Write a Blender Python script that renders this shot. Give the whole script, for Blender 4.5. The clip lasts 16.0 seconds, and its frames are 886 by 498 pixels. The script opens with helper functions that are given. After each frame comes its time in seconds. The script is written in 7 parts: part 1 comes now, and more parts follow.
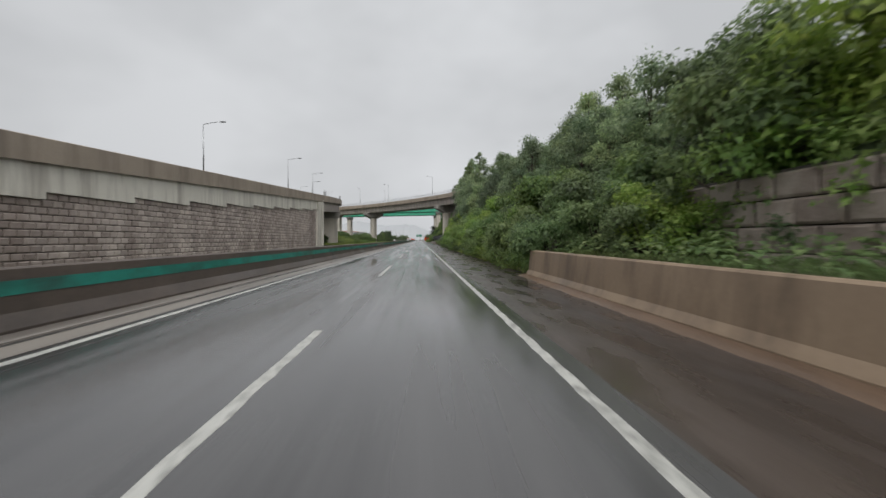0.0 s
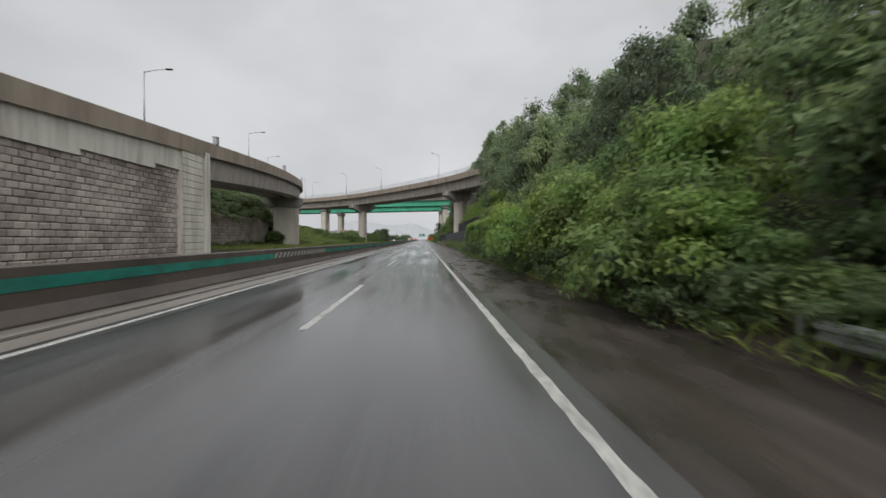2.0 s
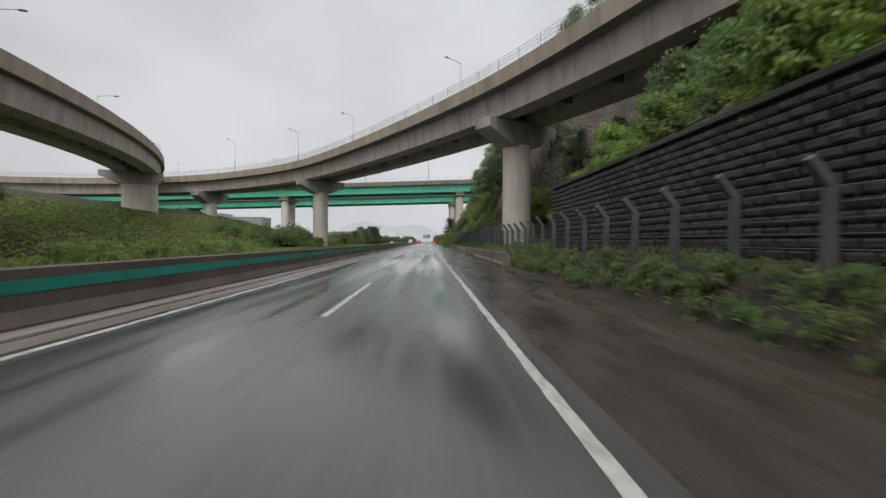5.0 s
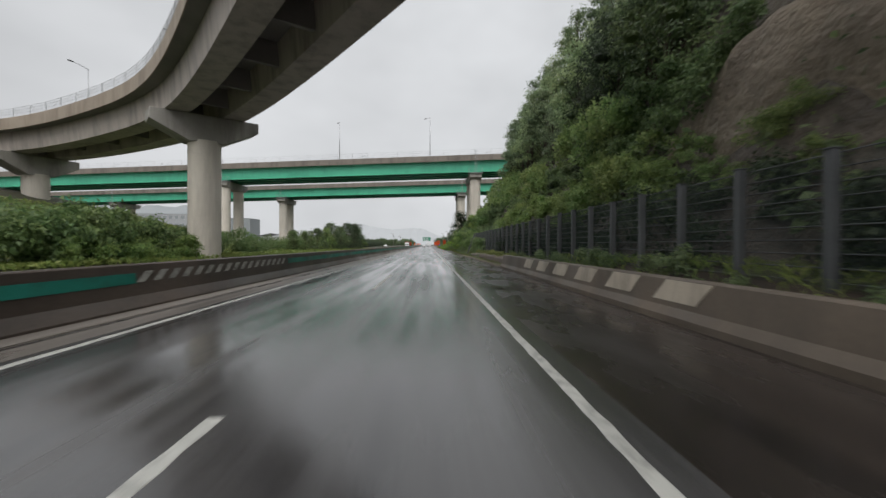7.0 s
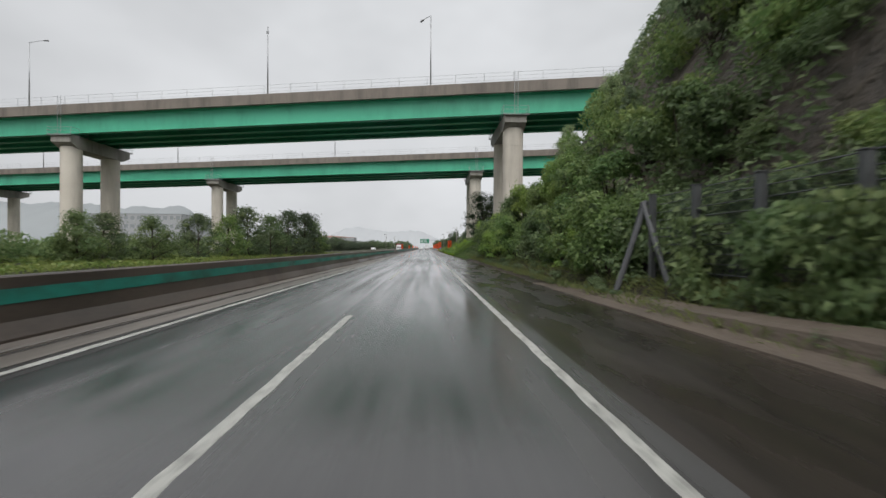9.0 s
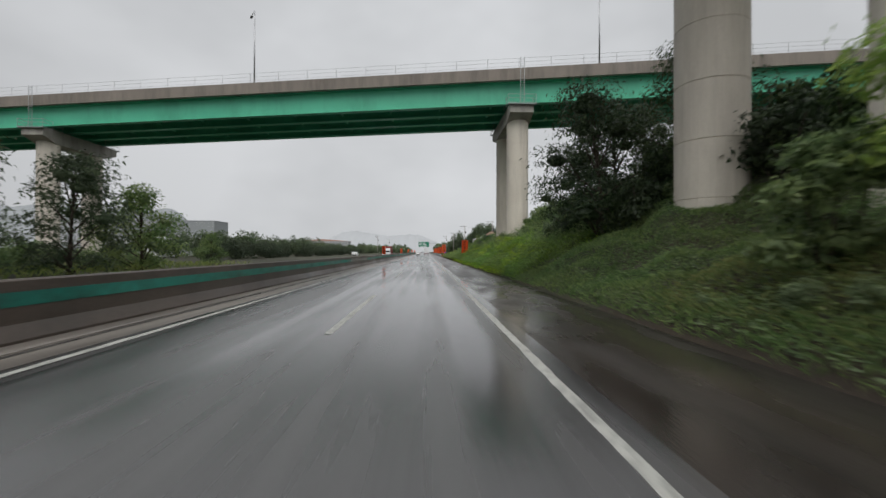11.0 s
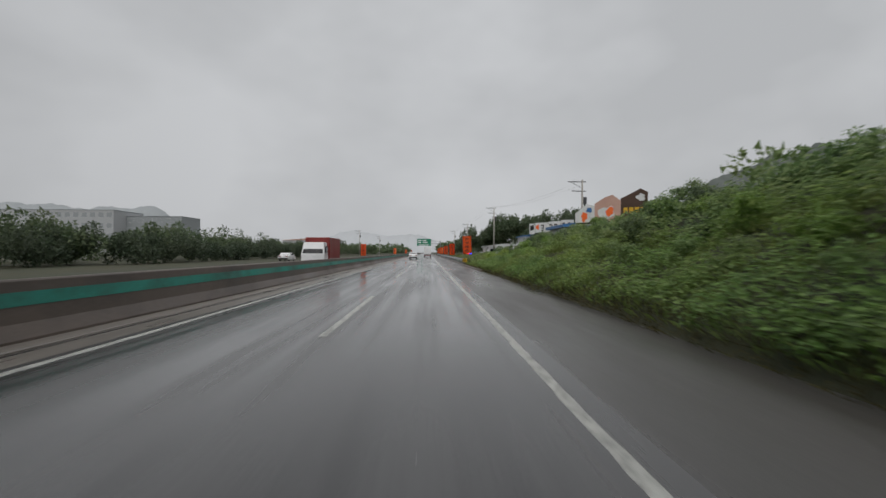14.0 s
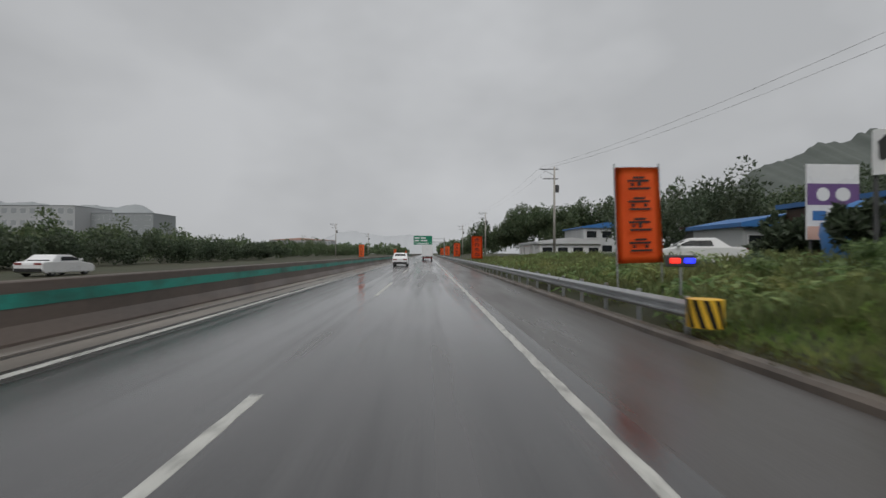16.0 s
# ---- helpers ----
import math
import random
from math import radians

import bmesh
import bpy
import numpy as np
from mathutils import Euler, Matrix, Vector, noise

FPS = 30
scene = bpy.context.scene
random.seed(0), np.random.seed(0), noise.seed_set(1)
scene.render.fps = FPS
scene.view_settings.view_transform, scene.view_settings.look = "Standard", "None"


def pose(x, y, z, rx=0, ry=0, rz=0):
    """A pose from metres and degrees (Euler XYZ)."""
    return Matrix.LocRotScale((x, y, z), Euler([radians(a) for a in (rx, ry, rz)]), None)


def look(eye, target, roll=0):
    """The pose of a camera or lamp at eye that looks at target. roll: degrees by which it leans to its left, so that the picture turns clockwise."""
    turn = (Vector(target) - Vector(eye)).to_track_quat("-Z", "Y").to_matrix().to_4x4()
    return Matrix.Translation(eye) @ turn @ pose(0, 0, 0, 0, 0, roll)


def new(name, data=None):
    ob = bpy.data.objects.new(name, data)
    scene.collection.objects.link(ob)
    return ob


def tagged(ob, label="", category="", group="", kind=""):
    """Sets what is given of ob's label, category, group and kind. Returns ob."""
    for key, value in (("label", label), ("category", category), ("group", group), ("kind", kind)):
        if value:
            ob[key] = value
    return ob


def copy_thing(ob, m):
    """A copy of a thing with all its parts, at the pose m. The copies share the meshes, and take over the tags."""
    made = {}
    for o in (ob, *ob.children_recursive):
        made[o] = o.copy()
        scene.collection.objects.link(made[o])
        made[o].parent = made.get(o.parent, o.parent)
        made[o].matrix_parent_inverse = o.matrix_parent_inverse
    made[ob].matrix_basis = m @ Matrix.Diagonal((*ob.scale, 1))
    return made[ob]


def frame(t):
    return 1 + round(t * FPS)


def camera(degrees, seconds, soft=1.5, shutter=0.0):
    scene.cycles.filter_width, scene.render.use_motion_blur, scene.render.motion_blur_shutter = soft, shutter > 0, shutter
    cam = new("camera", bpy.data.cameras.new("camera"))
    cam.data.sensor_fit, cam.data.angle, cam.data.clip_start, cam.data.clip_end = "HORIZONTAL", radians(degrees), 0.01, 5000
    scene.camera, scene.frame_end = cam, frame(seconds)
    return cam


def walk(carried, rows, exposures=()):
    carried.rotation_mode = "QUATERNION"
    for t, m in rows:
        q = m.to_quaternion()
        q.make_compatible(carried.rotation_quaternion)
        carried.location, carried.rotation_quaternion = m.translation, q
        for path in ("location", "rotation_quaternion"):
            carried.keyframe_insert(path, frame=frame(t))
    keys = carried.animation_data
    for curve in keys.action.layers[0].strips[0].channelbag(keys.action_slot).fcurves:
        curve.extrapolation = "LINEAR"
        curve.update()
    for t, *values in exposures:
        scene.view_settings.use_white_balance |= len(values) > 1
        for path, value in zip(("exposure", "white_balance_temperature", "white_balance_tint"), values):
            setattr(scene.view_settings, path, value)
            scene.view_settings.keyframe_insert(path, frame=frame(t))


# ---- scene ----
cam = camera(88.84, 16.0, soft=1.5, shutter=0.16)
EYE = 1.636
# seconds, across, along, heading, tilt, roll
PATH = [
    (0.0, 0.014, -8.15, -2.906, -1.174, -0.217),
    (0.5, 0.085, 4.84, -2.834, -1.209, -0.224),
    (1.0, 0.169, 17.86, -2.684, -1.209, -0.227),
    (1.5, 0.270, 30.88, -2.568, -1.198, -0.222),
    (2.0, 0.377, 43.87, -2.480, -1.201, -0.219),
    (2.5, 0.468, 56.86, -2.432, -1.141, -0.219),
    (3.0, 0.522, 69.85, -2.511, -1.016, -0.216),
    (3.5, 0.541, 82.80, -2.433, -0.967, -0.209),
    (4.0, 0.528, 95.82, -2.237, -0.972, -0.208),
    (6.5, 0.274, 162.38, -1.606, -0.748, -0.213),
    (7.0, 0.193, 175.71, -1.836, -0.556, -0.232),
    (7.5, 0.115, 189.04, -2.140, -0.386, -0.243),
    (8.0, 0.064, 202.34, -2.223, -0.352, -0.238),
    (8.5, 0.034, 215.69, -2.162, -0.316, -0.242),
    (9.0, 0.033, 229.13, -2.070, -0.188, -0.250),
    (11.5, 0.168, 296.58, -2.170, 0.455, -0.208),
    (12.0, 0.191, 310.07, -2.205, 0.504, -0.201),
    (12.5, 0.208, 323.44, -2.174, 0.501, -0.199),
    (13.0, 0.222, 336.74, -2.092, 0.472, -0.194),
    (13.5, 0.230, 350.04, -1.991, 0.431, -0.190),
    (14.0, 0.225, 363.24, -1.957, 0.426, -0.197),
    (14.5, 0.208, 376.31, -1.927, 0.394, -0.209),
    (15.0, 0.188, 389.26, -1.858, 0.429, -0.221),
    (15.5, 0.168, 402.06, -1.904, 0.489, -0.225),
    (16.0, 0.149, 414.75, -2.005, 0.553, -0.225),
]
walk(cam, [(t, pose(x, y, EYE, 90 + tilt, roll, turn)) for t, x, y, turn, tilt, roll in PATH],
     exposures=[(0.0, 0.05), (4.0, 0.10), (9.0, 0.19), (11.5, 0.0), (12.5, 0.1), (13.0, -0.2), (14.0, -0.22), (16.0, -0.32)])

# ---- light ----
world = bpy.data.worlds.new("overcast_sky")
scene.world = world
world.use_nodes = True
wt = world.node_tree
wt.nodes.clear()


def wnode(kind, **kw):
    n = wt.nodes.new(kind)
    for k, v in kw.items():
        n.inputs[k].default_value = v
    return n


w_out = wt.nodes.new("ShaderNodeOutputWorld")
w_bg = wnode("ShaderNodeBackground", Strength=1.2)
w_sky = wt.nodes.new("ShaderNodeTexSky")
w_sky.sky_type, w_sky.sun_disc = "NISHITA", False
w_sky.sun_elevation, w_sky.sun_rotation = radians(57), radians(184)
w_sky.air_density, w_sky.dust_density = 1.5, 4.0
w_grey = wnode("ShaderNodeHueSaturation", Saturation=0.06, Value=0.075)
w_co = wt.nodes.new("ShaderNodeTexCoord")
w_map = wt.nodes.new("ShaderNodeMapping")
w_map.inputs["Scale"].default_value = (1.0, 1.0, 1.7)
w_map.inputs["Location"].default_value = (0.3, 0.1, 0.4)
w_n1 = wnode("ShaderNodeTexNoise", Scale=1.7, Detail=4.0, Roughness=0.5)
w_ramp = wt.nodes.new("ShaderNodeValToRGB")
w_ramp.color_ramp.elements[0].position, w_ramp.color_ramp.elements[0].color = 0.34, (0.434, 0.446, 0.462, 1)
w_ramp.color_ramp.elements[1].position, w_ramp.color_ramp.elements[1].color = 0.66, (0.622, 0.636, 0.657, 1)
w_mix = wt.nodes.new("ShaderNodeMix")
w_mix.data_type = "RGBA"
w_mix.inputs["Factor"].default_value = 0.85
wt.links.new(w_sky.outputs[0], w_grey.inputs["Color"])
wt.links.new(w_co.outputs["Generated"], w_map.inputs["Vector"])
wt.links.new(w_map.outputs[0], w_n1.inputs["Vector"])
wt.links.new(w_n1.outputs["Fac"], w_ramp.inputs["Fac"])
wt.links.new(w_grey.outputs[0], w_mix.inputs[6])
wt.links.new(w_ramp.outputs[0], w_mix.inputs[7])
w_sep = wt.nodes.new("ShaderNodeSeparateXYZ")
w_dim = wt.nodes.new("ShaderNodeMapRange")
w_dim.inputs["From Min"].default_value, w_dim.inputs["From Max"].default_value = 0.0, 0.45
w_dim.inputs["To Min"].default_value, w_dim.inputs["To Max"].default_value = 0.97, 1.03
w_mul = wt.nodes.new("ShaderNodeVectorMath")
w_mul.operation = "SCALE"
wt.links.new(w_co.outputs["Generated"], w_sep.inputs[0])
wt.links.new(w_sep.outputs["Z"], w_dim.inputs["Value"])
wt.links.new(w_mix.outputs[2], w_mul.inputs[0])
w_side = wt.nodes.new("ShaderNodeMapRange")
w_side.inputs["From Min"].default_value, w_side.inputs["From Max"].default_value = -0.65, 0.1
w_side.inputs["To Min"].default_value, w_side.inputs["To Max"].default_value = 0.86, 1.05
w_both = wt.nodes.new("ShaderNodeMath")
w_both.operation = "MULTIPLY"
wt.links.new(w_sep.outputs["X"], w_side.inputs["Value"])
wt.links.new(w_dim.outputs[0], w_both.inputs[0])
wt.links.new(w_side.outputs[0], w_both.inputs[1])
wt.links.new(w_both.outputs[0], w_mul.inputs["Scale"])
wt.links.new(w_mul.outputs[0], w_bg.inputs["Color"])
wt.links.new(w_bg.outputs[0], w_out.inputs[0])

sun = new("sun", bpy.data.lights.new("sun", "SUN"))
sun.data.energy, sun.data.angle, sun.data.color = 1.75, radians(60), (1.0, 0.98, 0.95)
sun.matrix_world = look((0, 0, 60), (3, 38, 0))


# ---- materials ----
def surface(name, low, high, scale=1.0, fine=14.0, rough=0.8, rough_var=0.15, bump=0.2, stretch=(1, 1, 1),
            stain=None, stain_scale=0.25, stain_amount=0.5, stain_stretch=(1, 1, 1), vary=0.0, island=False, metal=0.0, spec=0.5, relief=0.02):
    """A weathered surface: two scales of colour noise, stains, uneven gloss and fine relief."""
    m = bpy.data.materials.new(name)
    m.use_nodes = True
    t = m.node_tree
    b = t.nodes["Principled BSDF"]
    co = t.nodes.new("ShaderNodeNewGeometry")
    mp = t.nodes.new("ShaderNodeMapping")
    mp.inputs["Scale"].default_value = stretch
    t.links.new(co.outputs["Position"], mp.inputs["Vector"])
    n1 = t.nodes.new("ShaderNodeTexNoise")
    n1.inputs["Scale"].default_value, n1.inputs["Detail"].default_value = scale, 5
    n2 = t.nodes.new("ShaderNodeTexNoise")
    n2.inputs["Scale"].default_value, n2.inputs["Detail"].default_value = fine, 4
    for n in (n1, n2):
        t.links.new(mp.outputs[0], n.inputs["Vector"])
    add = t.nodes.new("ShaderNodeMath")
    add.operation = "MULTIPLY_ADD"
    t.links.new(n2.outputs["Fac"], add.inputs[0])
    add.inputs[1].default_value = 0.45
    sub = t.nodes.new("ShaderNodeMath")
    sub.operation = "MULTIPLY_ADD"
    t.links.new(n1.outputs["Fac"], sub.inputs[0])
    sub.inputs[1].default_value, sub.inputs[2].default_value = 1.2, -0.32
    t.links.new(sub.outputs[0], add.inputs[2])
    fac = add.outputs[0]
    if vary:
        src = t.nodes.new("ShaderNodeNewGeometry") if island else t.nodes.new("ShaderNodeObjectInfo")
        va = t.nodes.new("ShaderNodeMath")
        va.operation = "MULTIPLY_ADD"
        t.links.new(src.outputs["Random Per Island" if island else "Random"], va.inputs[0])
        va.inputs[1].default_value = vary
        off = t.nodes.new("ShaderNodeMath")
        off.operation = "SUBTRACT"
        t.links.new(fac, off.inputs[0])
        off.inputs[1].default_value = vary / 2
        t.links.new(off.outputs[0], va.inputs[2])
        fac = va.outputs[0]
    mix = t.nodes.new("ShaderNodeMix")
    mix.data_type = "RGBA"
    t.links.new(fac, mix.inputs["Factor"])
    mix.inputs[6].default_value, mix.inputs[7].default_value = low, high
    col = mix.outputs[2]
    if stain:
        m3 = t.nodes.new("ShaderNodeMapping")
        m3.inputs["Scale"].default_value = stain_stretch
        t.links.new(co.outputs["Position"], m3.inputs["Vector"])
        n3 = t.nodes.new("ShaderNodeTexNoise")
        n3.inputs["Scale"].default_value, n3.inputs["Detail"].default_value = stain_scale, 7
        n3.inputs["Roughness"].default_value = 0.65
        t.links.new(m3.outputs[0], n3.inputs["Vector"])
        rp = t.nodes.new("ShaderNodeMapRange")
        rp.inputs["From Min"].default_value, rp.inputs["From Max"].default_value = 0.45, 0.7
        rp.inputs["To Max"].default_value = stain_amount
        t.links.new(n3.outputs["Fac"], rp.inputs["Value"])
        mx = t.nodes.new("ShaderNodeMix")
        mx.data_type = "RGBA"
        t.links.new(rp.outputs[0], mx.inputs["Factor"])
        t.links.new(col, mx.inputs[6])
        mx.inputs[7].default_value = stain
        col = mx.outputs[2]
    t.links.new(col, b.inputs["Base Color"])
    rr = t.nodes.new("ShaderNodeMapRange")
    rr.inputs["From Min"].default_value, rr.inputs["From Max"].default_value = 0.3, 0.7
    rr.inputs["To Min"].default_value, rr.inputs["To Max"].default_value = max(0.02, rough - rough_var), min(1, rough + rough_var)
    t.links.new(n1.outputs["Fac"], rr.inputs["Value"])
    t.links.new(rr.outputs[0], b.inputs["Roughness"])
    b.inputs["Metallic"].default_value = metal
    b.inputs["Specular IOR Level"].default_value = spec
    if bump:
        bp = t.nodes.new("ShaderNodeBump")
        bp.inputs["Strength"].default_value, bp.inputs["Distance"].default_value = bump, relief
        t.links.new(n2.outputs["Fac"], bp.inputs["Height"])
        t.links.new(bp.outputs[0], b.inputs["Normal"])
    return m


def leaf_material(name, dark, light, tip, glow=0.25):
    m = bpy.data.materials.new(name)
    m.use_nodes = True
    t = m.node_tree
    b = t.nodes["Principled BSDF"]
    g = t.nodes.new("ShaderNodeNewGeometry")
    o = t.nodes.new("ShaderNodeObjectInfo")
    co = t.nodes.new("ShaderNodeNewGeometry")
    n = t.nodes.new("ShaderNodeTexNoise")
    n.inputs["Scale"].default_value, n.inputs["Detail"].default_value = 0.55, 4
    t.links.new(co.outputs["Position"], n.inputs["Vector"])
    r = t.nodes.new("ShaderNodeValToRGB")
    r.color_ramp.elements[0].color, r.color_ramp.elements[1].color = dark, tip
    e = r.color_ramp.elements.new(0.55)
    e.color = light
    a = t.nodes.new("ShaderNodeMath")
    a.operation = "MULTIPLY_ADD"
    t.links.new(g.outputs["Random Per Island"], a.inputs[0])
    a.inputs[1].default_value = 0.55
    s = t.nodes.new("ShaderNodeMath")
    s.operation = "MULTIPLY_ADD"
    t.links.new(o.outputs["Random"], s.inputs[0])
    s.inputs[1].default_value, s.inputs[2].default_value = 0.45, -0.22
    t.links.new(s.outputs[0], a.inputs[2])
    a2 = t.nodes.new("ShaderNodeMath")
    a2.operation = "MULTIPLY_ADD"
    t.links.new(n.outputs["Fac"], a2.inputs[0])
    a2.inputs[1].default_value = 0.5
    t.links.new(a.outputs[0], a2.inputs[2])
    t.links.new(a2.outputs[0], r.inputs["Fac"])
    n2 = t.nodes.new("ShaderNodeTexNoise")
    n2.inputs["Scale"].default_value, n2.inputs["Detail"].default_value = 0.28, 3
    t.links.new(co.outputs["Position"], n2.inputs["Vector"])
    tone = t.nodes.new("ShaderNodeMapRange")
    tone.inputs["From Min"].default_value, tone.inputs["From Max"].default_value = 0.35, 0.65
    tone.inputs["To Min"].default_value, tone.inputs["To Max"].default_value = 0.485, 0.522
    t.links.new(n2.outputs["Fac"], tone.inputs["Value"])
    hue = t.nodes.new("ShaderNodeHueSaturation")
    t.links.new(tone.outputs[0], hue.inputs["Hue"])
    sat = t.nodes.new("ShaderNodeMapRange")
    sat.inputs["To Min"].default_value, sat.inputs["To Max"].default_value = 0.84, 1.1
    t.links.new(o.outputs["Random"], sat.inputs["Value"])
    t.links.new(sat.outputs[0], hue.inputs["Saturation"])
    t.links.new(r.outputs[0], hue.inputs["Color"])
    r = hue
    t.links.new(r.outputs[0], b.inputs["Base Color"])
    b.inputs["Roughness"].default_value = 0.45
    b.inputs["Specular IOR Level"].default_value = 0.35
    tr = t.nodes.new("ShaderNodeBsdfTranslucent")
    t.links.new(r.outputs[0], tr.inputs["Color"])
    ms = t.nodes.new("ShaderNodeMixShader")
    ms.inputs[0].default_value = glow
    t.links.new(b.outputs[0], ms.inputs[1])
    t.links.new(tr.outputs[0], ms.inputs[2])
    t.links.new(ms.outputs[0], t.nodes["Material Output"].inputs[0])
    return m


def wet_asphalt():
    """Worn asphalt under a film of rain: darker, smoother wheel tracks and puddled streaks along the lane, and a pale
    band that puts a wet sheen into the colour.
    """
    m = bpy.data.materials.new("wet_asphalt")
    m.use_nodes = True
    t = m.node_tree
    b = t.nodes["Principled BSDF"]
    co = t.nodes.new("ShaderNodeTexCoord")

    def field(scale, stretch, detail=5, rough=0.55):
        mp = t.nodes.new("ShaderNodeMapping")
        mp.inputs["Scale"].default_value = stretch
        t.links.new(co.outputs["Object"], mp.inputs["Vector"])
        n = t.nodes.new("ShaderNodeTexNoise")
        n.inputs["Scale"].default_value, n.inputs["Detail"].default_value, n.inputs["Roughness"].default_value = scale, detail, rough
        t.links.new(mp.outputs[0], n.inputs["Vector"])
        return n.outputs["Fac"]

    streak = field(1.6, (1.0, 0.03, 1))
    patch = field(0.22, (1.0, 0.25, 1))
    grit = field(45, (1, 1, 1), 3)
    s = t.nodes.new("ShaderNodeMath")
    s.operation = "MULTIPLY_ADD"
    t.links.new(streak, s.inputs[0])
    s.inputs[1].default_value = 0.55
    p = t.nodes.new("ShaderNodeMath")
    p.operation = "MULTIPLY"
    t.links.new(patch, p.inputs[0])
    p.inputs[1].default_value = 0.45
    t.links.new(p.outputs[0], s.inputs[2])
    sx = t.nodes.new("ShaderNodeSeparateXYZ")
    t.links.new(co.outputs["Object"], sx.inputs[0])
    across = t.nodes.new("ShaderNodeMapRange")
    across.inputs["From Min"].default_value, across.inputs["From Max"].default_value = -7.0, 3.0
    t.links.new(sx.outputs["X"], across.inputs["Value"])
    tracks = t.nodes.new("ShaderNodeValToRGB")
    tracks.color_ramp.elements[0].color = tracks.color_ramp.elements[1].color = (0.5, 0.5, 0.5, 1)
    # The pale stop at -4.2 paints a wet sheen; the dark ones are worn.
    for mid, half, g in ((-5.1, 0.16, 0.1), (-4.2, 0.5, 0.62), (-3.05, 0.26, 0.12), (-2.05, 0.10, 0.25), (-0.8, 0.4, 0.36), (0.9, 0.4, 0.34)):
        for x, v in ((mid - half, 0.5), (mid, g), (mid + half, 0.5)):
            e = tracks.color_ramp.elements.new((x + 7.0) / 10.0)
            e.color = (v, v, v, 1)
    t.links.new(across.outputs[0], tracks.inputs["Fac"])
    worn = t.nodes.new("ShaderNodeMath")
    worn.operation = "MULTIPLY_ADD"
    t.links.new(tracks.outputs[0], worn.inputs[0])
    worn.inputs[1].default_value = 0.26
    base = t.nodes.new("ShaderNodeMath")
    base.operation = "SUBTRACT"
    t.links.new(s.outputs[0], base.inputs[0])
    base.inputs[1].default_value = 0.13
    t.links.new(base.outputs[0], worn.inputs[2])
    s = worn
    cr = t.nodes.new("ShaderNodeValToRGB")
    cr.color_ramp.elements[0].position, cr.color_ramp.elements[0].color = 0.34, (0.034, 0.033, 0.034, 1)
    cr.color_ramp.elements[1].position, cr.color_ramp.elements[1].color = 0.66, (0.098, 0.096, 0.097, 1)
    t.links.new(s.outputs[0], cr.inputs["Fac"])
    t.links.new(cr.outputs[0], b.inputs["Base Color"])
    rr = t.nodes.new("ShaderNodeMapRange")
    rr.inputs["From Min"].default_value, rr.inputs["From Max"].default_value = 0.40, 0.60
    rr.inputs["To Min"].default_value, rr.inputs["To Max"].default_value = 0.07, 0.31
    t.links.new(s.outputs[0], rr.inputs["Value"])
    t.links.new(rr.outputs[0], b.inputs["Roughness"])
    b.inputs["Specular IOR Level"].default_value = 0.7
    bp = t.nodes.new("ShaderNodeBump")
    bp.inputs["Strength"].default_value, bp.inputs["Distance"].default_value = 0.25, 0.004
    t.links.new(grit, bp.inputs["Height"])
    t.links.new(bp.outputs[0], b.inputs["Normal"])
    return m


ASPHALT = wet_asphalt()
SHOULDER = surface("muddy_wet_shoulder", (0.017, 0.0142, 0.0132, 1), (0.064, 0.052, 0.047, 1), 1.4, 26, 0.30, 0.18, 0.12, (1, 0.28, 1),
                   (0.115, 0.090, 0.077, 1), 0.6, 0.6, (1, 0.06, 1), spec=0.42)
# Mud and wet, darkened further to paint in the shade of the hillside trees.
SHOULDER_DARK = surface("shade_toned_muddy_wet_shoulder", (0.013, 0.0112, 0.0106, 1), (0.038, 0.032, 0.029, 1), 1.1, 26, 0.27, 0.17, 0.12, (1, 0.28, 1),
                        (0.075, 0.057, 0.047, 1), 0.55, 0.5, (1, 0.07, 1), spec=0.42)
SHOULDER_GREY = surface("wet_grey_brown_shoulder", (0.041, 0.039, 0.038, 1), (0.104, 0.097, 0.092, 1), 0.7, 30, 0.36, 0.16, 0.06, (1, 0.12, 1),
                        (0.065, 0.056, 0.050, 1), 0.5, 0.6, (1, 0.1, 1))
SIDE_ROAD = surface("pale_wet_side_road", (0.10, 0.097, 0.09, 1), (0.22, 0.212, 0.198, 1), 0.3, 20, 0.35, 0.15, 0.06, (1, 0.2, 1))
PAINT = surface("worn_white_paint", (0.36, 0.36, 0.335, 1), (0.58, 0.58, 0.545, 1), 2.0, 40, 0.5, 0.15, 0.3, (1, 1, 1),
                (0.13, 0.128, 0.122, 1), 7.0, 0.85, (1, 0.5, 1))
CONCRETE = surface("weathered_concrete", (0.27, 0.25, 0.225, 1), (0.46, 0.44, 0.405, 1), 0.35, 9, 0.75, 0.12, 0.25, (1, 1, 1),
                   (0.09, 0.08, 0.07, 1), 0.5, 0.6, (1, 1, 0.18))
PALE_CONCRETE = surface("pale_coping_concrete", (0.66, 0.625, 0.54, 1), (0.84, 0.81, 0.72, 1), 0.4, 9, 0.75, 0.12, 0.2, (1, 1, 1),
                        (0.20, 0.165, 0.13, 1), 0.9, 0.55, (1, 1, 0.12))
PARAPET = surface("brown_grey_parapet_concrete", (0.28, 0.228, 0.178, 1), (0.43, 0.362, 0.29, 1), 0.3, 10, 0.75, 0.12, 0.2, (1, 1, 1),
                  (0.08, 0.065, 0.055, 1), 0.6, 0.5, (1, 1, 0.15))
WET_PARAPET = surface("rain_dark_parapet_concrete", (0.17, 0.145, 0.122, 1), (0.28, 0.245, 0.21, 1), 0.3, 10, 0.7, 0.12, 0.2, (1, 1, 1),
                      (0.07, 0.06, 0.052, 1), 0.6, 0.6, (1, 1, 0.15))
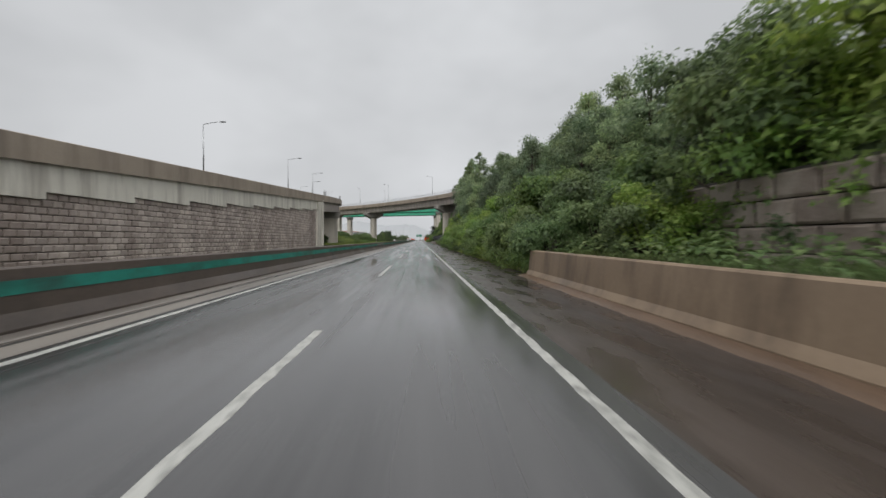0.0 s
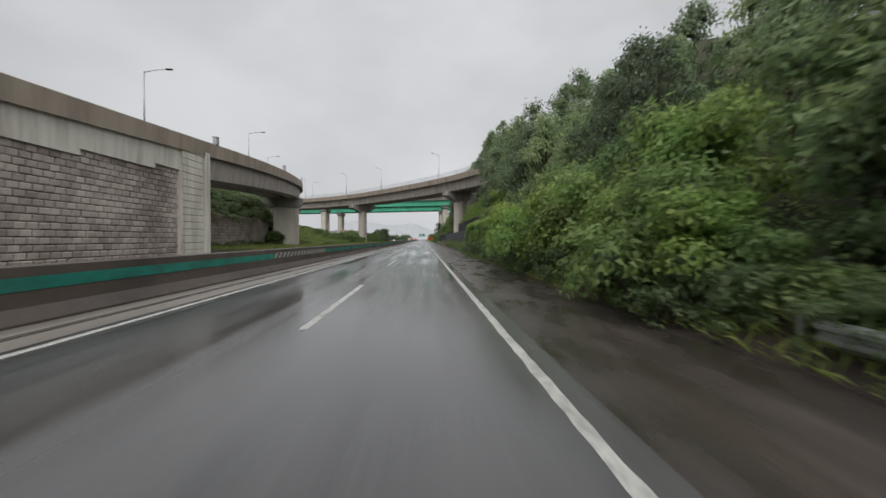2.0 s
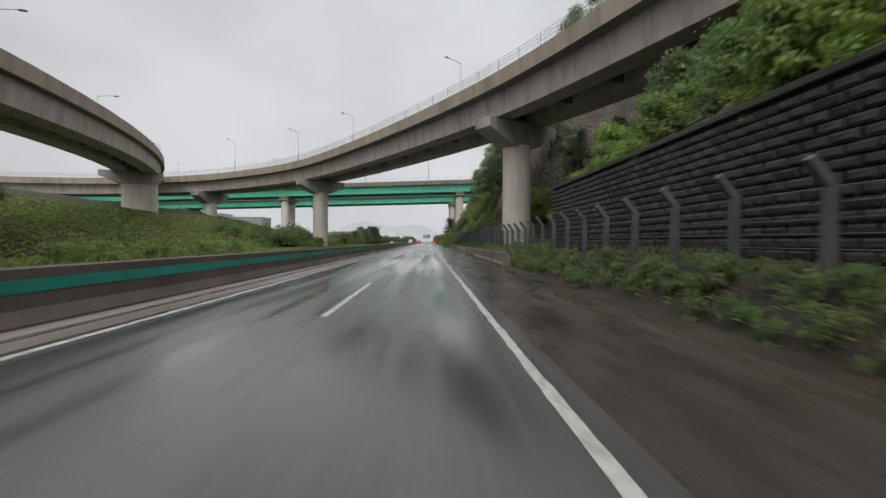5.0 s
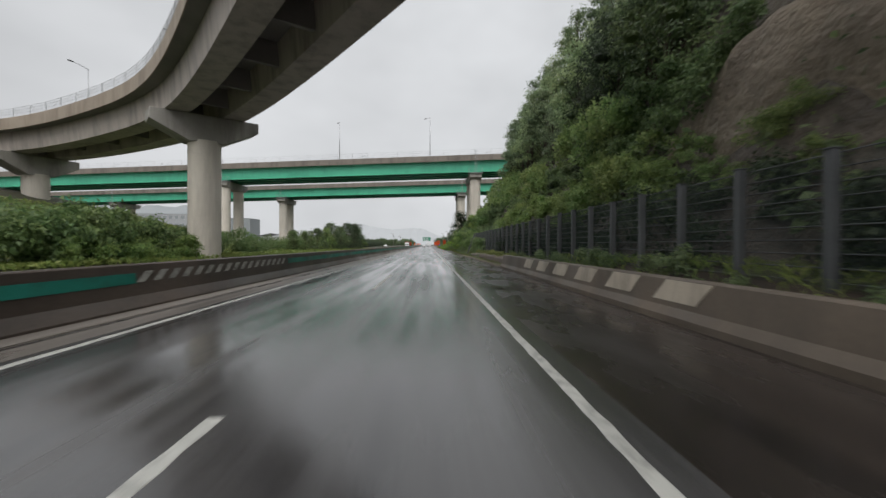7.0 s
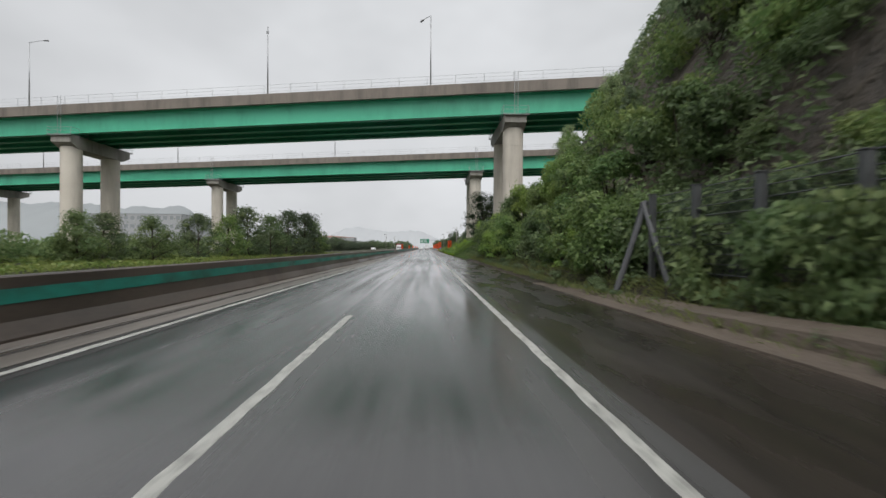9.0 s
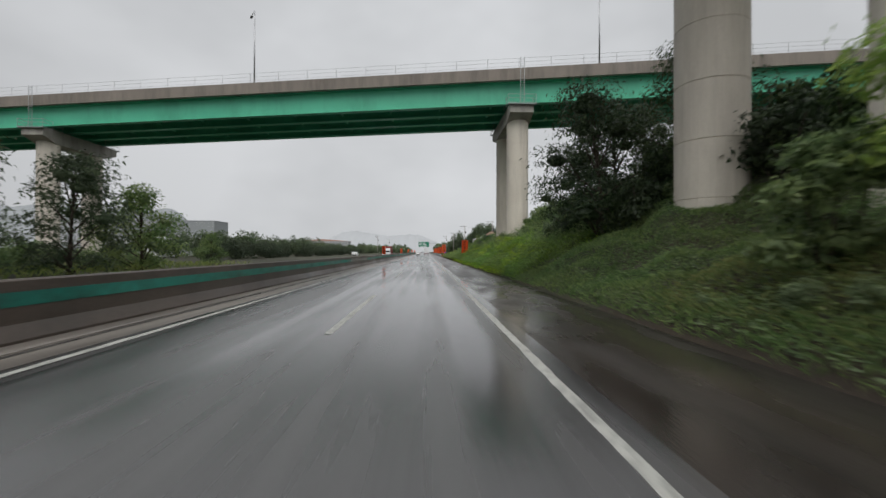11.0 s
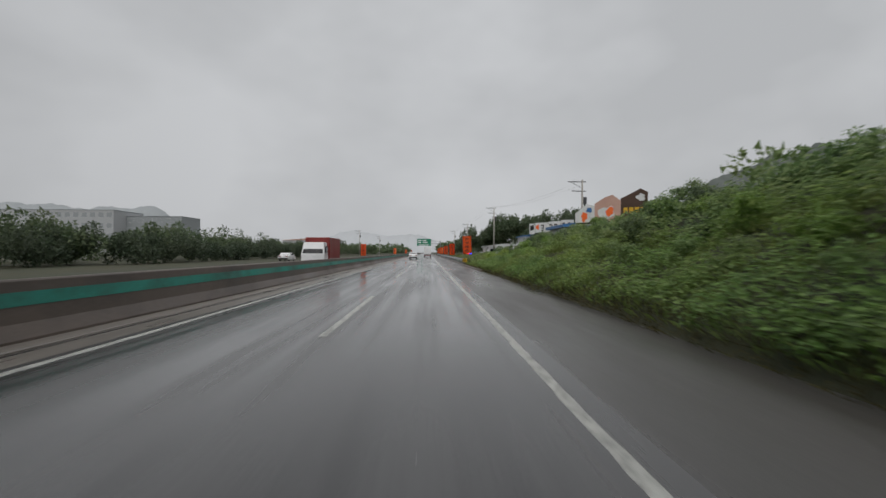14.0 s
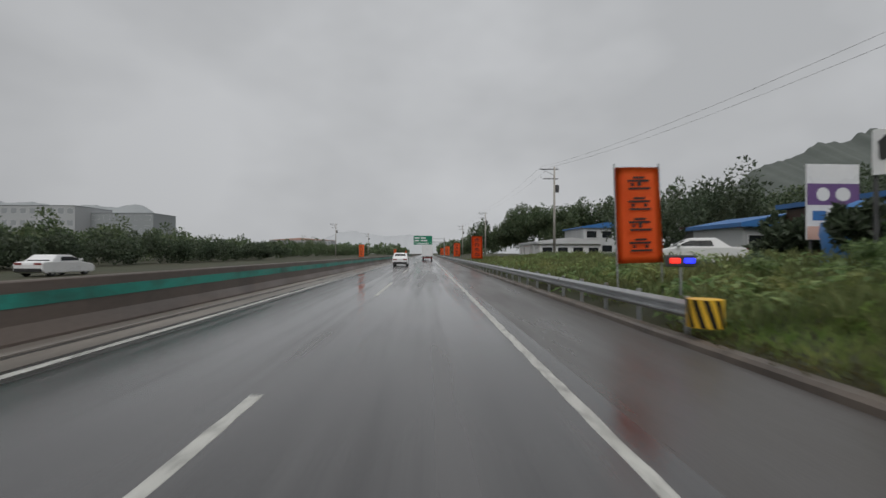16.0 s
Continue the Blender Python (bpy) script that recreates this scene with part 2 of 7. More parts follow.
GIRDER = surface("beige_girder_concrete", (0.40, 0.352, 0.315, 1), (0.57, 0.515, 0.465, 1), 0.3, 8, 0.7, 0.1, 0.15, (1, 1, 1),
                 (0.12, 0.10, 0.085, 1), 0.7, 0.55, (1, 1, 0.2))
# Darker than the girders: shade between and below them is put into this colour.
SOFFIT = surface("shade_toned_soffit_concrete", (0.15, 0.137, 0.13, 1), (0.27, 0.252, 0.235, 1), 0.4, 8, 0.8, 0.1, 0.15)
MEDIAN = surface("rain_dark_median_concrete", (0.066, 0.051, 0.043, 1), (0.155, 0.122, 0.102, 1), 0.5, 14, 0.5, 0.15, 0.25, (1, 0.4, 1),
                 (0.03, 0.026, 0.024, 1), 0.7, 0.7, (1, 0.4, 0.4))
TAN_BARRIER = surface("muddy_tan_barrier_concrete", (0.19, 0.13, 0.084, 1), (0.36, 0.27, 0.185, 1), 0.5, 10, 0.6, 0.15, 0.2, (1, 1, 1),
                      (0.075, 0.05, 0.034, 1), 0.8, 0.85, (1, 1, 0.25))
DARK_BARRIER = surface("wet_dark_barrier_concrete", (0.075, 0.06, 0.05, 1), (0.17, 0.14, 0.115, 1), 0.5, 10, 0.5, 0.15, 0.25, (1, 1, 1),
                       (0.04, 0.034, 0.03, 1), 0.8, 0.75, (1, 1, 0.25))
PIER = surface("beige_pier_concrete", (0.58, 0.525, 0.45, 1), (0.77, 0.715, 0.63, 1), 0.25, 8, 0.75, 0.1, 0.2, (1, 1, 1),
               (0.30, 0.27, 0.235, 1), 0.5, 0.5, (1, 1, 0.15))
BLOCK_DARK = surface("dark_brown_stone_block", (0.33, 0.285, 0.25, 1), (0.62, 0.55, 0.49, 1), 0.6, 10, 0.8, 0.1, 0.4, (1, 1, 1),
                     (0.13, 0.085, 0.065, 1), 0.35, 0.6, (1, 1, 1), vary=0.55)
BLOCK_BROWN = surface("wet_brown_stone_block", (0.20, 0.168, 0.142, 1), (0.46, 0.40, 0.35, 1), 1.2, 14, 0.7, 0.15, 0.6, (1, 1, 1),
                      (0.10, 0.05, 0.035, 1), 0.5, 0.7, (1, 1, 1), vary=0.4, relief=0.04)
GREEN_BAND = surface("worn_green_band_paint", (0.01, 0.17, 0.135, 1), (0.03, 0.33, 0.26, 1), 1.2, 25, 0.45, 0.15, 0.15, (1, 0.4, 1),
                     (0.03, 0.035, 0.03, 1), 1.1, 0.7, (1, 0.5, 1))
GREEN_STEEL = surface("green_painted_steel", (0.06, 0.42, 0.26, 1), (0.115, 0.57, 0.37, 1), 0.15, 6, 0.45, 0.1, 0.03, (1, 1, 1),
                      (0.02, 0.15, 0.09, 1), 0.25, 0.4, (1, 1, 0.3))
BLOCK = surface("grey_brown_stone_block", (0.285, 0.235, 0.208, 1), (0.66, 0.575, 0.515, 1), 0.6, 10, 0.8, 0.1, 0.4, (1, 1, 1),
                (0.15, 0.102, 0.080, 1), 1.0, 0.6, (1, 0.22, 0.06), vary=0.55)
BLOCK_ISLE = surface("grey_brown_stone_block_rest", (0.285, 0.235, 0.208, 1), (0.66, 0.575, 0.515, 1), 0.6, 10, 0.8, 0.1, 0.4, (1, 1, 1),
                     (0.15, 0.102, 0.080, 1), 1.0, 0.6, (1, 0.22, 0.06), vary=0.55, island=True)
MORTAR = surface("dark_mortar", (0.05, 0.045, 0.04, 1), (0.09, 0.08, 0.07, 1), 2, 20, 0.9, 0.05, 0.3)
SOIL = surface("wet_soil_and_grass", (0.022, 0.024, 0.013, 1), (0.054, 0.060, 0.027, 1), 0.3, 8, 0.85, 0.1, 0.6, (1, 1, 1),
               (0.075, 0.055, 0.035, 1), 0.15, 0.5)
MUD = surface("wet_brown_verge_mud", (0.016, 0.013, 0.011, 1), (0.052, 0.041, 0.032, 1), 0.9, 18, 0.6, 0.2, 0.5, (1, 0.5, 1),
              (0.085, 0.065, 0.045, 1), 0.45, 0.6, (1, 0.4, 1), relief=0.05, spec=0.25)
MASONRY = surface("wet_dark_masonry_stone", (0.014, 0.0135, 0.0135, 1), (0.050, 0.046, 0.043, 1), 0.8, 9, 0.55, 0.15, 0.6, (1, 1, 1),
                  (0.11, 0.082, 0.062, 1), 0.3, 0.5, (1, 1, 0.5), vary=0.5)
MASONRY_ISLE = surface("wet_dark_masonry_stone_rest", (0.014, 0.0135, 0.0135, 1), (0.050, 0.046, 0.043, 1), 0.8, 9, 0.55, 0.15, 0.6, (1, 1, 1),
                       (0.11, 0.082, 0.062, 1), 0.3, 0.5, (1, 1, 0.5), vary=0.5, island=True)
SAND = surface("rusty_wet_sand", (0.075, 0.047, 0.031, 1), (0.23, 0.15, 0.095, 1), 1.6, 22, 0.5, 0.15, 0.3, (1, 0.3, 1),
               (0.07, 0.045, 0.03, 1), 0.8, 0.6, (1, 0.15, 1))
GUTTER = surface("muddy_gutter_concrete", (0.135, 0.120, 0.108, 1), (0.31, 0.28, 0.25, 1), 0.8, 25, 0.4, 0.15, 0.1, (1, 0.1, 1),
                 (0.04, 0.034, 0.030, 1), 0.9, 0.7, (1, 0.06, 1))
TAR = surface("wet_black_joint_tar", (0.016, 0.015, 0.015, 1), (0.045, 0.041, 0.039, 1), 1.5, 30, 0.3, 0.1, 0.1, (1, 0.2, 1))
ROCK = surface("dark_cut_rock", (0.022, 0.019, 0.017, 1), (0.135, 0.112, 0.092, 1), 0.9, 2.2, 0.7, 0.2, 1.0, (1, 1, 1),
               (0.24, 0.195, 0.15, 1), 0.13, 0.6, relief=0.4)
TAN_ROCK = surface("bare_tan_cut_rock", (0.32, 0.262, 0.20, 1), (0.62, 0.53, 0.42, 1), 0.5, 2.6, 0.7, 0.2, 1.0, (1, 1, 1),
                   (0.14, 0.11, 0.085, 1), 0.35, 0.55, (1, 1, 0.6), relief=0.3)
POST_GREY = surface("dull_grey_post_steel", (0.055, 0.058, 0.062, 1), (0.13, 0.135, 0.14, 1), 1.5, 20, 0.55, 0.15, 0.05, metal=0.2)
STEEL = surface("galvanised_steel", (0.30, 0.31, 0.32, 1), (0.50, 0.51, 0.52, 1), 1.5, 20, 0.4, 0.15, 0.05, metal=0.7)
DARK_STEEL = surface("weathered_dark_steel", (0.05, 0.052, 0.055, 1), (0.13, 0.13, 0.13, 1), 1.5, 20, 0.5, 0.15, 0.05, metal=0.4)
BARK = surface("wet_bark", (0.03, 0.024, 0.018, 1), (0.09, 0.07, 0.05, 1), 3, 25, 0.85, 0.1, 0.6)
LEAF_MID = leaf_material("broad_leaves", (0.085, 0.128, 0.050, 1), (0.185, 0.262, 0.105, 1), (0.35, 0.42, 0.18, 1), 0.5)
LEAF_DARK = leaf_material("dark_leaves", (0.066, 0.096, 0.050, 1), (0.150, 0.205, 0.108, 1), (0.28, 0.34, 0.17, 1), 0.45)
LEAF_DEEP = leaf_material("deep_green_far_leaves", (0.042, 0.062, 0.034, 1), (0.090, 0.125, 0.066, 1), (0.17, 0.21, 0.11, 1), 0.4)
# Near-black green: shade under trees and behind the fence put into leaf colour.
LEAF_SHADE = leaf_material("deep_shade_toned_leaves", (0.020, 0.034, 0.016, 1), (0.050, 0.080, 0.034, 1), (0.13, 0.18, 0.07, 1), 0.35)
LEAF_BRIGHT = leaf_material("bright_vine_leaves", (0.092, 0.150, 0.036, 1), (0.230, 0.345, 0.080, 1), (0.42, 0.51, 0.16, 1), 0.5)
LEAF_TREE = leaf_material("grey_green_feathery_leaves", (0.100, 0.150, 0.078, 1), (0.270, 0.355, 0.190, 1), (0.46, 0.53, 0.29, 1), 0.5)
# Darkened mid green: shade low on the slope is put into this colour.
LEAF_FOOT = leaf_material("shade_toned_shrub_leaves", (0.050, 0.086, 0.034, 1), (0.140, 0.212, 0.076, 1), (0.30, 0.38, 0.14, 1), 0.45)
LEAF_LUSH = leaf_material("lush_bank_leaves", (0.080, 0.148, 0.022, 1), (0.262, 0.425, 0.062, 1), (0.50, 0.60, 0.14, 1), 0.5)


# ---- building helpers ----
def mesh_of(name, bm, material):
    me = bpy.data.meshes.new(name)
    bm.to_mesh(me)
    bm.free()
    for m in (material if isinstance(material, (list, tuple)) else [material]):
        me.materials.append(m)
    return me


def part(name, bm, material, parent=None, label="", smooth=False):
    me = mesh_of(name, bm, material) if isinstance(bm, bmesh.types.BMesh) else bm
    if smooth:
        me.polygons.foreach_set("use_smooth", [True] * len(me.polygons))
    ob = new(name, me)
    ob.parent = parent
    if label:
        ob["label"] = label
    return ob


def thing(name, label, category, x=0.0, y=0.0, z=0.0, turn=0.0, group="", kind=""):
    ob = new(name)
    ob.matrix_basis = pose(x, y, z, 0, 0, turn)
    ob.empty_display_size = 0.3
    return tagged(ob, label, category, group, kind)


def box(bm, x0, x1, y0, y1, z0, z1, m=None, bevel=0.0):
    """A box between the given limits, with bevelled edges if asked."""
    r = bmesh.ops.create_cube(bm, size=1.0)
    vs = r["verts"]
    for v in vs:
        v.co = Vector(((x0 + x1) / 2 + v.co.x * (x1 - x0), (y0 + y1) / 2 + v.co.y * (y1 - y0), (z0 + z1) / 2 + v.co.z * (z1 - z0)))
    if bevel:
        es = list({e for v in vs for e in v.link_edges})
        r = bmesh.ops.bevel(bm, geom=es, offset=bevel, segments=1, affect="EDGES")
        vs = list({v for f in r["faces"] for v in f.verts} | {v for v in vs if v.is_valid})
    if m is not None:
        bmesh.ops.transform(bm, matrix=m, verts=vs)
    return bm


def tube(bm, a, b, r0, r1=None, sides=10):
    """A tapered round bar from a to b."""
    a, b = Vector(a), Vector(b)
    r1 = r0 if r1 is None else r1
    d = b - a
    q = d.to_track_quat("Z", "Y").to_matrix().to_4x4()
    bmesh.ops.create_cone(bm, cap_ends=True, segments=sides, radius1=r0, radius2=r1, depth=d.length,
                          matrix=Matrix.Translation((a + b) / 2) @ q)
    return bm


def lathe(bm, profile, x, y, sides=24):
    """A round solid about a vertical axis: (radius, height) pairs from bottom to top."""
    rings = []
    for r, z in profile:
        rings.append([bm.verts.new((x + r * math.cos(2 * math.pi * i / sides), y + r * math.sin(2 * math.pi * i / sides), z)) for i in range(sides)])
    for p, q in zip(rings, rings[1:]):
        for i in range(sides):
            j = (i + 1) % sides
            bm.faces.new((p[i], p[j], q[j], q[i]))
    bm.faces.new(rings[0][::-1])
    bm.faces.new(rings[-1])
    return bm


def sweep(bm, path, section, caps=True):
    """A closed section of (across, up) pairs drawn along a path of (x, y, z); across is to the right of the way."""
    n, rings = len(path), []
    for i, p in enumerate(path):
        a, b = path[max(0, i - 1)], path[min(n - 1, i + 1)]
        d = Vector((b[0] - a[0], b[1] - a[1], 0)).normalized()
        right = Vector((d.y, -d.x, 0))
        rings.append([bm.verts.new(Vector(p) + right * u + Vector((0, 0, v))) for u, v in section])
    k = len(section)
    for p, q in zip(rings, rings[1:]):
        for i in range(k):
            j = (i + 1) % k
            bm.faces.new((p[i], p[j], q[j], q[i]))
    if caps:
        bm.faces.new(rings[0][::-1])
        bm.faces.new(rings[-1])
    bmesh.ops.recalc_face_normals(bm, faces=bm.faces)
    return bm


def spline(points, step=3.0):
    """A smooth path through the points (Catmull-Rom), with about a point a step."""
    pts = [Vector(p) for p in points]
    pts = [pts[0] * 2 - pts[1]] + pts + [pts[-1] * 2 - pts[-2]]
    out = []
    for a, b, c, d in zip(pts, pts[1:], pts[2:], pts[3:]):
        n = max(1, round((c - b).length / step))
        for i in range(n):
            t = i / n
            out.append(0.5 * (2 * b + (c - a) * t + (2 * a - 5 * b + 4 * c - d) * t * t + (3 * b - a - 3 * c + d) * t ** 3))
    return out + [pts[-2]]


def straight(x, y0, y1, z=0.0, step=10.0):
    n = max(1, round(abs(y1 - y0) / step))
    return [(x, y0 + (y1 - y0) * i / n, z) for i in range(n + 1)]


def ease(a, b, t):
    t = min(1.0, max(0.0, (t - a) / (b - a)))
    return t * t * (3 - 2 * t)


# ---- plan: metres, y along the road, x across; the lane's middle is x = 0 ----
LANE = 1.8
LEFT_LINE = -5.38
MEDIAN_X = -7.1
EDGE = 4.95
FAR = 1500.0


WALL_A, WALL_B = 5.3, 4.2


def height(x, y):
    """The lie of the land."""
    rough = 0.35 * noise.noise((x * 0.12, y * 0.12, 0)) + 0.12 * noise.noise((x * 0.5, y * 0.5, 3))
    if x > 5.0:
        wood = 1 - ease(88, 102, y)
        rock = ease(88, 102, y) * (1 - ease(262, 296, y))
        bank = ease(262, 296, y) * (1 - ease(392, 424, y))
        z = wood * min(13, max(0, 0.58 * (x - 5.2)))
        steep = 1.0 + 0.9 * ease(120, 190, y)
        pocket = 5.6 * ease(148, 158, y) * (1 - ease(178, 188, y))
        z += rock * ((0.9 - 0.4 * ease(200, 212, y)) * ease(6.0, 7.1, x) + min(27, max(0, steep * (x - 8.6 - pocket))))
        built = ease(99, 101, y) * (1 - ease(151, 154, y)) * WALL_A + ease(203, 206, y) * (1 - ease(231, 236, y)) * WALL_B
        if built > 0.05:
            z = z * ease(9.6, 9.9, x) + (0.9 - 0.4 * ease(200, 212, y) + rough * 0.4) * ease(6.0, 7.1, x) * (1 - ease(9.6, 9.9, x)) if x < 9.9 and z < built else z
            foot = 9.15 if y < 180 else 8.7 + 0.5 * noise.noise((1.5, y * 0.3, 2))
            z = max(z, (built + 0.12 * max(0, x - 9.9)) * ease(foot, foot + (0.2 if y < 180 else 0.9), x))
        z += bank * min(5.2 - 2.5 * ease(345, 400, y), max(0, (0.50 - 0.12 * ease(345, 400, y)) * (x - 5.0)))
        z += ease(392, 424, y) * min(1.5, max(0, 0.10 * (x - 6)))
        if y < 6:
            z = max(z * ease(8.8, 9.2, x), 3.3 * ease(8.8, 9.2, x))
        crag = rock * ease(9.6 + pocket, 12 + pocket, x) * (2.0 * abs(noise.noise((x * 0.22, y * 0.16, z * 0.2))) + 0.8 * noise.noise((x * 0.7, y * 0.5, 9)))
        if y < 12.3:
            z = max(z, 0.95 * ease(5.25, 5.5, x))
        return z + crag + rough * ease(5.0, 9.0, x) * (1 + 1.2 * bank) + bank * ease(5.4, 7.5, x) * (0.55 * noise.noise((x * 0.45, y * 0.22, 7)) + 0.42 * noise.noise((x * 0.9, y * 0.5, 5))) - 0.06 * (1 - ease(5.0, 5.6, x))
    if x < -19:
        bank = ease(92, 112, y) * (1 - ease(250, 275, y))
        near = 27 + 8.5 * (1 - ease(146, 160, y))
        z = bank * min(9.0, max(0, 0.28 * (-x - near)) + (6.2 * (1 - ease(146, 156, y)) * ease(near, near + 0.6, -x)))
        rough *= 1 - ease(325, 340, y) * ease(-44, -38, x)
        return z + rough * ease(19, 24, -x) * 0.7 - 0.06 * (1 - ease(19, 20, -x))
    return -0.06


xs = [-1500, -900, -500, -300, -200, -140, -110, -90] + [-80 + 3 * i for i in range(20)] + [-20, -19, -12, -6, 0, 4.9, 5.0, 5.3, 5.6, 6, 6.5, 7, 7.5, 8] + \
     [8.4, 8.8, 9.2, 9.6] + [10 + 0.9 * i for i in range(25)] + [34, 38, 44, 52, 65, 90, 140, 220, 400, 800, 1500]
ys = [-400, -200, -120, -80] + [-60 + 2.0 * i for i in range(256)] + [455, 462, 470, 480, 495, 520, 560, 620, 700, 820, 1000, 1300, 1800, 2600]
bm = bmesh.new()
grid = [[bm.verts.new((x, y, height(x, y))) for x in xs] for y in ys]
for r0, r1 in zip(grid, grid[1:]):
    for i in range(len(xs) - 1):
        f = bm.faces.new((r0[i], r0[i + 1], r1[i + 1], r1[i]))
        c = f.calc_center_median()
        f.material_index = 1 if 8.4 < c.x < 32 and 100 < c.y < 272 else 2 if 5.0 < c.x < 7.3 and 12 < c.y < 296 else 0
        f.smooth = True
ground = part("ground", bm, [SOIL, ROCK, MUD])
tagged(ground, "green verge soil, cut rock hillside and flat land beside the road", "ground", kind="structure")

# bare tan rock that stands out of the cut slope
bm = bmesh.new()
grid = []
for i in range(49):
    y = 178.5 + 0.4 * i
    row = []
    for k in range(31):
        x = 10.0 + 0.17 * k
        h = height(x, y)
        nor = Vector((-(height(x + 0.4, y) - height(x - 0.4, y)) / 0.8, -0.2, 1)).normalized()
        out = 1.0 - ((y - 188) / 7.5) ** 2 - ((x - 12.3 + 0.08 * (y - 188)) / 1.25) ** 2
        out = 0.7 * out + 0.1 + 0.5 * noise.noise((x * 0.5, y * 0.4, 3)) + 0.22 * noise.noise((x * 1.6, y * 0.9, 8)) + 0.10 * abs(noise.noise((x * 4, y * 2, 1)))
        row.append(bm.verts.new(Vector((x, y, h)) + nor * max(-0.9, out)))
    grid.append(row)
for r0, r1 in zip(grid, grid[1:]):
    for k in range(30):
        bm.faces.new((r0[k], r0[k + 1], r1[k + 1], r1[k]))
bmesh.ops.solidify(bm, geom=list(bm.faces), thickness=0.5)
bmesh.ops.recalc_face_normals(bm, faces=bm.faces)
tagged(part("rock_outcrop", bm, TAN_ROCK, smooth=True), "bare tan rock outcrop on the cut slope", "rock", kind="structure")

# road: own carriageway, its muddy shoulder, and the carriageway beyond the median
bm = bmesh.new()
sweep(bm, straight(0, -80, FAR, 0, 40), [(-6.9, -0.3), (2.17, -0.3), (2.17, 0.0), (-6.9, 0.0)])
road = part("road", bm, ASPHALT)
tagged(road, "wet grey asphalt carriageway shining with rain", "road", kind="structure")
bm = bmesh.new()
sweep(bm, straight(0, -80, 140, 0, 8), [(2.17, -0.3), (5.2, -0.3), (5.2, -0.012), (2.17, -0.004)])
tagged(part("pavement", bm, SHOULDER), "muddy reddish-brown wet asphalt hard shoulder", "road shoulder", kind="structure")
bm = bmesh.new()
sweep(bm, straight(0, 140, 312, 0, 8), [(2.17, -0.3), (5.2, -0.3), (5.2, -0.012), (2.17, -0.004)])
tagged(part("pavement", bm, SHOULDER_DARK), "muddy wet asphalt hard shoulder below the rock cut, tree shade put into its colour", "road shoulder", kind="structure")
bm = bmesh.new()
sweep(bm, straight(0, 312, FAR, 0, 40), [(2.17, -0.3), (5.2, -0.3), (5.2, -0.012), (2.17, -0.004)])
tagged(part("pavement", bm, SHOULDER_GREY), "wet grey-brown asphalt hard shoulder below the bank", "road shoulder", kind="structure")
bm = bmesh.new()
sweep(bm, straight(0, -80, FAR, 0, 40), [(-19.2, -0.3), (-7.3, -0.3), (-7.3, 0.0), (-19.2, 0.0)])
tagged(part("road", bm, ASPHALT), "wet asphalt opposite carriageway beyond the median", "road", kind="structure")


bm = bmesh.new()
sweep(bm, straight(0, 338, 900, 0, 40), [(-34.0, -0.3), (-20.6, -0.3), (-20.6, -0.03), (-34.0, -0.03)])
tagged(part("road", bm, SIDE_ROAD), "pale wet side road beyond the opposite carriageway", "road", kind="structure")


def stripe(name, x, y0, y1, w=0.15, parent=None):
    """A painted line with a slightly ragged, worn edge."""
    b = bmesh.new()
    n = max(4, int((y1 - y0) / 0.33))
    r = random.Random(int(w * 100 + x * 10))
    prev = None
    for i in range(n + 1):
        y = y0 + (y1 - y0) * i / n
        a, c = x - w / 2 + r.uniform(-0.012, 0.014), x + w / 2 + r.uniform(-0.014, 0.012)
        cur = [b.verts.new(p) for p in ((a, y, 0.001), (a + 0.01, y, 0.006), (c - 0.01, y, 0.006), (c, y, 0.001))]
        if prev:
            for k in range(3):
                b.faces.new((prev[k], prev[k + 1], cur[k + 1], cur[k]))
        prev = cur
    return part(name, b, PAINT, parent)


stripe("edge_line", LANE - 0.012, -80, 900, 0.155, road)
stripe("edge_line", LEFT_LINE, -80, 900, 0.15, road)
dash = stripe("lane_dash", -LANE, -7.96, 0, 0.16, road)
for i in range(-3, 40):
    if i:
        copy_thing(dash, pose(0, 20.0 * i, 0))

# median barrier with its green band and chevron patches
bm = bmesh.new()
sweep(bm, straight(MEDIAN_X, -80, FAR, 0, 10), [(-0.32, -0.2), (0.32, -0.2), (0.32, 0.1), (0.17, 0.36), (0.10, 1.10), (0.06, 1.13), (-0.06, 1.13), (-0.10, 1.10), (-0.17, 0.36), (-0.32, 0.1)])
median = tagged(part("median_barrier", bm, MEDIAN), "dark rain-stained concrete median barrier with a green band", "barrier", kind="structure")
CHEVRONS = ((66.4, 77.9), (187.0, 199.0), (326.0, 338.0))


def band(y0, y1):
    b = bmesh.new()
    sweep(b, straight(MEDIAN_X, y0, y1, 0, 10), [(0.150, 0.66), (0.154, 0.66), (0.134, 0.91), (0.130, 0.91)])
    return part("green_band", b, GREEN_BAND, median, "faded green painted band")


last = -80.0
for a, c in CHEVRONS:
    band(last, a)
    y = a
    while y < c - 0.5:
        bm = bmesh.new()
        vs = [bm.verts.new((MEDIAN_X + 0.153 - (z - 0.66) * 0.08 + o, y + s, z)) for o in (0.0, 0.004) for s, z in ((0, 0.68), (0.34, 0.68), (0.72, 0.94), (0.38, 0.94))]
        bm.faces.new(vs[4:])
        for i in range(4):
            bm.faces.new((vs[i], vs[(i + 1) % 4], vs[4 + (i + 1) % 4], vs[4 + i]))
        part("chevron_stripe", bm, PAINT, median, "slanting white stripe")
        y += 0.68
    last = c
band(last, 620)
bm = bmesh.new()
sweep(bm, straight(MEDIAN_X + 0.62, -80, 620, 0, 20), [(-0.3, -0.1), (0.14, -0.1), (0.14, 0.03), (0.10, 0.05), (-0.3, 0.05)])
